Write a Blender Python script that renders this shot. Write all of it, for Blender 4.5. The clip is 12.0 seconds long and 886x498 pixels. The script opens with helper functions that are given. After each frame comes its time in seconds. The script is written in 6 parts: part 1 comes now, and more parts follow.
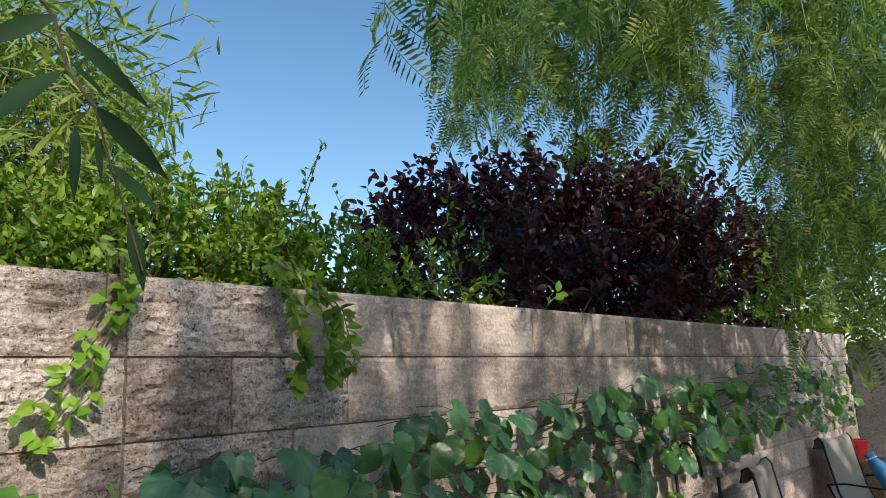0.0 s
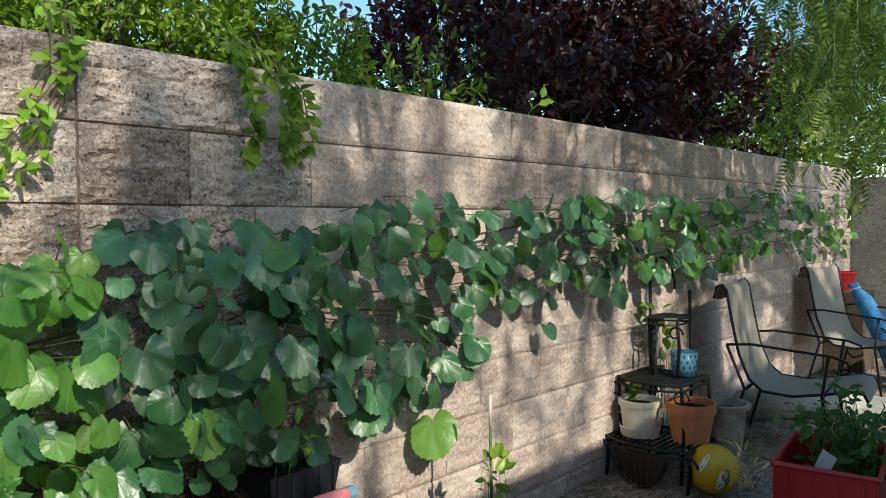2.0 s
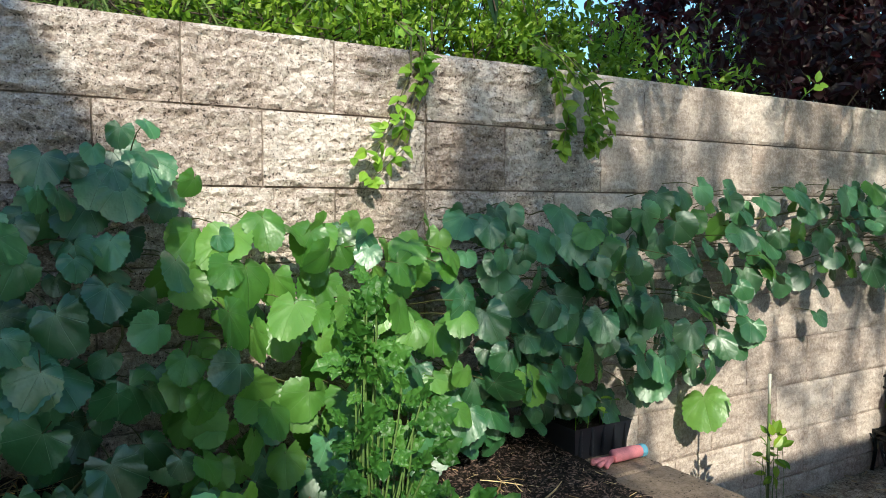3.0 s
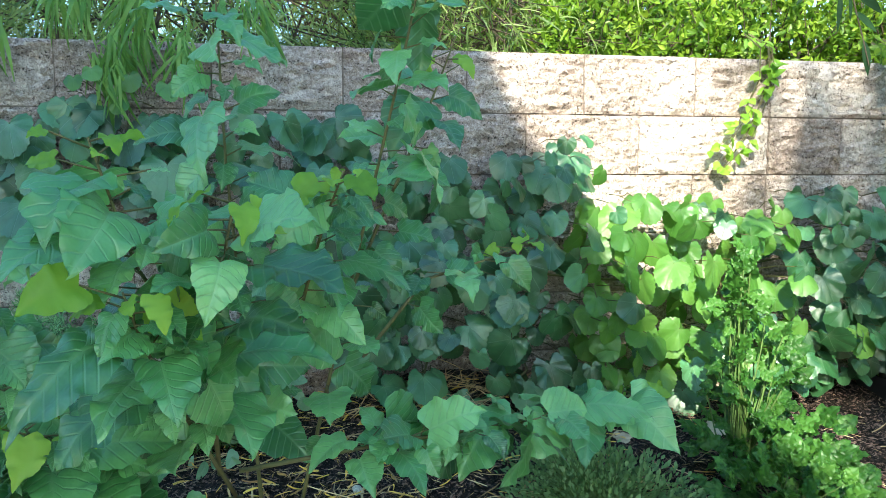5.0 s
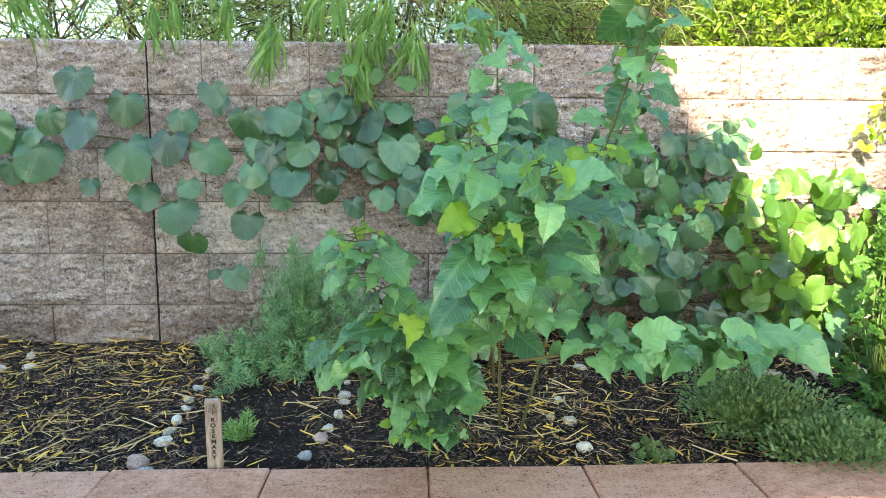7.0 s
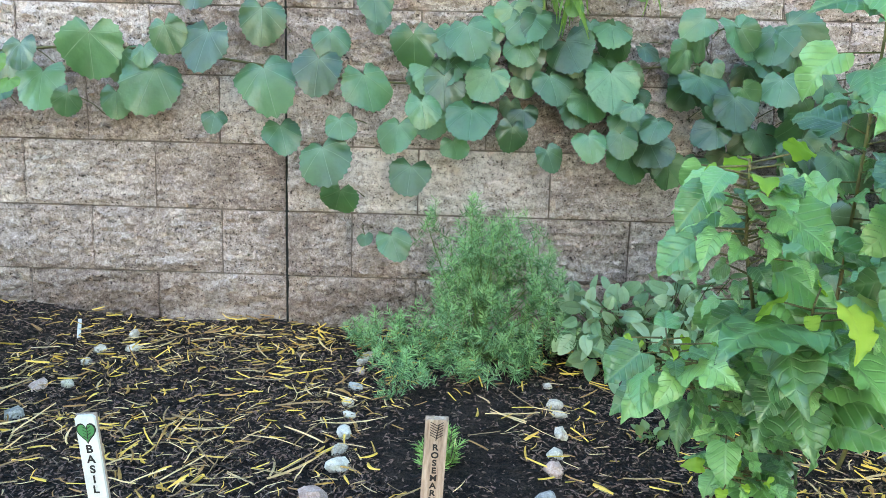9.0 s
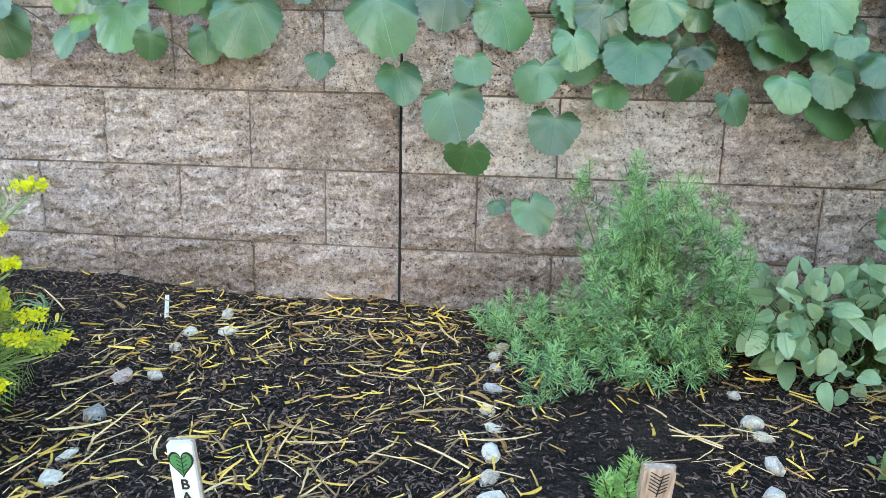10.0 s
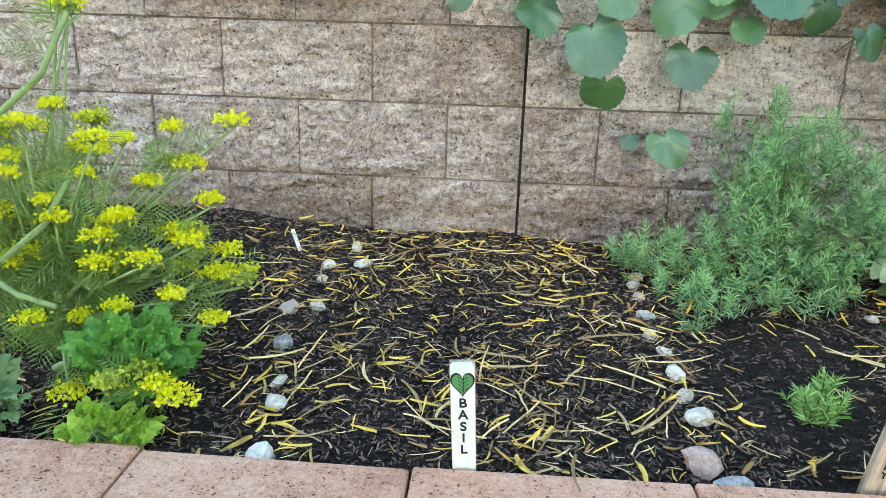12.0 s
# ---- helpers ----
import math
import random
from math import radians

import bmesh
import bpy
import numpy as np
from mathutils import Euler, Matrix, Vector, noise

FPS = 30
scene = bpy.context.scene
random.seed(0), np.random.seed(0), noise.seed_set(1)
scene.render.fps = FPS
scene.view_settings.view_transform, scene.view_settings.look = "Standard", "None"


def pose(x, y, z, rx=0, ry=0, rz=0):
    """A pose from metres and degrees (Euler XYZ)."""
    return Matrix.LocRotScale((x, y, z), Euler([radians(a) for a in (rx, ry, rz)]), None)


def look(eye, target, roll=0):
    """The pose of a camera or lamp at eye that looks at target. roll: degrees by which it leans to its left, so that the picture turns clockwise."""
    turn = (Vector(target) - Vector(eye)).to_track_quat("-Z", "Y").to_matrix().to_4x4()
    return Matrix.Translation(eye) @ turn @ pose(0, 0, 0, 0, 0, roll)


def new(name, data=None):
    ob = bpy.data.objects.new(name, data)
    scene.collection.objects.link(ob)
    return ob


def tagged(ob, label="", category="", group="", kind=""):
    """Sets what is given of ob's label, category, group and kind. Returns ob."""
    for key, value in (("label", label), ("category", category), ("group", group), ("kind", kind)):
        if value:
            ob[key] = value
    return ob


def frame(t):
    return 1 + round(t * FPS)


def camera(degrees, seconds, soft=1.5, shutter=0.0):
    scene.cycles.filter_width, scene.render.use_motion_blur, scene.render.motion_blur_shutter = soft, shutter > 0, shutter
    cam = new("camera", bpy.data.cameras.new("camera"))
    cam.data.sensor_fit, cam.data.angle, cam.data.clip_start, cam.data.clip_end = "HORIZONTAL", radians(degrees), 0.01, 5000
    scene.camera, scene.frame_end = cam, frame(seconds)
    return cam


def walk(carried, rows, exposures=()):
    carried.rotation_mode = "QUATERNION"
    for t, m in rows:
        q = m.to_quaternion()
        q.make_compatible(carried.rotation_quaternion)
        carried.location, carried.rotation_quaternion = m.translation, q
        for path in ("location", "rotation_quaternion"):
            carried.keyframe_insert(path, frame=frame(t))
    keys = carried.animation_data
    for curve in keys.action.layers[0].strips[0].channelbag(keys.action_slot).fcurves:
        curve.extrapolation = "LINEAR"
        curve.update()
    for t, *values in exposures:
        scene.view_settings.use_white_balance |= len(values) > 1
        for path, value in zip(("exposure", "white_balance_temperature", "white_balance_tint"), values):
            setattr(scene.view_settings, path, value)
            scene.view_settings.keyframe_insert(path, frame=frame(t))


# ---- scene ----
cam = camera(62.88, 12.0, soft=0.8)
PATH = [
    (0, (0.046, 0.094, 1.265), (-1.256, 1.565, 1.641), -2.76),
    (0.5, (0.067, 0.163, 1.223), (-1.254, 1.646, 1.460), -2.34),
    (1, (0.077, 0.195, 1.168), (-1.277, 1.663, 1.281), -1.96),
    (1.5, (0.126, 0.213, 1.137), (-1.242, 1.672, 1.140), -1.16),
    (2, (0.168, 0.222, 1.116), (-1.209, 1.672, 1.045), -0.44),
    (2.5, (0.177, 0.066, 1.121), (-1.323, 1.384, 1.016), 0.11),
    (3, (0.190, -0.162, 1.116), (-1.528, 0.855, 1.003), 0.14),
    (3.5, (0.239, -0.341, 1.098), (-1.613, 0.404, 0.976), 0.12),
    (3.7, (0.270, -0.390, 1.087), (-1.617, 0.262, 0.962), 0.09),
    (5.5, (0.886, -0.818, 1.198), (-1.081, -0.541, 0.972), 0.13),
    (6, (1.071, -0.947, 1.189), (-0.904, -0.728, 0.970), 0.34),
    (6.5, (1.179, -1.019, 1.195), (-0.800, -0.852, 0.957), 0.59),
    (7, (1.142, -1.075, 1.164), (-0.838, -0.993, 0.898), 0.30),
    (7.5, (0.982, -1.172, 1.109), (-0.996, -1.200, 0.815), -0.14),
    (7.7, (0.915, -1.236, 1.117), (-1.058, -1.274, 0.788), -0.18),
    (9.3, (0.414, -1.629, 1.008), (-1.560, -1.656, 0.687), 1.94),
    (9.5, (0.328, -1.670, 1.004), (-1.640, -1.736, 0.658), 1.67),
    (10, (0.179, -1.762, 0.973), (-1.765, -1.969, 0.552), 1.36),
    (10.5, (0.129, -1.820, 0.955), (-1.785, -2.076, 0.434), 1.20),
    (11, (0.149, -1.919, 0.953), (-1.752, -2.140, 0.372), 0.70),
    (11.5, (0.204, -2.042, 0.956), (-1.700, -2.170, 0.358), 0.82),
    (12, (0.261, -2.163, 0.966), (-1.646, -2.280, 0.377), 1.73),
]
EXPOSURES = [(0, 0.38, 7000, 6), (1.2, 0.48, 7400, 7), (2, 0.65, 7000, 2), (2.5, 0.82, 6800, -1), (3, 0.86, 6800, -4), (3.7, 1.18, 6700, -6), (5.5, 2.14, 7200, -3), (6.5, 2.35, 8300, 8), (7.5, 2.70, 8800, 9), (9.5, 3.05, 8700, 10), (10.5, 3.08, 8900, 16), (11.2, 3.08, 8900, 16), (12, 2.98, 9600, 9)]
walk(cam, [(t, look(eye, target, roll)) for t, eye, target, roll in PATH], EXPOSURES)

# ---- world, sun and exposure ----
SUN_FROM = Vector((0.80, -0.28, 0.54)).normalized()
world = bpy.data.worlds.new("sky")
world.use_nodes = True
scene.world = world
wn = world.node_tree.nodes
sky = wn.new("ShaderNodeTexSky")
sky.sky_type = "NISHITA"
sky.sun_disc = False
sky.sun_elevation = math.asin(SUN_FROM.z)
sky.sun_rotation = math.atan2(SUN_FROM.x, SUN_FROM.y)
sky.air_density, sky.dust_density, sky.ozone_density = 1.0, 0.4, 1.6
wn["Background"].inputs["Strength"].default_value = 0.15
tone = wn.new("ShaderNodeHueSaturation")
tone.inputs["Saturation"].default_value = 1.2
world.node_tree.links.new(sky.outputs[0], tone.inputs["Color"])
world.node_tree.links.new(tone.outputs[0], wn["Background"].inputs["Color"])
sun_data = bpy.data.lights.new("sun", "SUN")
sun_data.energy, sun_data.angle, sun_data.color = 3.2, radians(0.7), (1.0, 0.94, 0.85)
sun = new("sun", sun_data)
sun.matrix_world = look(SUN_FROM * 30, (0, 0, 0))

# ---- plan ----
WALL_X = -1.70          # face of the block wall
TOP = 1.58              # top of the wall
COURSE, MODULE = 0.2032, 0.4064
GRAVEL = -0.13
EDGE_X = -0.65          # inner edge of the paver coping
CAP_Z = 0.35


def soil_height(x, y):
    """Height of the planting soil, banked up towards the wall."""
    k = min(1.0, max(0.0, (EDGE_X - x) / (EDGE_X - WALL_X)))
    bank = 0.05 + 0.05 * math.exp(-((y + 3.1) / 0.5) ** 2) + 0.10 * math.exp(-((y + 0.3) / 0.45) ** 2)
    return 0.325 + 0.03 * k + bank * k ** 1.6 + 0.018 * noise.noise((x * 3, y * 3, 0)) + 0.008 * noise.noise((x * 11, y * 11, 3))


# ---- materials ----
def material(name):
    m = bpy.data.materials.new(name)
    m.use_nodes = True
    return m, m.node_tree.nodes, m.node_tree.links, m.node_tree.nodes["Principled BSDF"]


def ramp(nodes, links, fac, stops):
    r = nodes.new("ShaderNodeValToRGB")
    el = r.color_ramp.elements
    while len(el) < len(stops):
        el.new(0.5)
    for e, (p, c) in zip(el, stops):
        e.position, e.color = p, (*c, 1)
    links.new(fac, r.inputs[0])
    return r.outputs[0]


def noise_tex(nodes, links, vector, scale, detail=4.0, rough=0.6):
    n = nodes.new("ShaderNodeTexNoise")
    n.inputs["Scale"].default_value, n.inputs["Detail"].default_value, n.inputs["Roughness"].default_value = scale, detail, rough
    links.new(vector, n.inputs["Vector"])
    return n.outputs["Fac"]


def math_node(nodes, links, op, a, b=None):
    n = nodes.new("ShaderNodeMath")
    n.operation = op
    for i, v in enumerate((a, b)):
        if v is None:
            continue
        if isinstance(v, (int, float)):
            n.inputs[i].default_value = v
        else:
            links.new(v, n.inputs[i])
    return n.outputs[0]


def mix(nodes, links, fac, a, b, blend="MIX"):
    n = nodes.new("ShaderNodeMix")
    n.data_type, n.blend_type = "RGBA", blend
    for i, v in ((0, fac), (6, a), (7, b)):
        if isinstance(v, tuple):
            n.inputs[i].default_value = (*v, 1)
        elif isinstance(v, (int, float)):
            n.inputs[i].default_value = v
        else:
            links.new(v, n.inputs[i])
    return n.outputs[2]


def bump(nodes, links, bsdf, height, strength, distance):
    b = nodes.new("ShaderNodeBump")
    b.inputs["Strength"].default_value, b.inputs["Distance"].default_value = strength, distance
    links.new(height, b.inputs["Height"])
    links.new(b.outputs[0], bsdf.inputs["Normal"])


def world_pos(nodes):
    return nodes.new("ShaderNodeNewGeometry").outputs["Position"]


def stone_material(name, dark, mid, light, pits=True, scale=1.0, rough=0.92, relief=0.010, stain=None):
    """Mineral surface: blotches, aggregate grains, small dark pits; stain: (colour, height) of soil splashed on it."""
    m, n, l, b = material(name)
    p = world_pos(n)
    info = n.new("ShaderNodeObjectInfo")
    flat = n.new("ShaderNodeMapping")
    flat.inputs["Scale"].default_value = (1, 0.5, 1.5)
    l.new(p, flat.inputs["Vector"])
    big = noise_tex(n, l, p, 2.6 * scale, 3)
    mid_n = noise_tex(n, l, flat.outputs[0], 26 * scale, 6, 0.72)
    fine = noise_tex(n, l, p, 210 * scale, 3, 0.75)
    grit = noise_tex(n, l, p, 75 * scale, 4, 0.75)
    v = math_node(n, l, "ADD", math_node(n, l, "MULTIPLY", big, 0.30), math_node(n, l, "MULTIPLY", mid_n, 0.42))
    v = math_node(n, l, "ADD", v, math_node(n, l, "ADD", math_node(n, l, "MULTIPLY", fine, 0.40), math_node(n, l, "MULTIPLY", math_node(n, l, "SUBTRACT", grit, 0.5), 0.55)))
    v = math_node(n, l, "ADD", v, math_node(n, l, "MULTIPLY", math_node(n, l, "SUBTRACT", info.outputs["Random"], 0.5), 0.12))
    col = ramp(n, l, v, ((0.43, dark), (0.56, mid), (0.69, light)))
    if pits:
        hole = None
        for size, thick in ((58 * scale, 0.455), (125 * scale, 0.49)):
            vor = n.new("ShaderNodeTexVoronoi")
            vor.inputs["Scale"].default_value = size
            warp = n.new("ShaderNodeVectorMath")
            warp.operation = "MULTIPLY_ADD"
            shift = n.new("ShaderNodeTexNoise")
            shift.inputs["Scale"].default_value = size * 1.3
            l.new(p, shift.inputs["Vector"])
            l.new(shift.outputs["Color"], warp.inputs[0])
            warp.inputs[1].default_value = (1.1 / size,) * 3
            l.new(p, warp.inputs[2])
            l.new(warp.outputs[0], vor.inputs["Vector"])
            one = ramp(n, l, math_node(n, l, "ADD", vor.outputs["Distance"], math_node(n, l, "MULTIPLY", mid_n, 0.60)), ((thick - 0.03, (1, 1, 1)), (thick + 0.02, (0, 0, 0))))
            hole = one if hole is None else math_node(n, l, "MAXIMUM", hole, one)
        col = mix(n, l, math_node(n, l, "MULTIPLY", hole, 0.85), col, tuple(c * 0.20 for c in dark))
        height = math_node(n, l, "SUBTRACT", math_node(n, l, "ADD", math_node(n, l, "ADD", mid_n, math_node(n, l, "MULTIPLY", grit, 0.6)), math_node(n, l, "MULTIPLY", fine, 0.4)), math_node(n, l, "MULTIPLY", hole, 0.6))
    else:
        height = math_node(n, l, "ADD", mid_n, math_node(n, l, "MULTIPLY", fine, 0.6))
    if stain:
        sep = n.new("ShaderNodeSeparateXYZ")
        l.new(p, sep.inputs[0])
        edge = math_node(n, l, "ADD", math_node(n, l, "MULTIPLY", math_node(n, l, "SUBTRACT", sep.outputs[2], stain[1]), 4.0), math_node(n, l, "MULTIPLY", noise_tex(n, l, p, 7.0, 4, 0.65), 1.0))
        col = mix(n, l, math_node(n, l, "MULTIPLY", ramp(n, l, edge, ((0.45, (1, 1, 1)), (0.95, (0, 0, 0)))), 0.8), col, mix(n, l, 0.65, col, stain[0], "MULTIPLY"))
    l.new(col, b.inputs["Base Color"])
    b.inputs["Roughness"].default_value = rough
    b.inputs["Specular IOR Level"].default_value = 0.25
    bump(n, l, b, height, 1.0, relief)
    return m


def leaf_material(name, deep, mid, pale, vein=None, veins=0.0, feather=False, gloss=0.45, through_col=None, through_amt=0.3, sheen=0.45, coat=0.0):
    """A leaf blade: colour differs leaf by leaf, paler veins, light shining through."""
    m, n, l, b = material(name)
    geo = n.new("ShaderNodeNewGeometry")
    info = n.new("ShaderNodeObjectInfo")
    rnd = math_node(n, l, "FRACT", math_node(n, l, "ADD", geo.outputs["Random Per Island"], info.outputs["Random"]))
    blot = noise_tex(n, l, geo.outputs["Position"], 26, 3)
    patch = noise_tex(n, l, geo.outputs["Position"], 4.5, 2)
    v = math_node(n, l, "ADD", math_node(n, l, "MULTIPLY", rnd, 0.62), math_node(n, l, "ADD", math_node(n, l, "MULTIPLY", blot, 0.34), math_node(n, l, "MULTIPLY", math_node(n, l, "SUBTRACT", patch, 0.5), 0.7)))
    col = ramp(n, l, v, ((0.15, deep), (0.50, mid), (0.90, pale)))
    if veins:
        uv = n.new("ShaderNodeUVMap")
        sep = n.new("ShaderNodeSeparateXYZ")
        l.new(uv.outputs[0], sep.inputs[0])
        if feather:
            # side veins that leave a midrib at an angle
            off = math_node(n, l, "ABSOLUTE", sep.outputs[0])
            run = math_node(n, l, "SUBTRACT", sep.outputs[1], math_node(n, l, "MULTIPLY", off, 0.75))
            wave = math_node(n, l, "ABSOLUTE", math_node(n, l, "SINE", math_node(n, l, "MULTIPLY", run, 21.0)))
            wave = math_node(n, l, "MINIMUM", wave, math_node(n, l, "MULTIPLY", off, 9.0))
        else:
            ang = math_node(n, l, "ARCTAN2", sep.outputs[0], math_node(n, l, "ADD", sep.outputs[1], 0.02))
            wave = math_node(n, l, "ABSOLUTE", math_node(n, l, "SINE", math_node(n, l, "MULTIPLY", ang, 4.0)))
            reach = math_node(n, l, "SQRT", math_node(n, l, "ADD", math_node(n, l, "POWER", sep.outputs[0], 2.0), math_node(n, l, "POWER", sep.outputs[1], 2.0)))
            wave = math_node(n, l, "MULTIPLY", wave, math_node(n, l, "ADD", math_node(n, l, "MULTIPLY", reach, 2.6), 0.35))
        line = ramp(n, l, wave, ((0.0, (1, 1, 1)), (0.42 if feather else 0.13, (0, 0, 0))))
        if not feather:
            # paler round the stalk, where the veins meet
            dist = math_node(n, l, "SQRT", math_node(n, l, "ADD", math_node(n, l, "POWER", sep.outputs[0], 2.0), math_node(n, l, "POWER", sep.outputs[1], 2.0)))
            near = ramp(n, l, dist, ((0.03, (1, 1, 1)), (0.24, (0, 0, 0))))
            line = math_node(n, l, "ADD", math_node(n, l, "MULTIPLY", line, 1.0), math_node(n, l, "MULTIPLY", near, 0.9))
        col = mix(n, l, math_node(n, l, "MULTIPLY", line, veins), col, vein or pale)
        bump(n, l, b, math_node(n, l, "SUBTRACT", blot, math_node(n, l, "MULTIPLY", line, 0.3)), 0.5, 0.008)
    l.new(col, b.inputs["Base Color"])
    b.inputs["Roughness"].default_value = gloss
    b.inputs["Specular IOR Level"].default_value = sheen
    b.inputs["Coat Weight"].default_value, b.inputs["Coat Roughness"].default_value = coat, 0.40
    tr = n.new("ShaderNodeBsdfTranslucent")
    if through_col:
        tr.inputs[0].default_value = (*through_col, 1)
    else:
        l.new(mix(n, l, 0.35, col, (0.30, 0.55, 0.08)), tr.inputs[0])
    sh = n.new("ShaderNodeMixShader")
    sh.inputs[0].default_value = through_amt
    l.new(b.outputs[0], sh.inputs[1])
    l.new(tr.outputs[0], sh.inputs[2])
    l.new(sh.outputs[0], n["Material Output"].inputs["Surface"])
    return m


def plain_material(name, col, rough=0.5, metal=0.0, spread=0.15, scale=20.0, relief=0.0, dirt=None, island=0.0):
    """Paint, plastic, cloth, bark: a base colour with blotches and fine relief."""
    m, n, l, b = material(name)
    p = world_pos(n)
    info = n.new("ShaderNodeObjectInfo")
    a = noise_tex(n, l, p, scale, 5, 0.65)
    f = noise_tex(n, l, p, scale * 9, 3, 0.6)
    v = math_node(n, l, "ADD", math_node(n, l, "MULTIPLY", a, 0.7), math_node(n, l, "MULTIPLY", f, 0.3))
    v = math_node(n, l, "ADD", v, math_node(n, l, "MULTIPLY", math_node(n, l, "SUBTRACT", info.outputs["Random"], 0.5), 0.25))
    if island:
        rnd = n.new("ShaderNodeNewGeometry").outputs["Random Per Island"]
        v = math_node(n, l, "ADD", v, math_node(n, l, "MULTIPLY", math_node(n, l, "SUBTRACT", rnd, 0.5), island))
    lo = dirt or tuple(c * (1 - 2 * spread) for c in col)
    hi = tuple(min(1.0, c * (1 + spread)) for c in col)
    l.new(ramp(n, l, v, ((0.25, lo), (0.5, col), (0.75, hi))), b.inputs["Base Color"])
    b.inputs["Roughness"].default_value, b.inputs["Metallic"].default_value = rough, metal
    if relief:
        bump(n, l, b, v, 0.8, relief)
    return m


def grain_material(name, dark, mid, light, axis_scale=(6, 60, 60), rough=0.75):
    """Wood: grain stretched along one axis."""
    m, n, l, b = material(name)
    tc = n.new("ShaderNodeTexCoord")
    mp = n.new("ShaderNodeMapping")
    mp.inputs["Scale"].default_value = axis_scale
    l.new(tc.outputs["Object"], mp.inputs["Vector"])
    a = noise_tex(n, l, mp.outputs[0], 3, 6, 0.65)
    l.new(ramp(n, l, a, ((0.3, dark), (0.5, mid), (0.72, light))), b.inputs["Base Color"])
    b.inputs["Roughness"].default_value = rough
    bump(n, l, b, a, 0.5, 0.002)
    return m


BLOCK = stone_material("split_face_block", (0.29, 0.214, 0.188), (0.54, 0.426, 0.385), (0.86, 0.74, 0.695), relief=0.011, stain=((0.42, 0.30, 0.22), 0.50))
SMOOTH_BLOCK = stone_material("worn_block", (0.35, 0.265, 0.235), (0.54, 0.430, 0.388), (0.72, 0.61, 0.565), pits=False, scale=0.8, relief=0.005)
MORTAR = stone_material("mortar", (0.17, 0.13, 0.11), (0.27, 0.21, 0.18), (0.36, 0.29, 0.25), pits=False)
GREY_BLOCK = stone_material("grey_block", (0.10, 0.10, 0.10), (0.17, 0.165, 0.16), (0.25, 0.24, 0.23))
PAVER = stone_material("pink_paver", (0.58, 0.265, 0.17), (0.76, 0.385, 0.265), (0.86, 0.50, 0.37), pits=True, scale=1.3, relief=0.003)
CAPSTONE = stone_material("brown_cap", (0.13, 0.09, 0.07), (0.21, 0.15, 0.115), (0.29, 0.21, 0.17), relief=0.003)
STUCCO = stone_material("stucco", (0.48, 0.44, 0.38), (0.56, 0.51, 0.45), (0.62, 0.58, 0.52), pits=False, relief=0.004)
PEBBLE = stone_material("pale_stone", (0.44, 0.365, 0.30), (0.72, 0.63, 0.53), (0.90, 0.83, 0.73), pits=False, scale=1.6, rough=0.92, relief=0.004)
PEBBLE_GREY = stone_material("grey_stone", (0.25, 0.245, 0.24), (0.42, 0.415, 0.41), (0.60, 0.595, 0.58), pits=False, scale=1.6, rough=0.9, relief=0.004)
PEBBLE_PINK = stone_material("pink_stone", (0.38, 0.24, 0.20), (0.55, 0.38, 0.33), (0.70, 0.55, 0.50), pits=False, scale=1.6, rough=0.7, relief=0.003)
SOIL = stone_material("dark_soil", (0.006, 0.0042, 0.0038), (0.021, 0.0145, 0.0125), (0.075, 0.053, 0.045), pits=False, scale=2.2, rough=0.95, relief=0.02)
GRAVEL_MAT = stone_material("gravel", (0.10, 0.075, 0.06), (0.29, 0.23, 0.19), (0.56, 0.48, 0.41), pits=True, scale=0.7, relief=0.02)
BARK_CHIP = plain_material("bark_chip", (0.120, 0.073, 0.060), 0.8, spread=0.9, scale=60, relief=0.003, dirt=(0.008, 0.005, 0.005), island=1.1)
PALE_CHIP = plain_material("weathered_chip", (0.215, 0.150, 0.120), 0.85, spread=0.5, scale=60, relief=0.003, dirt=(0.05, 0.032, 0.026), island=0.9)
STRAW = plain_material("straw", (0.74, 0.52, 0.27), 0.5, spread=0.3, scale=30, dirt=(0.34, 0.21, 0.10), island=0.7)
DRY_BROWN = plain_material("dry_brown_leaf", (0.30, 0.21, 0.13), 0.8, spread=0.4, scale=35)
DRY_TAN = plain_material("dead_leaf", (0.60, 0.47, 0.33), 0.8, spread=0.2, scale=30)
DRY_LEAF = plain_material("dry_yellow_leaf", (0.86, 0.54, 0.105), 0.45, spread=0.18, scale=35, dirt=(0.42, 0.21, 0.07), island=0.7)
VINE_LEAF = leaf_material("vine_leaf", (0.015, 0.066, 0.022), (0.042, 0.150, 0.052), (0.105, 0.280, 0.115), vein=(0.34, 0.50, 0.32), veins=0.26, gloss=0.40, through_amt=0.16, sheen=0.9, coat=0.45)
# sunlit tone put into the leaf colour mid-vine; elsewhere true yellow-green leaves
VINE_SUNLIT_YOUNG = leaf_material("sunlit_young_vine_leaf", (0.062, 0.190, 0.034), (0.130, 0.315, 0.056), (0.24, 0.46, 0.10), vein=(0.36, 0.50, 0.24), veins=0.18, gloss=0.38, through_amt=0.42, sheen=0.7, coat=0.4)
VINE_STEM = plain_material("vine_stem", (0.13, 0.12, 0.045), 0.7, spread=0.3, scale=40)
TWIG = plain_material("twig_bark", (0.09, 0.065, 0.045), 0.85, spread=0.3, scale=50, relief=0.003)
GREEN_STEM = plain_material("green_stem", (0.12, 0.20, 0.05), 0.6, spread=0.25, scale=40)
MULBERRY_LEAF = leaf_material("mulberry_leaf", (0.024, 0.120, 0.034), (0.105, 0.335, 0.10), (0.31, 0.64, 0.22), vein=(0.36, 0.58, 0.30), veins=0.25, feather=True, gloss=0.34, through_amt=0.22, sheen=0.9, coat=0.45)
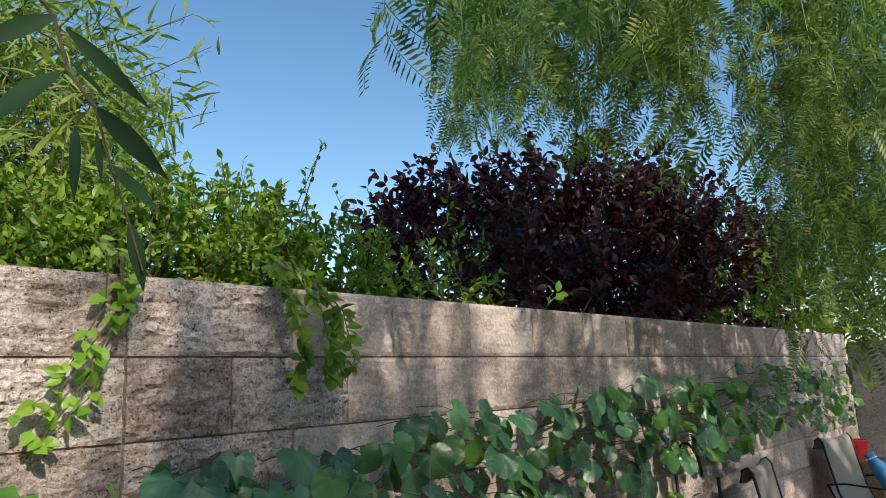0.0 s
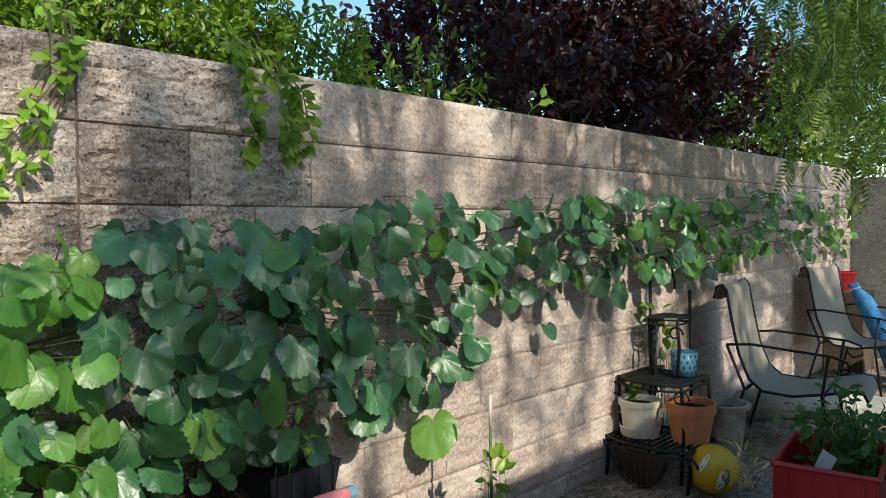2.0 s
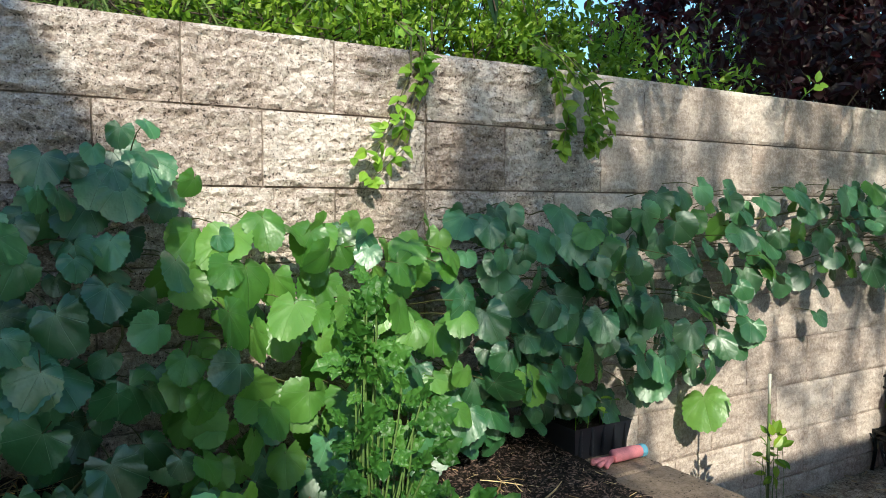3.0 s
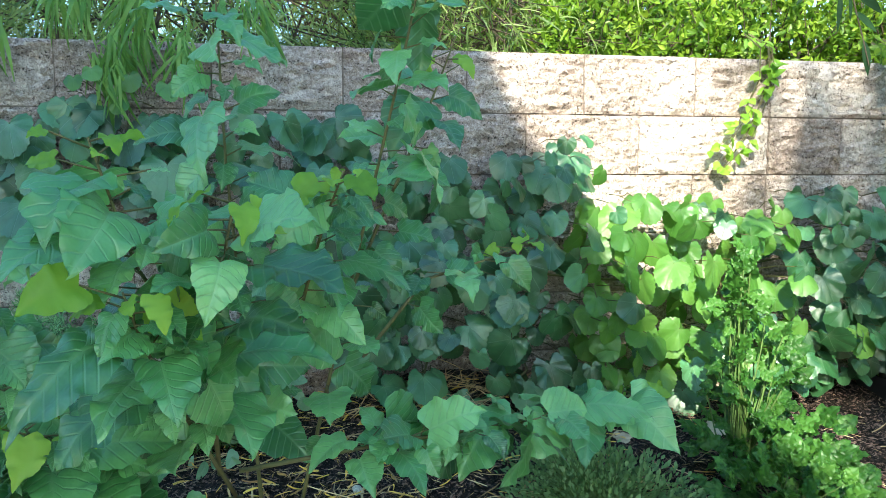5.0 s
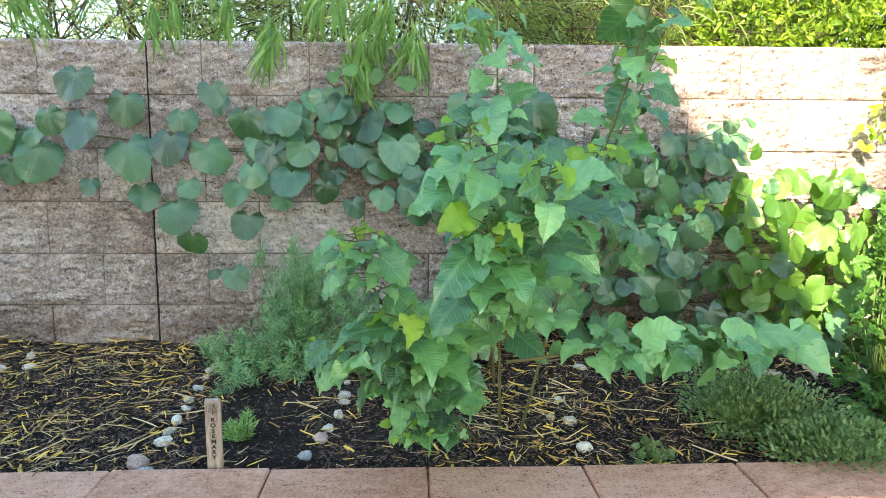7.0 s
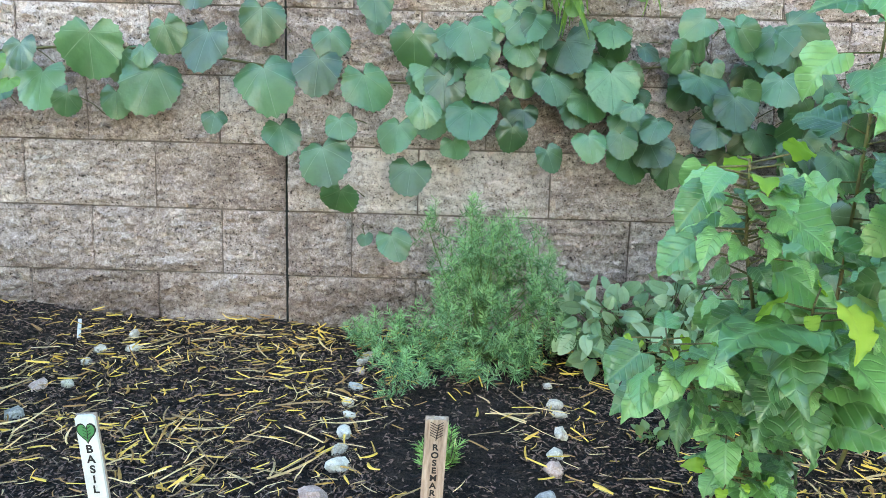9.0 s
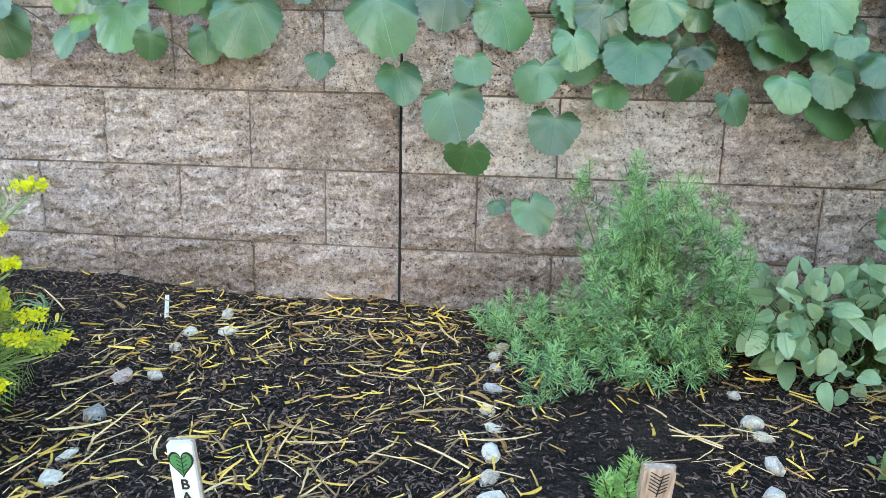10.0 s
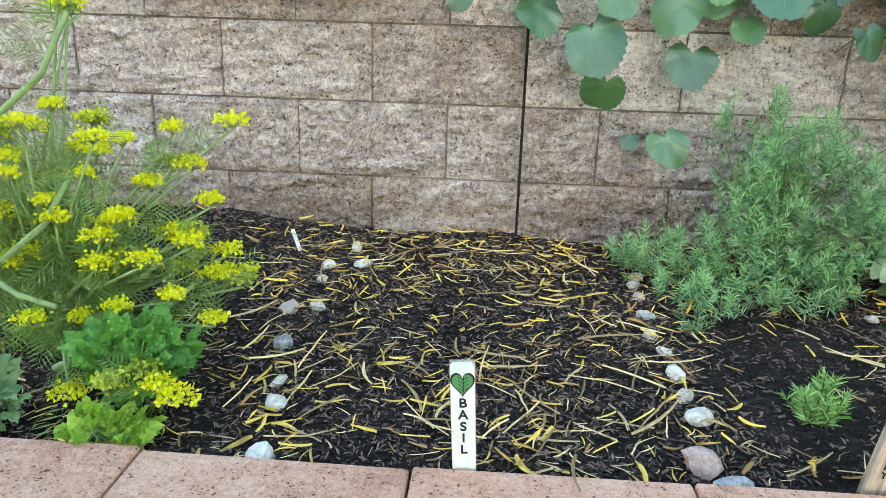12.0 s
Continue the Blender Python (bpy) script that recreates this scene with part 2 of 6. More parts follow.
YOUNG_LEAF = leaf_material("young_leaf", (0.16, 0.33, 0.035), (0.28, 0.49, 0.06), (0.42, 0.62, 0.10), gloss=0.42, through_amt=0.42)
ROSEMARY_LEAF = leaf_material("rosemary_needle", (0.030, 0.100, 0.042), (0.14, 0.34, 0.145), (0.42, 0.70, 0.38), gloss=0.42, through_amt=0.2)
ROSEMARY_TIP = leaf_material("rosemary_tip", (0.19, 0.44, 0.17), (0.31, 0.58, 0.24), (0.47, 0.72, 0.35), gloss=0.45, through_amt=0.2)
SPROUT_LEAF = leaf_material("sprout_needle", (0.13, 0.31, 0.08), (0.26, 0.50, 0.14), (0.42, 0.66, 0.24), gloss=0.5, through_amt=0.2)
SAGE_LEAF = leaf_material("sage_leaf", (0.16, 0.32, 0.17), (0.36, 0.55, 0.33), (0.56, 0.73, 0.50), vein=(0.50, 0.64, 0.45), veins=0.07, feather=True, gloss=0.7, through_amt=0.25)
HERB_LEAF = leaf_material("herb_leaf", (0.10, 0.19, 0.075), (0.18, 0.30, 0.125), (0.30, 0.44, 0.20), gloss=0.6, through_amt=0.3)
PARSLEY_LEAF = leaf_material("parsley_leaf", (0.045, 0.19, 0.03), (0.085, 0.30, 0.05), (0.15, 0.42, 0.085), gloss=0.4, through_amt=0.3)
FLOWER_GREEN = leaf_material("green_floret", (0.30, 0.36, 0.04), (0.48, 0.54, 0.07), (0.66, 0.68, 0.12), gloss=0.7, through_amt=0.3)
FENNEL_STALK = plain_material("fennel_stalk", (0.28, 0.40, 0.16), 0.6, spread=0.2, scale=40)
CELERY_LEAF = leaf_material("celery_leaf", (0.030, 0.105, 0.018), (0.060, 0.175, 0.03), (0.115, 0.27, 0.05), gloss=0.4, through_amt=0.3)
FENNEL_FOLIAGE = leaf_material("fennel_frond", (0.11, 0.21, 0.06), (0.21, 0.35, 0.10), (0.36, 0.50, 0.17), gloss=0.6, through_amt=0.3)
FLOWER = leaf_material("yellow_floret", (0.66, 0.60, 0.015), (0.86, 0.80, 0.03), (0.94, 0.90, 0.09), gloss=0.7, through_col=(0.85, 0.82, 0.05), through_amt=0.35)
HEDGE_LEAF = leaf_material("hedge_leaf", (0.060, 0.14, 0.014), (0.19, 0.32, 0.030), (0.38, 0.50, 0.065), gloss=0.38, through_amt=0.4)
WILLOW_LEAF = leaf_material("narrow_leaf", (0.07, 0.13, 0.040), (0.20, 0.28, 0.085), (0.44, 0.52, 0.22), gloss=0.5, through_amt=0.38)
SPRAY_LEAF = leaf_material("spray_leaf", (0.09, 0.22, 0.045), (0.19, 0.37, 0.08), (0.36, 0.55, 0.16), gloss=0.4, through_amt=0.4)
WILLOW_PALE = leaf_material("pale_narrow_leaf", (0.13, 0.21, 0.035), (0.26, 0.36, 0.06), (0.44, 0.52, 0.12), gloss=0.5, through_amt=0.45)
PLUM_LEAF = leaf_material("plum_leaf", (0.009, 0.004, 0.006), (0.021, 0.008, 0.011), (0.055, 0.020, 0.024), gloss=0.5, through_col=(0.16, 0.02, 0.03), through_amt=0.22)
PEPPER_LEAF = leaf_material("pepper_frond", (0.035, 0.075, 0.014), (0.165, 0.260, 0.050), (0.50, 0.57, 0.15), gloss=0.42, through_amt=0.5)
CRATE_LEAF = leaf_material("crate_plant_leaf", (0.03, 0.085, 0.02), (0.06, 0.15, 0.035), (0.13, 0.25, 0.06), gloss=0.5, through_amt=0.3)
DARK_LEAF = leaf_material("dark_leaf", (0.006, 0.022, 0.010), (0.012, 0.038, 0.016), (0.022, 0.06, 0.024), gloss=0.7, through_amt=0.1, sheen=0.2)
BLACK_IRON = plain_material("black_iron", (0.025, 0.024, 0.024), 0.5, metal=0.6, spread=0.4, scale=60)
RUST_IRON = plain_material("brown_iron", (0.06, 0.04, 0.03), 0.7, metal=0.4, spread=0.4, scale=60)
WHITE_POT = plain_material("cream_plastic", (0.66, 0.62, 0.52), 0.5, spread=0.15, scale=14)
TERRACOTTA = plain_material("terracotta", (0.52, 0.20, 0.09), 0.8, spread=0.25, scale=16, relief=0.002)
GREY_POT = plain_material("weathered_clay", (0.44, 0.37, 0.30), 0.85, spread=0.3, scale=14, relief=0.002)
RED_PLASTIC = plain_material("red_plastic", (0.52, 0.018, 0.028), 0.38, spread=0.12, scale=9)
BLUE_CLOTH = plain_material("blue_cloth", (0.06, 0.30, 0.66), 0.7, spread=0.3, scale=18, relief=0.004)
SLING = plain_material("grey_sling", (0.29, 0.26, 0.225), 0.7, spread=0.15, scale=30, relief=0.001)
BALL_YELLOW = plain_material("ball_yellow", (0.66, 0.42, 0.02), 0.4, spread=0.12, scale=10)
BALL_WHITE = plain_material("ball_white", (0.72, 0.72, 0.70), 0.45)
BALL_GREEN = plain_material("ball_green", (0.02, 0.16, 0.13), 0.45)
BLACK_TRAY = plain_material("black_plastic", (0.02, 0.021, 0.028), 0.42, spread=0.3, scale=20)
WHITE_WOOD = plain_material("white_painted_wood", (0.72, 0.74, 0.72), 0.6, spread=0.1, scale=25)
BARE_WOOD = grain_material("bare_wood", (0.16, 0.11, 0.08), (0.40, 0.30, 0.24), (0.60, 0.50, 0.42), (40, 40, 5))
INK = plain_material("black_ink", (0.012, 0.012, 0.012), 0.8, spread=0.1)
GREEN_PAINT = plain_material("green_paint", (0.05, 0.24, 0.08), 0.7)
PINK_CLOTH = plain_material("pink_cloth", (0.66, 0.22, 0.26), 0.8, spread=0.3, scale=60)
BLUE_GLAZE = plain_material("blue_glaze", (0.14, 0.36, 0.50), 0.25, spread=0.2, scale=40)
DARK_GLAZE = plain_material("dark_glaze", (0.02, 0.06, 0.14), 0.25)
PALE_STICK = plain_material("pale_stick", (0.60, 0.56, 0.46), 0.7)
STAKE_GREEN = plain_material("green_stake", (0.10, 0.15, 0.05), 0.6)
CONCRETE = stone_material("pale_concrete", (0.28, 0.27, 0.25), (0.42, 0.40, 0.37), (0.55, 0.53, 0.50), pits=False, relief=0.003)


# ---- geometry tools ----
class Geo:
    """Collects vertices, faces and leaf coordinates of one mesh."""

    def __init__(self):
        self.v, self.f, self.uv, self.n = [], [], [], 0

    def add(self, verts, faces, uv=None):
        verts = np.asarray(verts, float).reshape(-1, 3)
        self.v.append(verts)
        self.uv.append(np.zeros((len(verts), 2)) if uv is None else np.asarray(uv, float))
        self.f += [tuple(i + self.n for i in f) for f in faces]
        self.n += len(verts)
        return self

    def leaves(self, template, mats):
        """Copies of a small template at many 3 x 4 matrices."""
        tv, tf, tuv = template
        mats = np.asarray(mats, float)
        if not len(mats):
            return self
        w = np.einsum("nij,kj->nki", mats[:, :, :3], tv) + mats[:, None, :, 3]
        k = len(tv)
        self.v.append(w.reshape(-1, 3))
        self.uv.append(np.tile(tuv, (len(mats), 1)))
        for i in range(len(mats)):
            o = self.n + i * k
            self.f += [tuple(a + o for a in f) for f in tf]
        self.n += len(mats) * k
        return self

    def mesh(self, name, smooth=False):
        me = bpy.data.meshes.new(name)
        v = np.concatenate(self.v) if self.v else np.zeros((0, 3))
        me.from_pydata(v.tolist(), [], self.f)
        uv = np.concatenate(self.uv) if self.uv else np.zeros((0, 2))
        layer = me.uv_layers.new(name="UVMap")
        idx = np.empty(len(me.loops), np.int32)
        me.loops.foreach_get("vertex_index", idx)
        layer.data.foreach_set("uv", uv[idx].astype(np.float32).ravel())
        if smooth:
            me.polygons.foreach_set("use_smooth", np.ones(len(me.polygons), bool))
        me.update()
        return me


def thing(name, loc=(0, 0, 0), label="", category="", group="", kind=""):
    """An empty at a thing's base, which carries its parts."""
    ob = new(name)
    ob.location = loc
    return tagged(ob, label, category, group, kind)


def part(name, shape, mat, parent, label="", kind="", smooth=False):
    """One mesh object under a thing or a part; shape: a Geo, a bmesh or a mesh, in world axes at the parent's origin."""
    if isinstance(shape, Geo):
        me = shape.mesh(name, smooth)
    elif isinstance(shape, bmesh.types.BMesh):
        me = bpy.data.meshes.new(name)
        shape.to_mesh(me)
        shape.free()
        if smooth:
            me.polygons.foreach_set("use_smooth", np.ones(len(me.polygons), bool))
    else:
        me = shape
    if not me.materials:
        me.materials.append(mat)
    ob = new(name, me)
    ob.parent = parent
    return tagged(ob, label, kind=kind)


def solid(name, shape, mat, label="", category="", group="", kind="", smooth=False, loc=(0, 0, 0)):
    """A thing that is one mesh."""
    ob = part(name, shape, mat, None, smooth=smooth)
    ob.location = loc
    return tagged(ob, label, category, group, kind)


def box_bm(x0, x1, y0, y1, z0, z1, bevel=0.0, segments=2):
    bm = bmesh.new()
    bmesh.ops.create_cube(bm, size=1, matrix=Matrix.LocRotScale(((x0 + x1) / 2, (y0 + y1) / 2, (z0 + z1) / 2), None, (x1 - x0, y1 - y0, z1 - z0)))
    if bevel:
        bmesh.ops.bevel(bm, geom=bm.edges[:], offset=bevel, segments=segments, affect="EDGES")
    return bm


def tube(points, r0, r1=None, sides=6):
    """Vertices and faces of a tapering round bar through points."""
    pts = [Vector(p) for p in points]
    r1 = r0 if r1 is None else r1
    verts, faces = [], []
    last = None
    for i, p in enumerate(pts):
        d = (pts[min(i + 1, len(pts) - 1)] - pts[max(i - 1, 0)]).normalized()
        side = d.cross(last if last and abs(d.dot(last)) < 0.9 else (Vector((0, 0, 1)) if abs(d.z) < 0.9 else Vector((1, 0, 0)))).normalized()
        up = side.cross(d)
        r = r0 + (r1 - r0) * i / max(1, len(pts) - 1)
        for k in range(sides):
            a = 2 * math.pi * k / sides
            verts.append(p + r * (math.cos(a) * side + math.sin(a) * up))
    for i in range(len(pts) - 1):
        for k in range(sides):
            a, b = i * sides + k, i * sides + (k + 1) % sides
            faces.append((a, b, b + sides, a + sides))
    faces.append(tuple(range(sides - 1, -1, -1)))
    faces.append(tuple((len(pts) - 1) * sides + k for k in range(sides)))
    return verts, faces


def lathe(profile, segs=28, centre=(0, 0, 0)):
    """Vertices and faces of a turned body; profile: (radius, height) from inside base round to the rim and down."""
    verts, faces = [], []
    for r, z in profile:
        for k in range(segs):
            a = 2 * math.pi * k / segs
            verts.append((centre[0] + r * math.cos(a), centre[1] + r * math.sin(a), centre[2] + z))
    for i in range(len(profile) - 1):
        for k in range(segs):
            a, b = i * segs + k, i * segs + (k + 1) % segs
            faces.append((a, b, b + segs, a + segs))
    return verts, faces


def smooth_path(a, b, sag=0.0, wobble=0.0, steps=6, seed=0):
    rng = random.Random(seed)
    a, b = Vector(a), Vector(b)
    out = []
    for i in range(steps + 1):
        k = i / steps
        p = a.lerp(b, k)
        p.z -= sag * 4 * k * (1 - k)
        if 0 < i < steps:
            p += Vector((rng.uniform(-1, 1), rng.uniform(-1, 1), rng.uniform(-1, 1))) * wobble
        out.append(p)
    return out


def placed(pos, tip, nrm, size, width=None):
    """3 x 4 matrices for leaves at pos, tips along tip, faces towards nrm."""
    pos, tip, nrm = (np.asarray(a, float).reshape(-1, 3) for a in (pos, tip, nrm))
    n = max(len(pos), len(tip), len(nrm))
    pos, tip, nrm = (np.broadcast_to(a, (n, 3)) for a in (pos, tip, nrm))
    y = tip / (np.linalg.norm(tip, axis=1, keepdims=True) + 1e-9)
    z = nrm - (nrm * y).sum(1, keepdims=True) * y
    z = z / (np.linalg.norm(z, axis=1, keepdims=True) + 1e-9)
    x = np.cross(y, z)
    size = np.broadcast_to(np.asarray(size, float), (n,))
    w = size if width is None else np.broadcast_to(np.asarray(width, float), (n,))
    return np.stack([x * w[:, None], y * size[:, None], z * size[:, None], pos], axis=2)


def round_leaf(seed=0):
    """Heart to kidney-shaped blade with a scalloped edge, creased along its veins; the stalk joins in the notch at the origin."""
    rng = random.Random(seed)
    n = 48
    bend, fold = rng.uniform(0.10, 0.40), rng.uniform(0.0, 0.22)
    twist, lean = rng.uniform(-0.25, 0.25), rng.uniform(-0.06, 0.06)
    tip, deep = rng.uniform(0.02, 0.13), rng.uniform(2.62, 2.86)
    rows = [[], [], []]
    for i in range(n):
        a = math.pi * (2 * (i + 0.5) / n - 1)
        r = 0.55 + 0.02 * math.cos(2 * a) + tip * max(0.0, math.cos(a)) ** 6
        r *= 1 + 0.034 * math.sin(24 * a) + 0.035 * math.sin(3 * a + seed) + 0.02 * math.sin(5 * a + 2 * seed) + rng.uniform(-0.008, 0.008)
        x, y = r * math.sin(a) * 1.08 + lean * math.cos(a), r * math.cos(a) + 0.24
        close = min(1.0, max(0.0, (abs(a) - deep) / (math.pi - deep)))
        x, y = x * (1 - 0.3 * close), y + close * (0.04 - y) * 0.92
        for row, k in zip(rows, (0.36, 0.70, 1.0)):
            u, w = x * k, y * k
            vein = math.atan2(u, w + 0.02)
            z = fold * abs(u) - (bend + 0.7 * fold) * (u * u + (w - 0.25 * k) ** 2) + twist * u * (w - 0.2)
            z += 0.010 * k * math.cos(8 * vein) + 0.050 * k ** 3 * math.sin(3 * a + 1.7 * seed) + 0.02 * k ** 3 * math.sin(7 * a + seed)
            row.append((u, w, z))
    v = [(0, 0.0, -0.01)] + rows[0] + rows[1] + rows[2]
    f = [(0, 2 + i, 1 + i) for i in range(n - 1)]
    for ring in range(2):
        o = 1 + ring * n
        for i in range(n - 1):
            f.append((o + i, o + i + 1, o + n + i + 1, o + n + i))
    v = np.array(v)
    return v, f, v[:, :2]


def toothed_leaf(seed=0, lobes=0.0):
    """Broad egg-shaped blade with a heart base, toothed rim and drawn-out tip; at times cut into lobes at one or both sides."""
    rng = random.Random(seed)
    n = 22
    v, f = [], []
    curl, fold, sway = rng.uniform(0.15, 0.75), rng.uniform(0.10, 0.75), rng.uniform(-0.14, 0.14)
    cut_at = {s: (rng.uniform(0.42, 0.58), lobes * rng.uniform(0.6, 1.1)) for s in (-1, 1)}
    across = (1.0, 0.66, 0.33)
    for i in range(n + 1):
        k = i / n
        w = 0.44 * math.sin(math.pi * min(0.999, 0.04 + 0.96 * k) ** 0.60) ** 0.78
        if k > 0.86:
            w *= 0.8
        z0 = -curl * k * k + 0.03 * math.sin(k * 6 + seed)
        x0 = sway * math.sin(math.pi * k)
        left, right = [], []
        for s, row in ((-1, left), (1, right)):
            at, deep = cut_at[s]
            ww = w * (1 - deep * 0.72 * math.exp(-((k - at) / 0.075) ** 2)) * (1 + (0.022 if i % 2 else -0.022) + rng.uniform(-0.012, 0.012))
            for q in across:
                u = ww * q
                y = k - 0.50 * u * math.exp(-k / 0.22) + 0.10 * u * k
                z = z0 + fold * u - 0.75 * fold * u * u / 0.4 + 0.055 * q ** 3 * math.sin(i * 0.9 + seed * 2 + s) + 0.012 * q * math.cos(i * 1.6)
                row.append((x0 + s * u, y, z))
        v += left + [(x0, k, z0)] + right[::-1]
        if i:
            a = 7 * (i - 1)
            f += [(a + j, a + j + 1, a + j + 8, a + j + 7) for j in range(6)]
    v = np.array(v)
    return v, f, v[:, :2]


def oval_leaf(width=0.28, droop=0.15, n=4, fold=0.25, blunt=1.0):
    v, f = [], []
    for i in range(n + 1):
        k = i / n
        w = width * math.sin(math.pi * (0.04 + 0.94 * k) ** 0.85) ** blunt
        z0 = -droop * k * k
        v += [(-w, k, z0 + fold * w), (0, k, z0), (w, k, z0 + fold * w)]
        if i:
            a = 3 * (i - 1)
            f += [(a, a + 1, a + 4, a + 3), (a + 1, a + 2, a + 5, a + 4)]
    v = np.array(v)
    return v, f, v[:, :2]


def chip_piece():
    """A splinter of bark, uneven at both ends."""
    v = np.array([(-0.13, 0.05, 0), (0.12, 0.0, 0), (0.17, 0.5, 0.0), (0.05, 1.0, 0.02), (-0.15, 0.8, 0.0), (-0.05, 0.15, 0.15), (0.07, 0.5, 0.19), (-0.06, 0.75, 0.13)])
    return v, [(0, 1, 5), (1, 2, 6, 5), (2, 3, 7, 6), (3, 4, 7), (4, 0, 5, 7), (5, 6, 7)], v[:, :2]


def bent_strip(width=0.03, bow=0.2, kink=0.0, n=4):
    """A dry stalk or blade, bowed sideways and slightly rolled."""
    v, f = [], []
    for i in range(n + 1):
        k = i / n
        x = bow * 4 * k * (1 - k) + (kink * max(0, k - 0.55))
        w = width * (0.55 + 0.45 * math.sin(math.pi * min(1, k + 0.15)))
        v += [(x - w, k, 0), (x, k, 0.6 * width), (x + w, k, 0)]
        if i:
            a = 3 * (i - 1)
            f += [(a, a + 1, a + 4, a + 3), (a + 1, a + 2, a + 5, a + 4)]
    v = np.array(v)
    return v, f, v[:, :2]


def strip_leaf(width=0.06, droop=0.25, n=3):
    v, f = [], []
    for i in range(n + 1):
        k = i / n
        w = width * (1 - 0.85 * abs(2 * k - 0.8) / 1.2)
        v += [(-w, k, -droop * k * k), (w, k, -droop * k * k + 0.3 * w)]
        if i:
            a = 2 * (i - 1)
            f.append((a, a + 1, a + 3, a + 2))
    v = np.array(v)
    return v, f, v[:, :2]


def frond_leaf(pairs=11, leaflet=0.24, width=0.026, sweep=0.5, curl=0.35):
    """A feather of narrow leaflets on one rib."""
    v, f = [], []

    def rib(k):
        return np.array((0.10 * math.sin(2.2 * k), k, -curl * k * k))
    for i in range(pairs + 1):
        v += [rib(i / pairs) + (-0.006, 0, 0), rib(i / pairs) + (0.006, 0, 0)]
        if i:
            a = 2 * (i - 1)
            f.append((a, a + 1, a + 3, a + 2))
    for i in range(1, pairs + 1):
        k = i / pairs
        c = rib(k)
        s = leaflet * (0.55 + 0.45 * math.sin(math.pi * min(1, k + 0.15)))
        for side in (-1, 1):
            d = np.array((side, sweep, -0.18)) * s
            across = np.array((-sweep * side, 1, 0.25 * side)) * width
            o = len(v)
            v += [c, c + d * 0.45 + across, c + d, c + d * 0.5 - across]
            f.append((o, o + 1, o + 2, o + 3))
    v = np.array(v)
    return v, f, v[:, :2]


def rand_dirs(rng, n):
    d = rng.normal(size=(n, 3))
    return d / np.linalg.norm(d, axis=1, keepdims=True)

# ---- structure ----
# gravel ground, one sheet to the horizon, cells finer in the yard
def ground_mesh():
    g = Geo()
    xs = np.concatenate([[-900, -200, -40, -10, -4], np.linspace(-2.2, 2.2, 60), [3, 6, 12, 40, 200, 900]])
    ys = np.concatenate([[-900, -200, -40, -12, -5], np.linspace(-3, 8, 130), [10, 16, 40, 200, 900]])
    v = [(x, y, GRAVEL + (0.008 * noise.noise((x * 5, y * 5, 1)) + 0.004 * noise.noise((x * 17, y * 17, 4)) if -2.3 < x < 2.3 and -3.1 < y < 8.1 else 0)) for x in xs for y in ys]
    m = len(ys)
    f = [(i * m + j, (i + 1) * m + j, (i + 1) * m + j + 1, i * m + j + 1) for i in range(len(xs) - 1) for j in range(m - 1)]
    return g.add(v, f)


solid("ground", ground_mesh(), GRAVEL_MAT, "brown and grey gravel ground of the yard", "ground", kind="structure", smooth=True)

# raised bed soil
BED_Y0, BED_Y1 = -5.2, 1.27


def bed_mesh():
    g = Geo()
    xs, ys = np.linspace(WALL_X - 0.005, EDGE_X + 0.005, 60), np.linspace(BED_Y0, BED_Y1, 260)
    v = [(x, y, soil_height(x, y) + 0.006 * noise.noise((x * 40, y * 40, 7))) for x in xs for y in ys]
    m = len(ys)
    f = [(i * m + j, (i + 1) * m + j, (i + 1) * m + j + 1, i * m + j + 1) for i in range(len(xs) - 1) for j in range(m - 1)]
    return g.add(v, f)


solid("bed_soil", bed_mesh(), SOIL, "dark moist planting soil in a raised bed", "soil", kind="structure", smooth=True)

# block wall: a recessed mortar core that carries single split-face blocks
wall = solid("wall_garden", box_bm(WALL_X - 0.20, WALL_X - 0.010, -5.6, 7.62, GRAVEL - 0.3, TOP - 0.004), MORTAR,
             "tan split-face concrete block garden wall with recessed joints", "wall", kind="structure")
JOINTS = (-2.08, 0.897)      # control joints straight down the wall


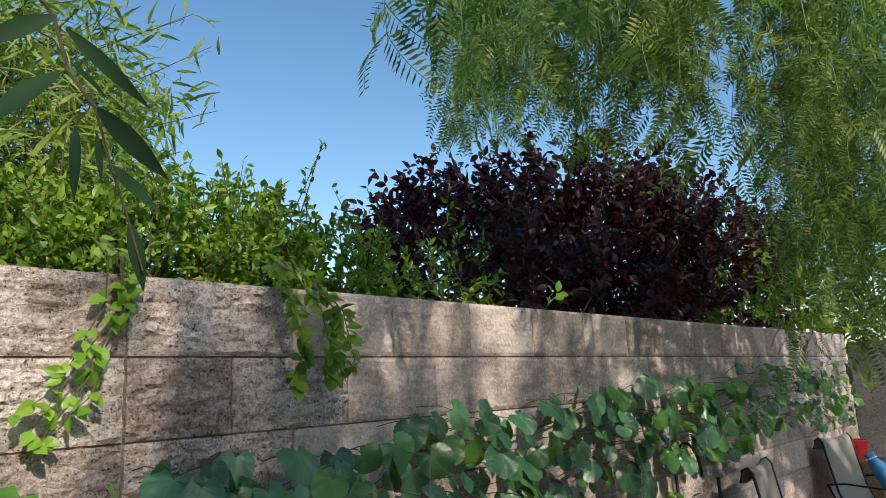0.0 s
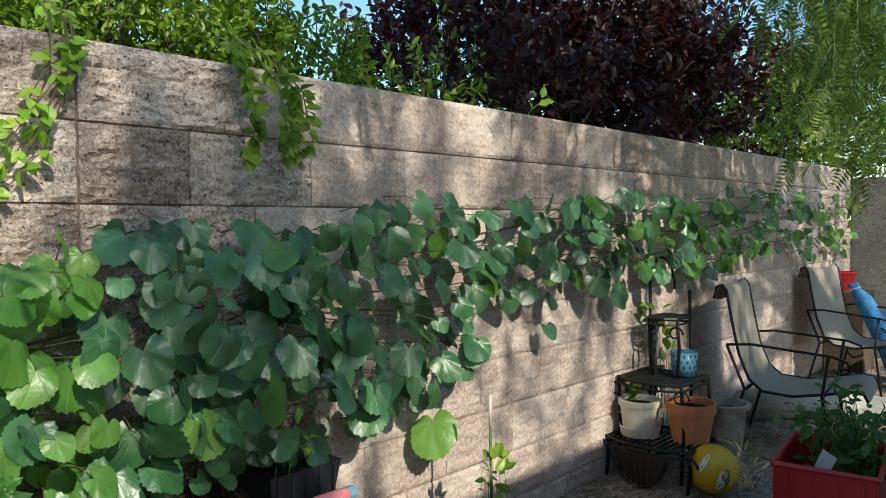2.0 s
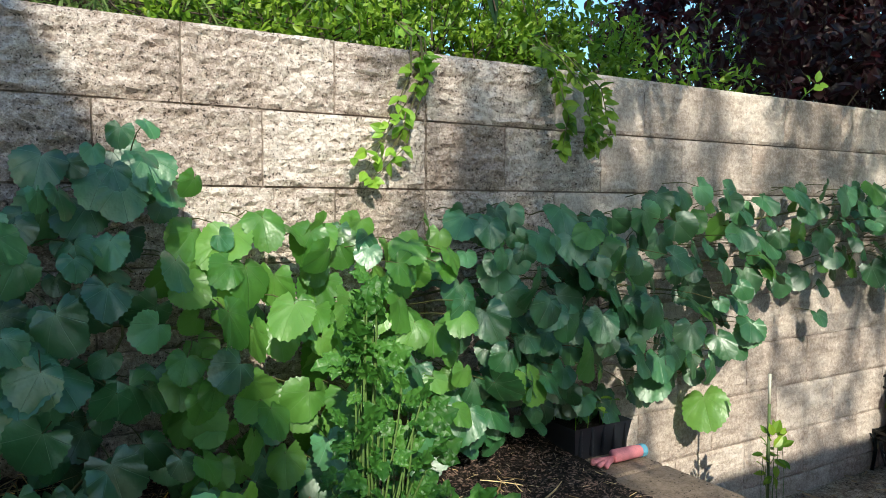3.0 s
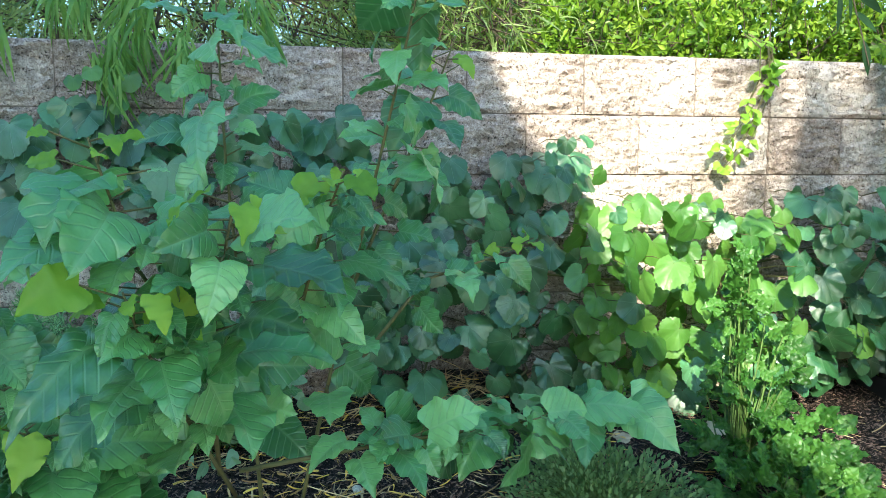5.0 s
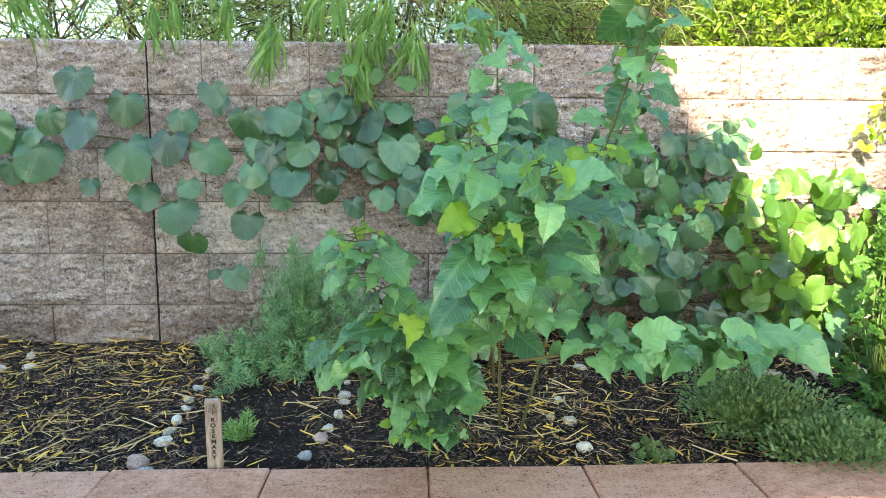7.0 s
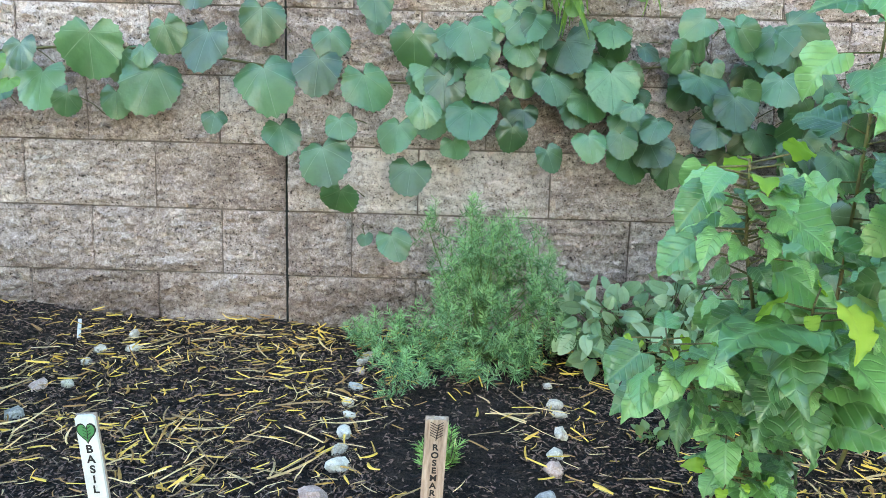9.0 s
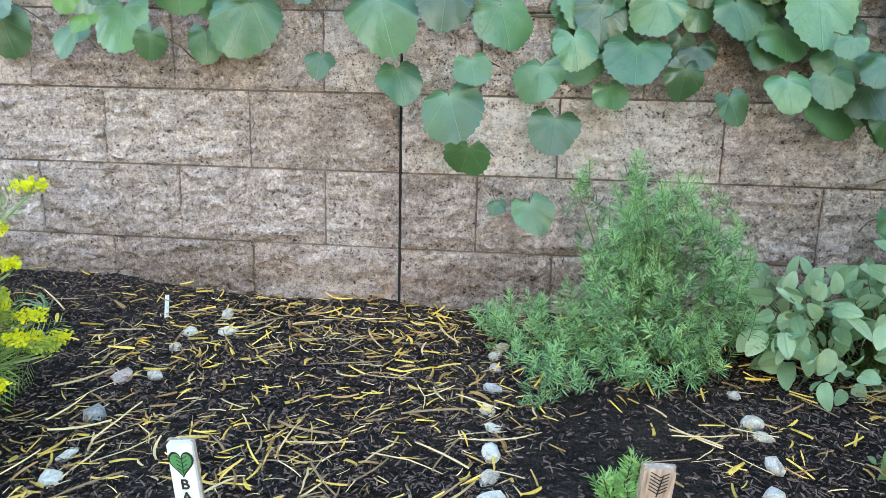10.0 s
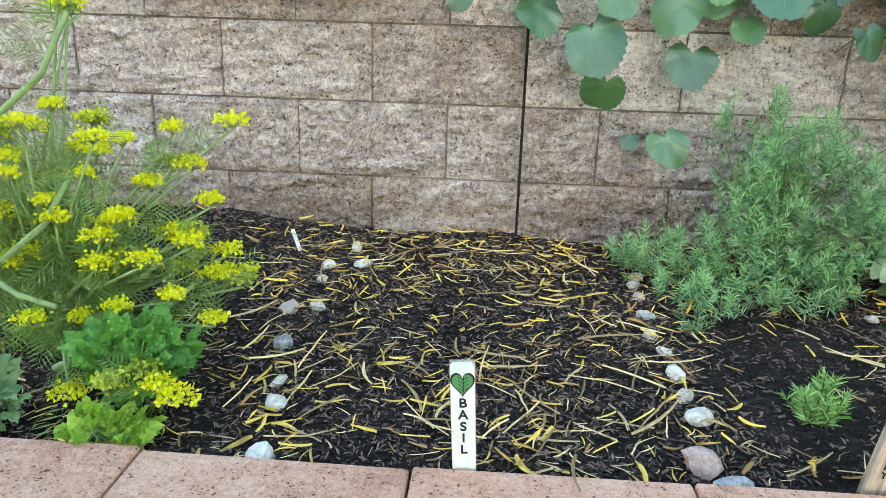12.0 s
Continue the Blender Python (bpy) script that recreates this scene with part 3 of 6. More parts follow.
def block_mesh(length, height, seed, rough=1.0):
    """A split-face block: rough broken front, straight sides; rough below 1: a worn, flatter face."""
    rng = random.Random(seed)
    nx, nz, depth = (30 if length > 0.3 else 16), 16, 0.075
    g = Geo()
    v, f = [], []
    for j in range(nz + 1):
        for i in range(nx + 1):
            y, z = length * i / nx, height * j / nz
            edge = i in (0, nx) or j in (0, nz)
            p = Vector((y * 9 + seed * 7.3, z * 15, seed * 3.1))
            ledge = Vector((y * 6 + seed * 5.7, z * 38, seed * 1.3))
            out = 0.013 + 0.010 * noise.noise(p) + 0.011 * noise.noise(p * 2.7) + 0.008 * noise.noise(ledge) + 0.010 * noise.noise(p * 6.1) + rng.uniform(-0.0018, 0.0018)
            out = 0.013 + rough * (out - 0.013)
            if edge:
                out = out * 0.55 + rng.uniform(-0.002, 0.002)
            else:
                y += rng.uniform(-0.004, 0.004)
                z += rng.uniform(-0.0035, 0.0035)
            v.append((max(0.0005, out), y, z))
    w = nx + 1
    for j in range(nz):
        for i in range(nx):
            a = j * w + i
            f += [(a, a + 1, a + w + 1), (a, a + w + 1, a + w)] if (i + j) % 2 else [(a, a + 1, a + w), (a + 1, a + w + 1, a + w)]
    rim = [i for i in range(w)] + [j * w + nx for j in range(1, nz + 1)] + [nz * w + i for i in range(nx - 1, -1, -1)] + [j * w for j in range(nz - 1, 0, -1)]
    o = len(v)
    v += [(-depth, v[i][1], v[i][2]) for i in rim]
    k = len(rim)
    f += [(rim[i], o + i, o + (i + 1) % k, rim[(i + 1) % k]) for i in range(k)]
    return g.add(v, f).mesh("block")


for joint_y in JOINTS[:1]:
    part("control_joint", box_bm(WALL_X - 0.012, WALL_X - 0.0075, joint_y - 0.005, joint_y + 0.005, GRAVEL - 0.2, TOP - 0.006), INK, wall, "dark open control joint")
BLOCKS = {}


def block_at(y, z, length, height, variant):
    for joint_y in JOINTS:
        if abs(y - joint_y) < 0.006:
            y, length = y + 0.0012, length - 0.0012
        if abs(y + length - joint_y) < 0.006:
            length -= 0.0012
    worn = y > JOINTS[1] + 0.45
    if worn:
        y, length = y - 0.0020, length + 0.0040
        if z < 0.95:
            z, height = z - 0.0017, height + 0.0034
    key = (round(length, 3), round(height, 3), variant, worn)
    if key not in BLOCKS:
        BLOCKS[key] = block_mesh(length, height, len(BLOCKS) + 1, 0.28 if worn else 1.0)
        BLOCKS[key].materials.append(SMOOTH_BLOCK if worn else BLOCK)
    ob = new("block", BLOCKS[key])
    ob.parent = wall
    ob.location = (WALL_X - 0.010, y, z)


def lay_wall():
    rng = random.Random(5)
    gap = 0.0055
    stretches = ((-5.6, JOINTS[0]), (JOINTS[0], JOINTS[1]), (JOINTS[1], 7.6))
    for row in range(9):
        z = TOP - COURSE * (row + 1)
        h = COURSE - gap
        for y0, y1 in stretches:
            # rows start with a half block at the joint, every other row with a whole one
            if y0 == -5.6:
                y = y1
                first = MODULE if row % 2 else MODULE / 2
                if row in (0,):
                    first = MODULE
                while y > y0 + 0.05:
                    n = min(first, y - y0)
                    block_at(y - n + gap / 2, z, n - gap, h, rng.randrange(6))
                    y, first = y - n, MODULE
            else:
                y, laid = y0, 0
                first = MODULE / 2 if row % 2 == 0 else MODULE
                if y0 == JOINTS[1]:
                    first = 0.494 if row % 2 == 0 else 0.291
                while y < y1 - 0.02:
                    n = min(first + (0.05 if laid == 2 and y0 == JOINTS[0] else 0), y1 - y)
                    laid += 1
                    if y1 - y - n < 0.10:
                        n = y1 - y
                    n = round(n, 3)
                    block_at(y + gap / 2, z, n - gap, h, rng.randrange(6))
                    y, first = y + n, MODULE


# end wall of grey block; unseen house added across yard to shade the bed
solid("wall_end", box_bm(WALL_X, 6.0, 7.62, 7.82, GRAVEL - 0.2, 1.50, 0.01), GREY_BLOCK, "dark grey concrete block end wall", "wall", kind="structure")
house = thing("house", (0, 0, 0), "unseen stucco house with a flat eave, added to shade the bed", "house", kind="structure")
part("wall", box_bm(2.35, 5.6, -7.0, -2.15, GRAVEL - 0.2, 4.62), STUCCO, house)
part("roof", box_bm(2.0, 6.0, -7.4, -1.80, 4.62, 4.82, 0.02), STUCCO, house)

# out-of-view fence added to cast shade on the gravel and wall foot
solid("fence_back", box_bm(1.40, 1.44, 0.9, 4.3, GRAVEL - 0.1, 2.13, 0.004, 1), BARE_WOOD, "unseen plain wooden fence added to shade the gravel and wall foot", "fence", kind="structure")

# coping pavers along the bed, on a low retaining course
edging = solid("bed_edging", box_bm(EDGE_X + 0.012, EDGE_X + 0.172, BED_Y0, 1.26, GRAVEL - 0.1, CAP_Z - 0.062), CAPSTONE,
               "low retaining edge of the bed capped with pink pavers", "edging", kind="structure")


def paver_mesh(length, seed):
    rng = random.Random(seed)
    bm = box_bm(0, 0.20, 0, length, 0, 0.058, 0.004, 1)
    for v in bm.verts:
        v.co += Vector((rng.uniform(-1, 1), rng.uniform(-1, 1), rng.uniform(-1, 1))) * 0.0012
    me = bpy.data.meshes.new("paver")
    bm.to_mesh(me)
    bm.free()
    me.materials.append(PAVER)
    return me


def lay_pavers():
    kinds = [paver_mesh(MODULE - 0.003, s) for s in range(4)]
    y = -1.036 - 10 * MODULE
    i = 0
    while y < 1.0:
        ob = new("paver", kinds[i % 4])
        ob.parent = edging
        ob.location = (EDGE_X - 0.006 + 0.003 * math.sin(i * 2.3), y, CAP_Z - 0.058 + 0.002 * math.sin(i * 1.7))
        ob.rotation_euler.z = 0.006 * math.sin(i * 3.1)
        y += MODULE
        i += 1


end_edge = solid("bed_end", box_bm(WALL_X + 0.002, EDGE_X + 0.19, 1.275, 1.455, GRAVEL - 0.1, CAP_Z - 0.052), CAPSTONE, "brown concrete end course of the raised bed", "edging", kind="structure")
for i in range(3):
    x0 = WALL_X + 0.012 + i * 0.407
    part("capstone", box_bm(x0, x0 + 0.400, 1.255, 1.475, CAP_Z - 0.05, CAP_Z + 0.012, 0.006, 1), CAPSTONE, end_edge)


# ---- plants on and against the wall ----
def vine():
    """Climber with big scalloped leaves along wires on the wall."""
    rng = np.random.default_rng(11)
    ob = thing("climbing_vine", (WALL_X + 0.05, 0.4, 0.36), "climbing vine with large scalloped blue-green leaves on the block wall", "vine")
    base = np.array(ob.location)
    spans = ((-3.6, -2.85, 1.04, 1.34, 10, 0.10), (-2.6, -1.7, 1.10, 1.36, 8, 0.03), (-1.68, -1.05, 1.08, 1.40, 36, 0.05), (-1.10, -0.55, 0.92, 1.36, 50, 0.18),
             (-0.62, 0.20, 0.42, 1.24, 190, 0.32), (0.15, 0.95, 0.40, 1.10, 190, 0.34), (0.95, 1.55, 0.46, 1.12, 150, 0.33),
             (1.55, 2.15, 0.50, 1.20, 76, 0.26), (2.15, 3.2, 0.86, 1.22, 64, 0.16), (3.2, 4.6, 0.84, 1.26, 84, 0.18), (4.6, 6.0, 0.90, 1.32, 90, 0.18), (6.0, 7.2, 0.82, 1.34, 60, 0.16))
    rows = []
    for y0, y1, z0, z1, n, thick in spans:
        for i in range(n):
            y, k = rng.uniform(y0, y1), rng.random()
            z = z0 + (z1 - z0) * (i + rng.random()) / n
            bulge = math.sin(math.pi * (z - z0 + 0.05) / (z1 - z0 + 0.1)) ** 0.5
            small = 0.8 if y > 4.6 else 1.05 if y > 2.1 else 1.0
            rows.append((WALL_X + 0.05 + thick * bulge * k ** 0.8, y, z, rng.uniform(0.055, 0.13) * small * (0.86 if y > -0.5 else 1.0)))
    for y, z, s in HERO_LEAVES + LOWER_LEAVES:
        rows.append((WALL_X + rng.uniform(0.09, 0.17), y, z + 0.3 * s, s * 0.84))
    for y, z, s in ((2.75, 0.80, 0.07), (2.72, 0.68, 0.07), (2.6, 0.86, 0.10), (2.45, 0.84, 0.09), (3.3, 0.80, 0.13), (2.02, 0.42, 0.15), (1.9, 0.62, 0.11), (2.1, 0.74, 0.10)):
        rows.append((WALL_X + 0.10, y, z, s))
    for y, z, s in ((0.02, 1.27, 0.05), (-0.03, 1.23, 0.045), (0.05, 1.22, 0.05), (0.0, 1.19, 0.055), (0.06, 1.28, 0.04), (-1.36, 1.44, 0.045), (-1.30, 1.46, 0.05), (-1.22, 1.45, 0.055), (-1.25, 1.38, 0.05), (-1.10, 1.42, 0.06), (-2.84, 1.19, 0.07), (-2.80, 1.13, 0.06)):
        rows.append((WALL_X + (0.34 if y > -1 else 0.14) + rng.uniform(0, 0.10), y, z, s))
    rows = np.array(rows)
    n = len(rows)
    calm = np.where(rows[:, 1] < -1.05, 0.42, 1.1)
    nrm = np.stack([np.ones(n), rng.normal(0.0, 0.6, n) * calm, np.where(rows[:, 1] < -1.05, 0.78, 0.35) + rng.normal(0.1, 0.55, n) * calm], 1)
    tip = np.stack([rng.normal(0.4, 0.3, n), rng.normal(0, 0.6, n) * calm, -np.ones(n)], 1)
    mats = placed(rows[:, :3], tip, nrm, rows[:, 3])
    kinds = [round_leaf(s) for s in range(10)]
    meshes = []
    for t in kinds:
        g = Geo().add(t[0], t[1], t[2])
        me = g.mesh("leaf", True)
        me.materials.append(VINE_LEAF)
        meshes.append(me)
    lighter = [me.copy() for me in meshes]
    for me in lighter:
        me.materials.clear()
        me.materials.append(VINE_SUNLIT_YOUNG)
    # sunlight painted on leaves of the sunny middle; yellow-green growth at the far end
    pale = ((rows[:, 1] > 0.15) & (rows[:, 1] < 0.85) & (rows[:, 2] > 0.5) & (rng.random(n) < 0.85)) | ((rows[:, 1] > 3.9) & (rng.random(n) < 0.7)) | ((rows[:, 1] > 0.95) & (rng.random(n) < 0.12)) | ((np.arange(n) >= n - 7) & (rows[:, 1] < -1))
    order = np.argsort(np.abs(rows[:, 1] + 0.6))
    rest, rest_lighter = Geo(), Geo()
    for rank, i in enumerate(order):
        if rank < 300:
            leaf = new("leaf", (lighter if pale[i] else meshes)[i % 10])
            leaf.parent = ob
            m = Matrix([list(r) for r in mats[i]] + [[0, 0, 0, 1]])
            leaf.matrix_basis = Matrix.Translation(-Vector(base)) @ m
        else:
            mm = mats[i:i + 1].copy()
            mm[:, :, 3] -= base
            (rest_lighter if pale[i] else rest).leaves(kinds[i % 10], mm)
    part("far_leaves", rest, VINE_LEAF, ob, kind="stuff", smooth=True)
    part("far_young_leaves", rest_lighter, VINE_SUNLIT_YOUNG, ob, kind="stuff", smooth=True)
    stems = Geo()
    for z, y0, y1 in ((1.20, -3.6, -0.9), (1.10, 1.7, 4.6), (0.85, -0.5, 1.9)):
        stems.add(*tube([Vector((WALL_X + 0.035 + 0.02 * math.sin(7 * t), y0 + (y1 - y0) * t, z + 0.04 * math.sin(9 * t + z * 9))) - Vector(base) for t in np.linspace(0, 1, 30)], 0.005, 0.003, 5))
    for i in range(n):
        x, y, z, s = rows[i]
        a = Vector((WALL_X + 0.03, y + rng.uniform(-0.08, 0.08), z + rng.uniform(-0.06, 0.025)))
        stems.add(*tube([p - Vector(base) for p in smooth_path(a, (x, y, z), -0.01, 0.004, 3, i)], 0.0017, 0.0012, 4))
    for y in (-0.45, -0.1, 0.55):
        stems.add(*tube([p - Vector(base) for p in smooth_path((-1.45 + 0.1 * math.sin(y * 9), y, 0.36), (WALL_X + 0.06, y + 0.15, 0.85), 0, 0.03, 9, int(y * 40))], 0.0045, 0.003, 6))
    part("stem_network", stems, VINE_STEM, ob, "tan woody vine stems and stalks", kind="stuff", smooth=True)


HERO_LEAVES = ((-2.75, 1.11, 0.162), (-2.59, 1.21, 0.185), (-2.43, 1.12, 0.185), (-2.26, 1.23, 0.163), (-2.11, 1.13, 0.183), (-1.95, 1.17, 0.145), (-1.83, 1.13, 0.156), (-2.66, 1.07, 0.09),
               (-1.66, 1.07, 0.108), (-1.60, 1.14, 0.129), (-1.52, 1.04, 0.151), (-1.47, 1.15, 0.128), (-1.30, 1.15, 0.12), (-1.13, 1.15, 0.162), (-1.69, 1.25, 0.142), (-1.54, 1.27, 0.141),
               (-1.38, 1.25, 0.113), (-2.38, 1.26, 0.109), (-2.46, 1.21, 0.088), (-0.89, 1.15, 0.139), (-2.79, 1.20, 0.112), (-2.28, 1.39, 0.15), (-2.12, 1.31, 0.14), (-1.80, 1.36, 0.107))
LOWER_LEAVES = ((-2.25, 1.03, 0.077), (-2.07, 0.99, 0.118), (-1.89, 1.02, 0.095), (-1.94, 0.92, 0.156), (-1.89, 0.81, 0.119), (-1.74, 0.69, 0.105), (-1.69, 0.88, 0.13), (-1.73, 1.00, 0.131),
                (-1.40, 1.01, 0.101), (-1.30, 0.95, 0.089), (-1.19, 0.99, 0.10), (-1.10, 1.00, 0.10), (-1.57, 0.97, 0.087), (-0.97, 0.92, 0.107), (-0.90, 0.79, 0.086), (-0.78, 0.77, 0.137), (-0.91, 0.69, 0.102), (-1.82, 0.70, 0.05))
vine()


def drape(name, y, x_out, z_top, z_low, n, leaf_size, mat, seed, label, spread=0.10, slant=0.0):
    """A leafy spray that hangs over the wall top."""
    rng = np.random.default_rng(seed)
    ob = thing(name, (WALL_X, y, TOP), label, "climber")
    stems, pos, tip = Geo(), [], []
    for s in range(5):
        yy = rng.uniform(-spread, spread)
        pts = [Vector((-0.10, yy * 0.4, 0.10)), Vector((0.02, yy * 0.7, 0.03)), Vector((x_out * 0.6, yy, -0.08)), Vector((x_out * rng.uniform(0.6, 1.1), yy * 1.2 + slant * 0.5, (z_low - TOP) * rng.uniform(0.45, 0.7))),
               Vector((x_out * rng.uniform(0.5, 1.0), yy + slant, (z_low - TOP) * rng.uniform(0.75, 1.0)))]
        stems.add(*tube(pts, 0.003, 0.001, 5))
        for _ in range(n // 5):
            k = rng.uniform(0, len(pts) - 1.001)
            i = int(k)
            p = pts[i].lerp(pts[i + 1], k - i)
            pos.append(p)
            tip.append((rng.normal(0.35, 0.4), rng.normal(0, 0.6), rng.normal(-0.35, 0.45)))
    pos, tip = np.array([tuple(p) for p in pos]), np.array(tip)
    nrm = np.stack([rng.normal(0.9, 0.3, len(pos)), rng.normal(-0.2, 0.4, len(pos)), rng.normal(0.6, 0.4, len(pos))], 1)
    leaves = Geo().leaves(oval_leaf(0.33, 0.2, 4), placed(pos, tip, nrm, rng.uniform(0.7, 1.2, len(pos)) * leaf_size))
    part("foliage", leaves, mat, ob, kind="stuff")
    part("branching", stems, VINE_STEM, ob, kind="stuff")


drape("ivy_spray", 0.86, 0.06, 1.70, 1.15, 75, 0.045, YOUNG_LEAF, 3, "bright yellow-green creeper trailing down the wall face", 0.04, -0.19)
drape("honeysuckle_spray", 1.37, 0.20, 1.75, 1.25, 240, 0.042, HEDGE_LEAF, 4, "green honeysuckle spray hanging over the wall top", 0.12, -0.05)


def shrub(name, boxes, n, leaf, size, mat, seed, label, category="shrub", up=0.5, bark=TWIG, shoots=0, out=0.6):
    """Bushy crown: stems, and leaves gathered along many twigs inside a set of ellipsoids (centre, radii)."""
    rng = np.random.default_rng(seed)
    c0 = np.array(boxes[0][0], float)
    base = np.array((c0[0], c0[1], GRAVEL))
    ob = thing(name, tuple(base), label, category)
    stems, pos, tips = Geo(), [], []
    weights = np.array([b[1][0] * b[1][1] * b[1][2] for b in boxes]) ** 0.7
    weights /= weights.sum()
    twigs = max(40, n // 14)
    per = max(1, n // twigs)
    for t in range(twigs):
        c, r = boxes[rng.choice(len(boxes), p=weights)]
        c, r = np.array(c, float), np.array(r, float)
        d = rand_dirs(rng, 1)[0]
        shell = rng.uniform(0.35, 1.0) ** 0.6
        a = c + d * r * shell * rng.uniform(0.8, 1.06)
        way = d * 0.7 + np.array((0, 0, up)) + rng.normal(0, 0.35, 3)
        way /= np.linalg.norm(way)
        length = size * rng.uniform(2.0, 5.0)
        k = (np.arange(per) + rng.random(per)) / per
        p = a + way * (length * k)[:, None] + rng.normal(0, size * 0.25, (per, 3))
        pos.append(p)
        tips.append(way * 0.6 + rand_dirs(rng, per) * 0.9)
        if t % 3 == 0:
            stems.add(*tube([Vector(a - base - way * length * 0.8), Vector(a - base + way * length)], 0.004, 0.0015, 4))
    for c, r in boxes:
        c = np.array(c, float)
        for s in range(5):
            e = c + rand_dirs(rng, 1)[0] * np.array(r) * 0.7
            foot = base + np.array((rng.normal(0, 0.1), (c[1] - base[1]) * 0.6 + rng.normal(0, 0.1), 0))
            stems.add(*tube([p - Vector(base) for p in smooth_path(foot, e, -0.03, 0.04, 6, seed * 10 + s)], 0.018, 0.005, 6))
    for s in range(shoots):
        c, r = boxes[s % len(boxes)]
        a = np.array(c, float) + np.array((rng.uniform(-0.6, 0.9), rng.uniform(-0.95, 0.95), 0.75)) * np.array(r)
        w = np.array((rng.normal(0, 0.2), rng.normal(0, 0.25), 1.0))
        length = rng.uniform(0.14, 0.34)
        stems.add(*tube([Vector(a - base), Vector(a - base + w * length)], 0.003, 0.001, 4))
        k = np.linspace(0.1, 1, 9)[:, None]
        pos.append(a + w * length * k)
        tips.append(rand_dirs(rng, 9) + np.array((0, 0, 0.5)))
    pos, tips = np.concatenate(pos), np.concatenate(tips)
    nrm = rand_dirs(rng, len(pos)) * 0.8 + np.array((0.35, -0.1, out))
    g = Geo().leaves(leaf, placed(pos - base, tips, nrm, size * rng.uniform(0.65, 1.2, len(pos))))
    part("crown", g, mat, ob, kind="stuff")
    part("branching", stems, bark, ob, kind="stuff")
    return ob


shrub("hedge_shrub", (((-2.22, 1.1, 1.62), (0.30, 0.75, 0.30)), ((-2.18, 1.80, 1.62), (0.24, 0.50, 0.30)), ((-2.35, 1.5, 1.80), (0.22, 0.5, 0.24)), ((-2.27, 0.55, 1.64), (0.28, 0.4, 0.28))), 19000, oval_leaf(0.24, 0.15), 0.036, HEDGE_LEAF, 21,
      "sunlit green hedge shrub growing behind the wall", shoots=16)
shrub("plum_tree", (((-3.4, 4.4, 2.15), (0.9, 1.1, 0.72)), ((-2.7, 5.6, 2.2), (0.8, 1.2, 0.8)), ((-3.6, 4.1, 2.35), (0.40, 0.45, 0.5)), ((-2.35, 4.2, 1.75), (0.4, 1.5, 0.4)), ((-2.6, 7.2, 2.2), (0.7, 1.2, 0.8)), ((-2.9, 5.2, 2.5), (0.8, 1.3, 0.45))), 24000,
      oval_leaf(0.30, 0.2), 0.075, PLUM_LEAF, 22, "purple-leaved plum tree standing behind the wall", "tree", shoots=14)
shrub("willow_shrub", (((-2.42, -2.6, 1.78), (0.36, 0.9, 0.38)), ((-2.38, -1.2, 1.88), (0.34, 0.9, 0.42)), ((-2.45, 0.0, 1.75), (0.36, 0.6, 0.30)), ((-2.8, -2.2, 2.2), (0.4, 1.6, 0.7)), ((-2.8, 0.0, 2.1), (0.4, 1.3, 0.6)), ((-3.3, -1.0, 2.3), (0.4, 2.6, 0.9))), 42000, strip_leaf(0.040, 0.45), 0.105, WILLOW_LEAF, 23,
      "narrow-leaved green shrub spilling over the wall top", up=-0.1)
shrub("willow_tree", (((-3.4, 0.9, 2.35), (0.8, 0.75, 0.75)), ((-3.9, 0.1, 2.7), (0.8, 0.8, 0.9))), 24000, strip_leaf(0.085, 0.35), 0.105, WILLOW_PALE, 24, "pale green willow-leaved tree behind the hedge", "tree", up=-0.2)
shrub("weedy_shrub", (((-2.45, 3.0, 1.75), (0.16, 0.25, 0.35)), ((-2.2, 2.45, 1.58), (0.25, 0.45, 0.17))), 1100, oval_leaf(0.2, 0.2), 0.05, HEDGE_LEAF, 25, "thin light green weed behind the wall", shoots=6)
shrub("corner_shrub", (((-2.1, 6.6, 1.75), (0.5, 1.0, 0.35)), ((-1.0, 8.6, 2.1), (1.5, 0.6, 1.0)), ((1.4, 9.0, 2.1), (1.6, 0.6, 1.1)), ((-2.4, 9.0, 2.2), (1.0, 0.7, 1.0))), 11000, oval_leaf(0.25, 0.2), 0.085, HEDGE_LEAF, 26, "light green shrubs beyond the corner of the walls")
solid("top_sprig", Geo().leaves(oval_leaf(0.35, 0.1), placed([(0, 0, 0.02), (0.02, 0.03, 0.05), (0.0, 0.07, 0.06), (0.02, 0.05, 0.085), (0.0, 0.10, 0.075), (0.01, 0.02, 0.08)],
      [(0.3, -0.5, 0.6), (0.3, 0.7, 0.2), (0, 0.8, 0.4), (0.2, 0.1, 0.9), (0.3, 0.8, 0.1), (0.2, -0.7, 0.5)], (0.8, -0.3, 0.6), 0.05)).add(*tube([(-0.02, -0.02, -0.01), (0, 0.0, 0.03), (0.01, 0.08, 0.08)], 0.002)),
      YOUNG_LEAF, "small bright green sprig on the wall top", "sprig", loc=(WALL_X - 0.04, 2.80, TOP))


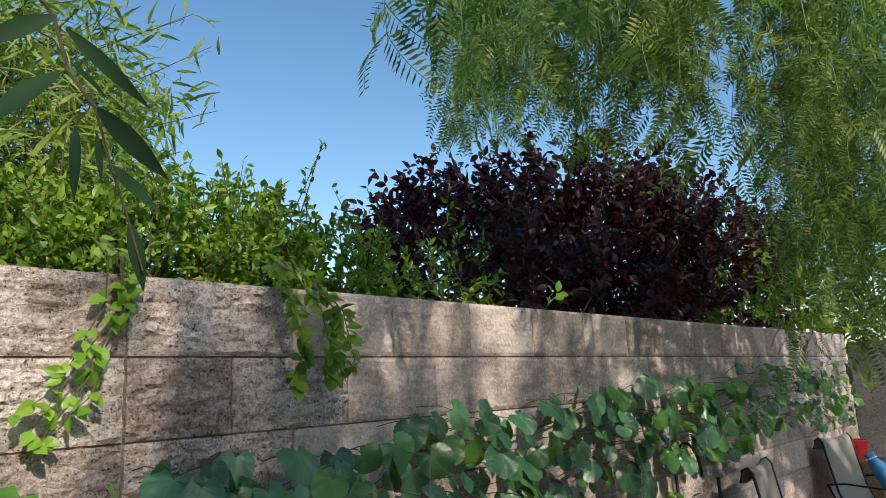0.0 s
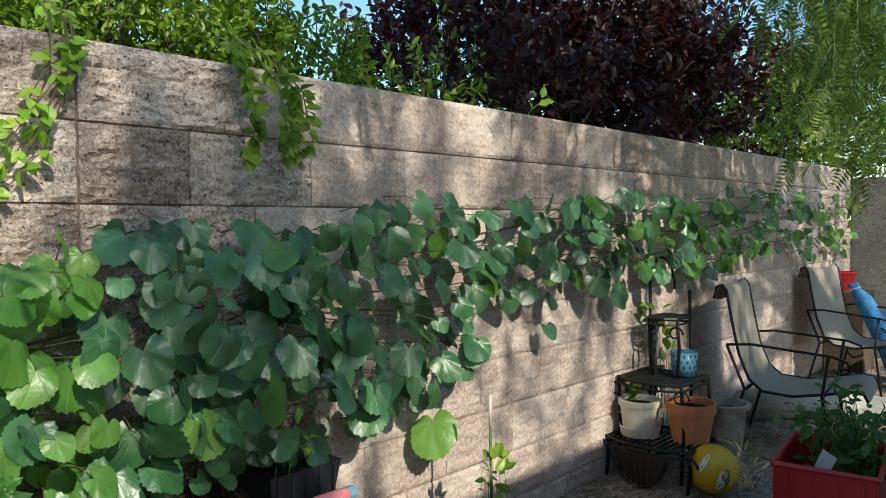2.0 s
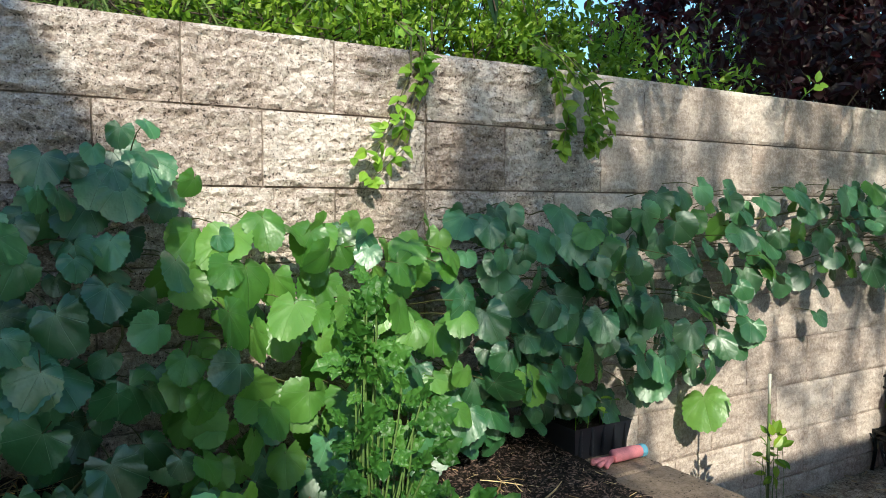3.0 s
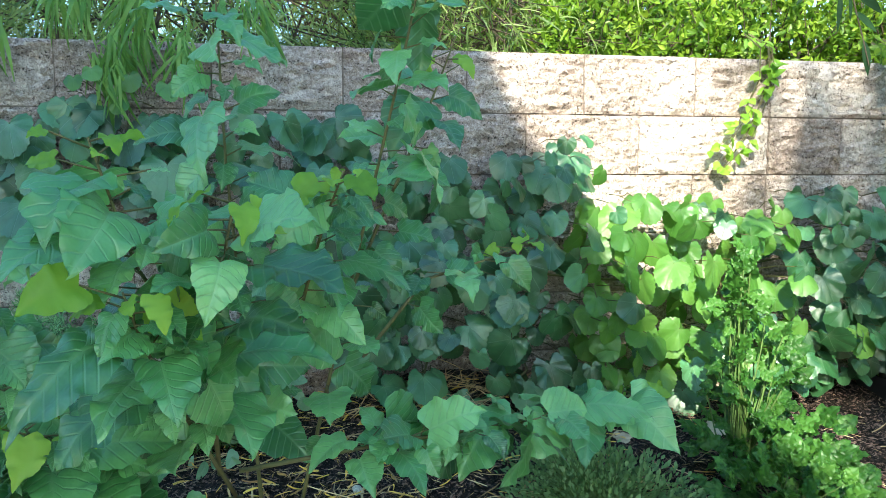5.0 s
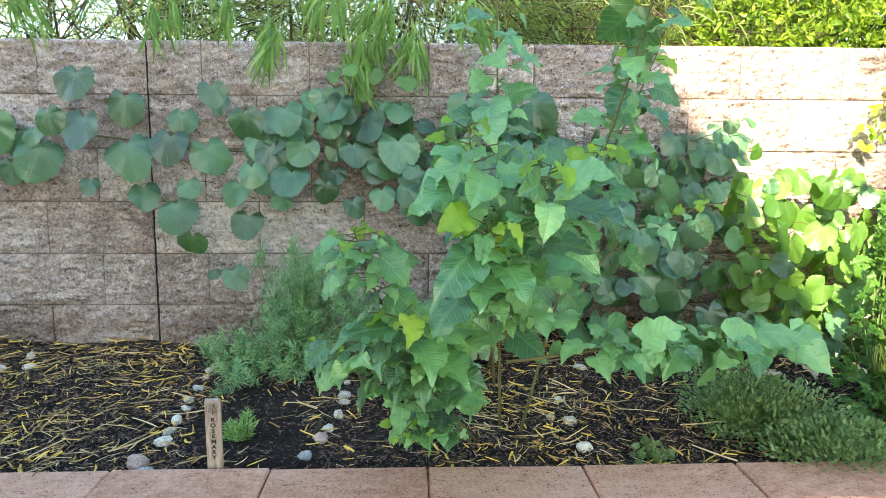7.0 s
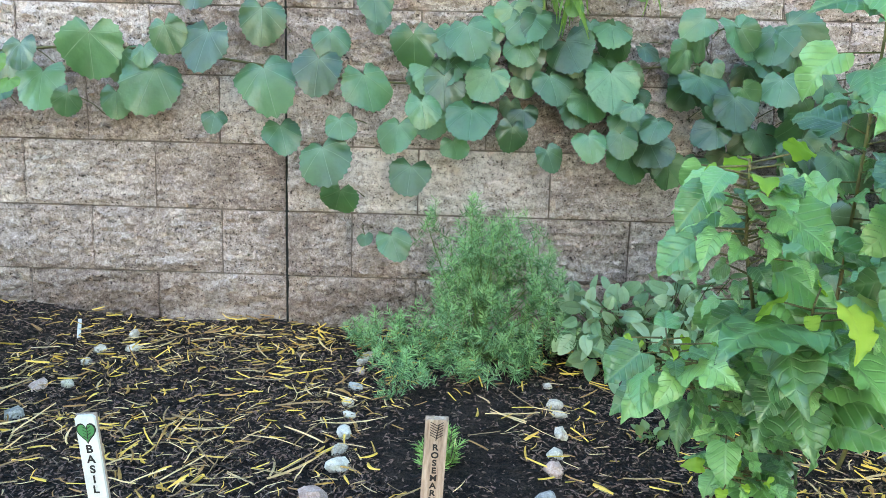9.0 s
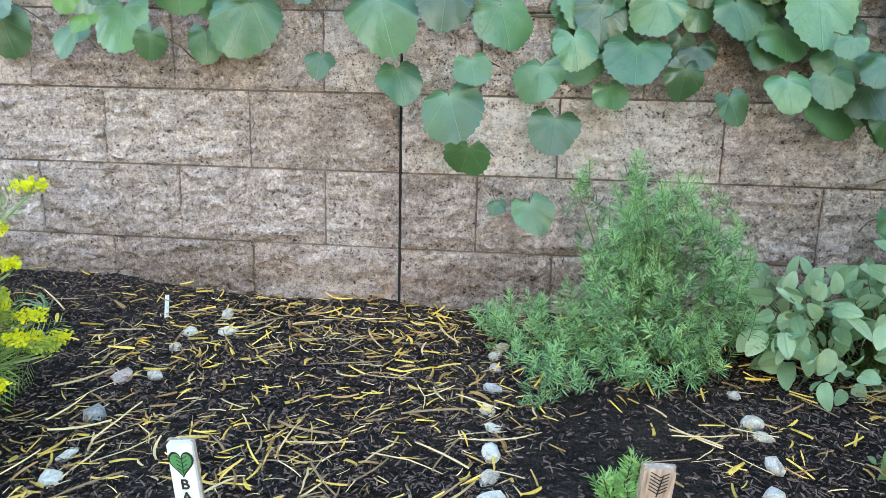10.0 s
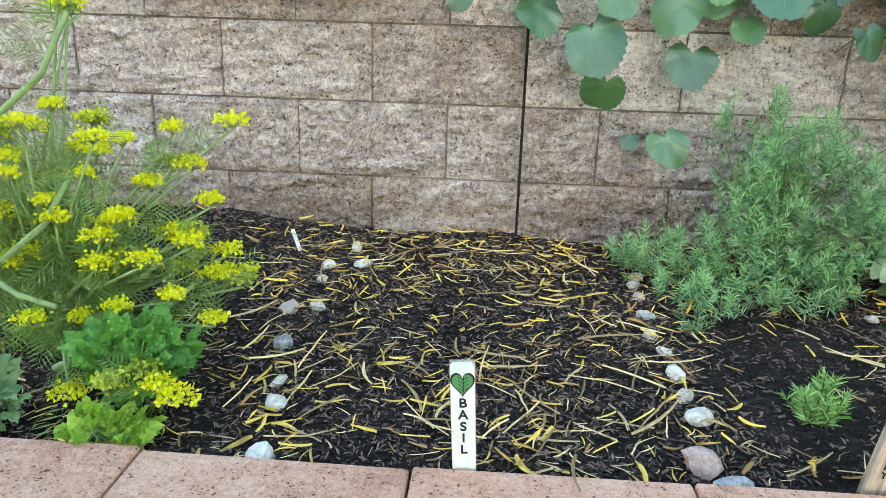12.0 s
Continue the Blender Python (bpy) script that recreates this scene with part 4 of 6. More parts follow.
def willow_sprays():
    """Drooping twigs over the wall top that end in fans of narrow leaves."""
    rng = np.random.default_rng(31)
    for y, z, fans, size in ((-1.59, 1.50, 2, 0.15), (-1.36, 1.68, 2, 0.15), (-1.30, 1.38, 3, 0.14), (-1.17, 1.62, 2, 0.13), (-1.98, 1.62, 2, 0.11), (-1.05, 1.50, 2, 0.13), (-2.45, 1.62, 2, 0.11), (-1.77, 1.64, 1, 0.12), (-0.86, 1.60, 2, 0.12), (-1.24, 1.50, 2, 0.12)):
        ob = thing("willow_spray", (WALL_X - 0.08, y, TOP + 0.10), "drooping twig with a fan of narrow bright green leaves", "spray", "willow sprays")
        hang = np.array((0.24, 0.0, z - TOP - 0.10))
        part("stem", Geo().add(*tube([(0, 0, 0), tuple(hang * (0.45, 1, 0.3) + (0, 0, 0.05)), tuple(hang)], 0.003, 0.0012, 5)), GREEN_STEM, ob)
        pos, tip, ln = [], [], []
        for c in range(fans):
            node = hang * (1 - 0.22 * c) + rng.normal(0, 0.035, 3) * (0.5, 1, 0.6)
            slant = rng.normal(0, 0.25)
            for _ in range(30):
                pos.append(node + rng.normal(0, 0.014, 3) + np.array((-0.02, 0, 0.11) ) * rng.random())
                tip.append((rng.normal(0.25, 0.3), slant + rng.normal(0, 0.24), -1 + abs(rng.normal(0, 0.3))))
                ln.append(size * rng.uniform(0.35, 1.1))
        nrm = np.stack([np.ones(len(pos)), rng.normal(0, 0.5, len(pos)), rng.normal(0.6, 0.3, len(pos))], 1)
        part("foliage", Geo().leaves(strip_leaf(0.046, 0.38, 4), placed(pos, tip, nrm, ln)), SPRAY_LEAF, ob, kind="stuff")


willow_sprays()


def pepper_tree():
    """Weeping tree: limbs overhead, long hanging strings of feathery fronds."""
    rng = np.random.default_rng(41)
    ob = thing("pepper_tree", (2.6, 5.2, GRAVEL), "weeping pepper tree with hanging feathery green fronds", "tree")
    base = np.array(ob.location)
    trunk = Geo().add(*tube([(0, 0, 0), (-0.05, 0.0, 1.0), (0.05, -0.1, 2.0), (-0.1, -0.2, 3.2)], 0.17, 0.12, 10))
    crown_tops = []
    for i in range(9):
        end = Vector((-3.4 + 0.55 * i, -2.6 + 0.6 * math.sin(i * 2.1), 3.6 + 0.35 * math.cos(i * 1.3)))
        trunk.add(*tube(smooth_path((-0.1, -0.2, 3.1), end, -0.25, 0.05, 7, i), 0.07, 0.015, 7))
    part("trunk", trunk, TWIG, ob, "grey-brown trunk and limbs", smooth=True)
    strings, pos, tip = Geo(), [], []

    def string(top, low):
        pts = smooth_path(Vector(top) - Vector(base), Vector(low) - Vector(base), 0, 0.02, 5, int(rng.integers(9999)))
        strings.add(*tube(pts, 0.003, 0.0012, 4))
        length = (pts[0] - pts[-1]).length
        for _ in range(int(length * 13)):
            k = rng.uniform(0, len(pts) - 1.001)
            i = int(k)
            pos.append(tuple(pts[i].lerp(pts[i + 1], k - i)))
            a = rng.uniform(0, 6.28)
            tip.append((0.8 * math.cos(a), 0.8 * math.sin(a), rng.uniform(-1.3, -0.5)))
    # strings along the wall, thick towards the far corner
    for i in range(95):
        y = 1.7 + 4.6 * rng.random() ** 0.8
        x = rng.uniform(-1.55, -0.35) + 0.30 * (y - 1.7) * rng.uniform(0.0, 1.1)
        low = 1.95 - 0.10 * (y - 1.9) + rng.uniform(0, 0.75)
        if y < 2.6:
            low += 0.25
        string((x + rng.uniform(-0.1, 0.1), y, 3.3 + rng.uniform(0, 0.4)), (x, y, low))
    for i in range(45):
        y = rng.uniform(3.0, 5.6)
        x = 0.168 - rng.uniform(0.17, 0.33) * (y - 0.22)
        string((x, y, 3.3), (x, y, rng.uniform(1.25, 2.1) + 2.0 * max(0, (0.168 - x) / (y - 0.22) - 0.26)))
    for i in range(105):
        y = rng.uniform(2.2, 3.9)
        slope = rng.uniform(0.36, 0.86)
        x = 0.05 - slope * (y - 0.09)
        string((x, y, 1.27 + 0.78 * (y - 0.09)), (x, y, 1.27 + (0.26 + 0.30 * slope + rng.uniform(-0.06, 0.12)) * (y - 0.09)))
    for i in range(26):
        y = rng.uniform(1.25, 2.0)
        x = -0.95 - 0.42 * (y - 1.2) + rng.uniform(-0.25, 0.45)
        string((x, y, 3.3), (x, y, rng.uniform(2.05, 2.6)))
    # unseen canopy strings added along the sun's direction to dapple the wall
    for i in range(390):
        s = rng.uniform(4.0, 8.0)
        wy, wz = 0.55 + 7.0 * rng.random() ** 1.6, rng.uniform(-0.2, 1.75)
        if wy > 1.4 and wz < 0.95 and rng.random() < (0.85 if wy < 2.4 else 0.5 if wy < 3.2 else 0.15):
            continue
        if wy < 0.85 or (wy < 1.05 and rng.random() < 0.8):
            continue
        c = np.array((WALL_X, wy, wz)) + s * np.array(SUN_FROM)
        h = rng.uniform(0.25, 0.6)
        string((c[0], c[1], c[2] + h), (c[0], c[1], c[2] - h))
    # further unseen strings, added to shade the vine near the bed end
    for i in range(24):
        s, wy, wz = rng.uniform(3.0, 6.0), rng.uniform(1.0, 1.8), rng.uniform(0.6, 1.4)
        c = np.array((WALL_X + 0.2, wy, wz)) + s * np.array(SUN_FROM)
        string((c[0], c[1], c[2] + 0.4), (c[0], c[1], c[2] - 0.4))
    pos, tip = np.array(pos), np.array(tip)
    g = Geo().leaves(frond_leaf(), placed(pos, tip, rand_dirs(rng, len(pos)) + np.array((0, 0, 1.0)), rng.uniform(0.14, 0.24, len(pos))))
    part("fronds", g, PEPPER_LEAF, ob, kind="stuff")
    part("branching", strings, GREEN_STEM, ob, kind="stuff")


pepper_tree()


def near_sprig():
    ob = thing("hanging_sprig", (-0.69, 0.36, 1.60), "dark drooping leaf sprig hanging close to the path", "sprig")
    across, down = Vector((0.12, 0.99, 0.0)), Vector((-0.03, 0.05, -1.0))
    rows = ((-0.012, -0.055, -1.0, 0.70, 0.085), (-0.006, 0.004, -1.0, 0.92, 0.100), (0.0, -0.045, 1.0, 0.75, 0.110), (0.004, -0.010, 0.85, 0.6, 0.048), (0.030, 0.033, 0.80, 0.68, 0.100),
            (0.040, 0.092, 0.90, 0.62, 0.070), (0.010, 0.056, -0.02, 1.0, 0.076), (0.063, 0.150, 0.22, 1.0, 0.073), (-0.050, -0.10, 0.5, -0.8, 0.035), (0.03, 0.06, 0.1, 1.0, 0.05))
    meshes = []
    for width in (0.075, 0.115):
        me = Geo().add(*oval_leaf(width, 0.12, 6)).mesh("leaf", True)
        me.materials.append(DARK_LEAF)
        meshes.append(me)
    for i, (u, v, du, dv, size) in enumerate(rows):
        leaf = new("leaf", meshes[0 if i in (2, 3, 6, 9) else 1])
        leaf.parent = ob
        m = placed(tuple(across * u + down * v), tuple(across * du + down * dv), (0.85, -0.35, 0.35 if i % 2 else -0.2), size)[0]
        leaf.matrix_basis = Matrix([list(r) for r in m] + [[0, 0, 0, 1]])
    stem = [across * u + down * v for u, v in ((-0.06, -0.32), (-0.055, -0.10), (-0.012, -0.055), (0.002, 0.0), (0.028, 0.033), (0.044, 0.092), (0.062, 0.150), (0.076, 0.20))]
    part("stem", Geo().add(*tube(stem, 0.0028, 0.0010, 5)), TWIG, ob)


near_sprig()


# ---- the raised bed ----
def bark_and_straw():
    """Mulch: bark chips, straw and fallen narrow yellow leaves."""
    rng = np.random.default_rng(51)

    def lay(name, n, template, size, mat, label, category, y0, y1, thin=None, lift=0.004, tilt=0.25):
        x = rng.uniform(WALL_X + 0.02, EDGE_X - 0.02, n * 2)
        y = rng.uniform(y0, y1, n * 2)
        keep = np.array([thin is None or rng.random() < thin(a, b) for a, b in zip(x, y)])
        x, y = x[keep][:n], y[keep][:n]
        z = np.array([soil_height(a, b) for a, b in zip(x, y)]) + lift + rng.random(len(x)) * lift
        a = rng.uniform(0, 2 * math.pi, len(x))
        tip = np.stack([np.cos(a), np.sin(a), rng.normal(0, tilt * 0.4, len(x))], 1)
        nrm = np.stack([rng.normal(0, tilt, len(x)), rng.normal(0, tilt, len(x)), np.ones(len(x))], 1)
        s = rng.uniform(*size, len(x))
        g = Geo().leaves(template, placed(np.stack([x, y, z], 1), tip, nrm, s, s * rng.uniform(0.55, 1.15, len(x))))
        solid(name, g, mat, label, category, kind="stuff")

    def bare(x, y):
        # a bare dark patch of loose soil between the stone rows
        return 0.22 if (-1.20 + 0.08 * math.sin(9 * y) < x < -0.68 and -1.70 < y + 0.05 * math.sin(11 * x) < -1.37) else 1.0

    def strawy(x, y):
        k = math.exp(-((y + 2.2) / 0.45) ** 2) + 0.9 * math.exp(-((y + 0.6) / 0.35) ** 2) + 0.25
        return bare(x, y) * min(1, k) * (0.55 + 0.9 * max(0, noise.noise((x * 4, y * 4, 2)) + 0.3))
    chip = chip_piece()
    lay("bark_mulch", 60000, chip, (0.004, 0.016), BARK_CHIP, "dark brown shredded bark mulch over the soil", "mulch", -3.6, 1.25, lambda x, y: 0.12 + 0.88 * bare(x, y), 0.003, 0.8)
    lay("pale_bark", 12000, bent_strip(0.09, 0.06, 0.2, 3), (0.004, 0.020), PALE_CHIP, "weathered grey-brown wood chips in the mulch", "mulch", -3.6, 1.25, bare, 0.006, 0.8)
    lay("fine_litter", 6000, bent_strip(0.05, 0.1, 0.3), (0.008, 0.036), TWIG, "fine dark twigs and fibres in the mulch", "mulch", -3.6, 1.25, lambda x, y: 0.2 + 0.8 * bare(x, y), 0.004, 0.5)
    # straw lies in small loose handfuls, a few stalks long
    g = Geo()
    kinds = [bent_strip(0.034, 0.05), bent_strip(0.026, -0.05), bent_strip(0.042, 0.10), bent_strip(0.022, 0.02, 0.7), bent_strip(0.030, -0.12, -0.5)]
    for c in range(520):
        cx, cy = rng.uniform(WALL_X + 0.05, EDGE_X - 0.04), rng.uniform(-3.6, 1.2)
        if rng.random() > strawy(cx, cy):
            continue
        way, m = rng.uniform(0, 6.28), int(rng.integers(1, 8))
        loose = rng.uniform(0.25, 1.1)
        px = np.clip(cx + rng.normal(0, 0.05, m), WALL_X + 0.03, EDGE_X - 0.02)
        py = cy + rng.normal(0, 0.05, m)
        ang = way + rng.normal(0, loose, m)
        pz = np.array([soil_height(p, q) for p, q in zip(px, py)]) + 0.007 + 0.014 * rng.random(m)
        tip = np.stack([np.cos(ang), np.sin(ang), rng.normal(0, 0.12, m)], 1)
        ln = 0.025 + 0.12 * rng.random(m) ** 1.7
        for j in range(m):
            g.leaves(kinds[int(rng.integers(5))], placed((px[j], py[j], pz[j]), tip[j], (rng.normal(0, 0.2), rng.normal(0, 0.2), 1), ln[j], min(ln[j], 0.075)))
    solid("straw_mulch", g, STRAW, "loose pale yellow straw scattered on the soil", "straw", kind="stuff")
    lay("straw_litter", 1800, bent_strip(0.055, 0.12, 0.3), (0.010, 0.04), STRAW, "short broken straw pieces in the mulch", "straw", -3.6, 1.25, strawy, 0.006, 0.3)
    for i, (bow, kink) in enumerate(((0.03, 0.15), (0.10, -0.15), (-0.07, 0.1), (-0.15, -0.3))):
        lay("fallen_leaves", 370, bent_strip(0.088 - 0.008 * i, bow, kink, 6), (0.016, 0.056), DRY_LEAF, "fallen narrow yellow leaves on the mulch", "leaf litter", -3.6, 0.6, strawy, 0.008, 0.45)
    lay("curled_leaves", 420, strip_leaf(0.085, 0.55, 5), (0.014, 0.048), DRY_LEAF, "curled yellow leaves fallen on the mulch", "leaf litter", -3.6, 0.6, strawy, 0.012, 0.45)
    lay("wall_foot_leaves", 420, bent_strip(0.080, 0.07, 0.2, 6), (0.018, 0.056), DRY_LEAF, "yellow leaves gathered at the foot of the wall", "leaf litter", -2.7, -1.15, lambda x, y: math.exp(-((x + 1.55) / 0.20) ** 2), 0.010, 0.45)
    lay("stray_leaves", 60, bent_strip(0.070, 0.10, 0.2, 6), (0.04, 0.07), DRY_LEAF, "single yellow leaves on the bare soil", "leaf litter", -1.85, 0.2, None, 0.008, 0.3)


bark_and_straw()


def stone(x, y, size, mat, seed):
    rng = random.Random(seed)
    bm = bmesh.new()
    bmesh.ops.create_icosphere(bm, subdivisions=2, radius=0.5)
    size *= 0.86
    sx, sy, sz = size * rng.uniform(0.65, 1.05), size * rng.uniform(0.75, 1.25), size * rng.uniform(0.5, 0.8)
    for v in bm.verts:
        k = 1 + 0.42 * noise.noise(v.co * 1.9 + Vector((seed * 3.7, 0, 0))) + 0.22 * noise.noise(v.co * 4.3 + Vector((seed, 0, 0)))
        v.co = Vector((v.co.x * sx, v.co.y * sy, v.co.z * sz)) * k
    bmesh.ops.rotate(bm, verts=bm.verts, cent=(0, 0, 0), matrix=Matrix.Rotation(rng.uniform(0, 6.3), 3, "Z"))
    word = {PEBBLE: "pale white", PEBBLE_GREY: "blue-grey", PEBBLE_PINK: "dusty pink"}[mat]
    x, y = x + rng.uniform(-0.012, 0.012), y + rng.uniform(-0.012, 0.012)
    solid("stone", bm, mat, f"{word} rounded stone marking a row in the soil", "stone", "row marker stones", smooth=False, loc=(x, y, soil_height(x, y) + sz * 0.22))


STONE_ROWS = ((-1.55, -2.50, 0.045), (-1.48, -2.475, 0.05), (-1.44, -2.54, 0.045), (-1.34, -2.545, 0.045), (-1.22, -2.54, 0.04), (-1.17, -2.585, 0.05), (-1.03, -2.55, 0.055), (-0.89, -2.52, 0.04), (-0.82, -2.51, 0.052), (-0.69, -2.50, 0.06),
              (-1.45, -1.795, 0.04), (-1.40, -1.80, 0.04), (-1.34, -1.795, 0.035), (-1.25, -1.797, 0.042), (-1.18, -1.80, 0.042), (-1.10, -1.80, 0.035), (-1.01, -1.798, 0.046), (-0.935, -1.793, 0.05), (-0.862, -1.80, 0.055), (-0.735, -1.815, 0.065), (-0.68, -1.79, 0.06),
              (-1.28, -1.295, 0.04), (-1.17, -1.30, 0.045), (-1.11, -1.30, 0.04), (-1.03, -1.31, 0.045), (-0.93, -1.335, 0.05), (-0.86, -1.35, 0.052), (-0.75, -1.37, 0.06))
for i, (x, y, s) in enumerate(STONE_ROWS):
    stone(x, y, s, (PEBBLE, PEBBLE, PEBBLE_GREY, PEBBLE, PEBBLE_PINK, PEBBLE, PEBBLE)[(i * 5) % 7], i + 1)
for i, (x, y, s) in enumerate(((-1.10, -0.60, 0.045), (-0.95, -0.605, 0.055), (-0.80, -0.60, 0.055), (-0.98, -0.66, 0.035), (-1.30, -0.50, 0.05))):
    stone(x, y, s, PEBBLE if i != 3 else PEBBLE_PINK, i + 60)


def lettering(text, size, parent, x, y, z, name="letter"):
    """Letters one below the other, each a mesh of its own on the face of a stake."""
    for i, ch in enumerate(text):
        cu = bpy.data.curves.new("letter", "FONT")
        cu.body, cu.size, cu.extrude, cu.align_x = ch, size, 0.0004, "CENTER"
        cu.offset = 0.0005
        tmp = bpy.data.objects.new("letter", cu)
        me = bpy.data.meshes.new_from_object(tmp)
        bpy.data.objects.remove(tmp)
        bpy.data.curves.remove(cu)
        me.materials.append(INK)
        ob = new(name, me)
        ob.parent = parent
        ob.matrix_basis = Matrix.Translation((x, y, z - i * size * 0.95)) @ pose(0, 0, 0, 90, 0, 90)


def garden_sign(loc, width, height, turn, lean, word, label, face, heart):
    ob = thing("garden_sign", loc, label, "sign", "plant markers")
    ob.rotation_euler = (radians(lean[0]), radians(lean[1]), radians(turn))
    bm = bmesh.new()
    w, t = width / 2, 0.006
    outline = [(-w, -0.05), (-w, height - 0.004), (-w + 0.004, height), (w - 0.004, height), (w, height - 0.004), (w, -0.05)]
    front = [bm.verts.new((t / 2, y, z)) for y, z in outline]
    back = [bm.verts.new((-t / 2, y, z)) for y, z in outline]
    bm.faces.new(front)
    bm.faces.new(back[::-1])
    for i in range(len(outline)):
        j = (i + 1) % len(outline)
        bm.faces.new((front[j], front[i], back[i], back[j]))
    part("stake", bm, face, ob)
    part("bare_edge", box_bm(-t / 2 - 0.006, -t / 2 - 0.0005, -w - 0.001, w + 0.001, -0.05, height + 0.001, 0.001, 1), BARE_WOOD, ob, "bare wooden edge of the stake")
    if heart:
        for name, sc, mat, off in (("leaf_outline", 1.18, INK, 0.0034), ("painted_leaf", 1.0, GREEN_PAINT, 0.0042)):
            g = Geo()
            v = [(off, 0, height - 0.030)]
            for i in range(28):
                a = 2 * math.pi * i / 28
                hx = 16 * math.sin(a) ** 3
                hz = 13 * math.cos(a) - 5 * math.cos(2 * a) - 2 * math.cos(3 * a) - math.cos(4 * a)
                v.append((off, hx * 0.00092 * sc, height - 0.030 + hz * 0.00120 * sc))
            part(name, g.add(v, [(0, 1 + i, 1 + (i + 1) % 28) for i in range(28)]), mat, ob)
        vein = Geo().add(*tube([(0.0046, 0.001, height - 0.046), (0.0046, 0.002, height - 0.018)], 0.0006, sides=4))
        for k in range(4):
            z = height - 0.042 + k * 0.006
            vein.add(*tube([(0.0046, 0.001, z), (0.0046, 0.008, z + 0.005)], 0.0005, sides=4))
            vein.add(*tube([(0.0046, 0.001, z), (0.0046, -0.006, z + 0.005)], 0.0005, sides=4))
        part("leaf_vein", vein, INK, ob)
        lettering(word, 0.021, ob, 0.0035, 0, height - 0.070)
    else:
        twig = Geo().add(*tube([(0.0042, 0.0, height - 0.040), (0.0042, 0.004, height - 0.008)], 0.0008, sides=4))
        for k in range(6):
            z = height - 0.036 + k * 0.005
            twig.add(*tube([(0.0042, 0.001, z), (0.0042, 0.011, z + 0.007)], 0.0007, sides=4))
            twig.add(*tube([(0.0042, 0.001, z), (0.0042, -0.011, z + 0.007)], 0.0007, sides=4))
        part("drawn_twig", twig, INK, ob)
        lettering(word, 0.0165, ob, 0.0035, 0, height - 0.060)
    return ob


garden_sign((-0.665, -2.178, 0.33), 0.034, 0.195, 2, (3, 6), "BASIL", "white painted wooden plant stake lettered basil", WHITE_WOOD, True)
garden_sign((-0.675, -1.59, 0.33), 0.038, 0.214, 2, (-2, 10), "ROSEMARY", "bare wooden plant stake lettered rosemary", BARE_WOOD, False)
garden_sign((-0.735, -2.985, 0.33), 0.034, 0.185, 0, (-2, 4), "", "weathered white plant stake among the herbs", WHITE_WOOD, False)


def needle_bush(name, loc, n_stems, height, spread, mat, seed, label, needle=0.024, per=70, lean=(0, 0)):
    """Upright twigs set all round with needles."""
    rng = np.random.default_rng(seed)
    ob = thing(name, loc, label, "herb")
    stems, pos, tip = Geo(), [], []
    for s in range(n_stems):
        a, r = rng.uniform(0, 6.28), rng.random() ** 0.6
        foot = np.array((0.25 * spread * r * math.cos(a), 0.25 * spread * r * math.sin(a), 0.0))
        h = height * rng.uniform(0.35, 1.05) * (1 - 0.40 * r * r)
        end = np.array((spread * r * math.cos(a) + lean[0], spread * r * math.sin(a) + lean[1], h)) + rng.normal(0, 0.12 * spread, 3) * (1, 1, 0.3)
        mid = foot * 0.5 + end * 0.5 + np.array((0.15 * spread * math.cos(a), 0.15 * spread * math.sin(a), -0.06 * height))
        pts = [Vector(foot * (1 - k) ** 2 + 2 * k * (1 - k) * mid + k * k * end) for k in np.linspace(0, 1, 6)]
        stems.add(*tube(pts, 0.0022, 0.0009, 4))
        for q in range(per):
            k = rng.uniform(0.12, 1.0) * 5 - 0.001
            i = int(k)
            p = pts[i].lerp(pts[i + 1], k - i)
            d = (pts[i + 1] - pts[i]).normalized()
            b = rng.uniform(0, 6.28)
            pos.append(tuple(p))
            tip.append(tuple(Vector((math.cos(b), math.sin(b), 0)) * 0.9 + d * 0.75))
    pos, tip = np.array(pos), np.array(tip)
    g = Geo().leaves(strip_leaf(0.075, 0.10, 2), placed(pos, tip, rand_dirs(rng, len(pos)) + np.array((0.3, 0, 0.8)), needle * rng.uniform(0.7, 1.25, len(pos))))
    part("needles", g, mat, ob, kind="stuff")
    part("branching", stems, TWIG, ob, kind="stuff")


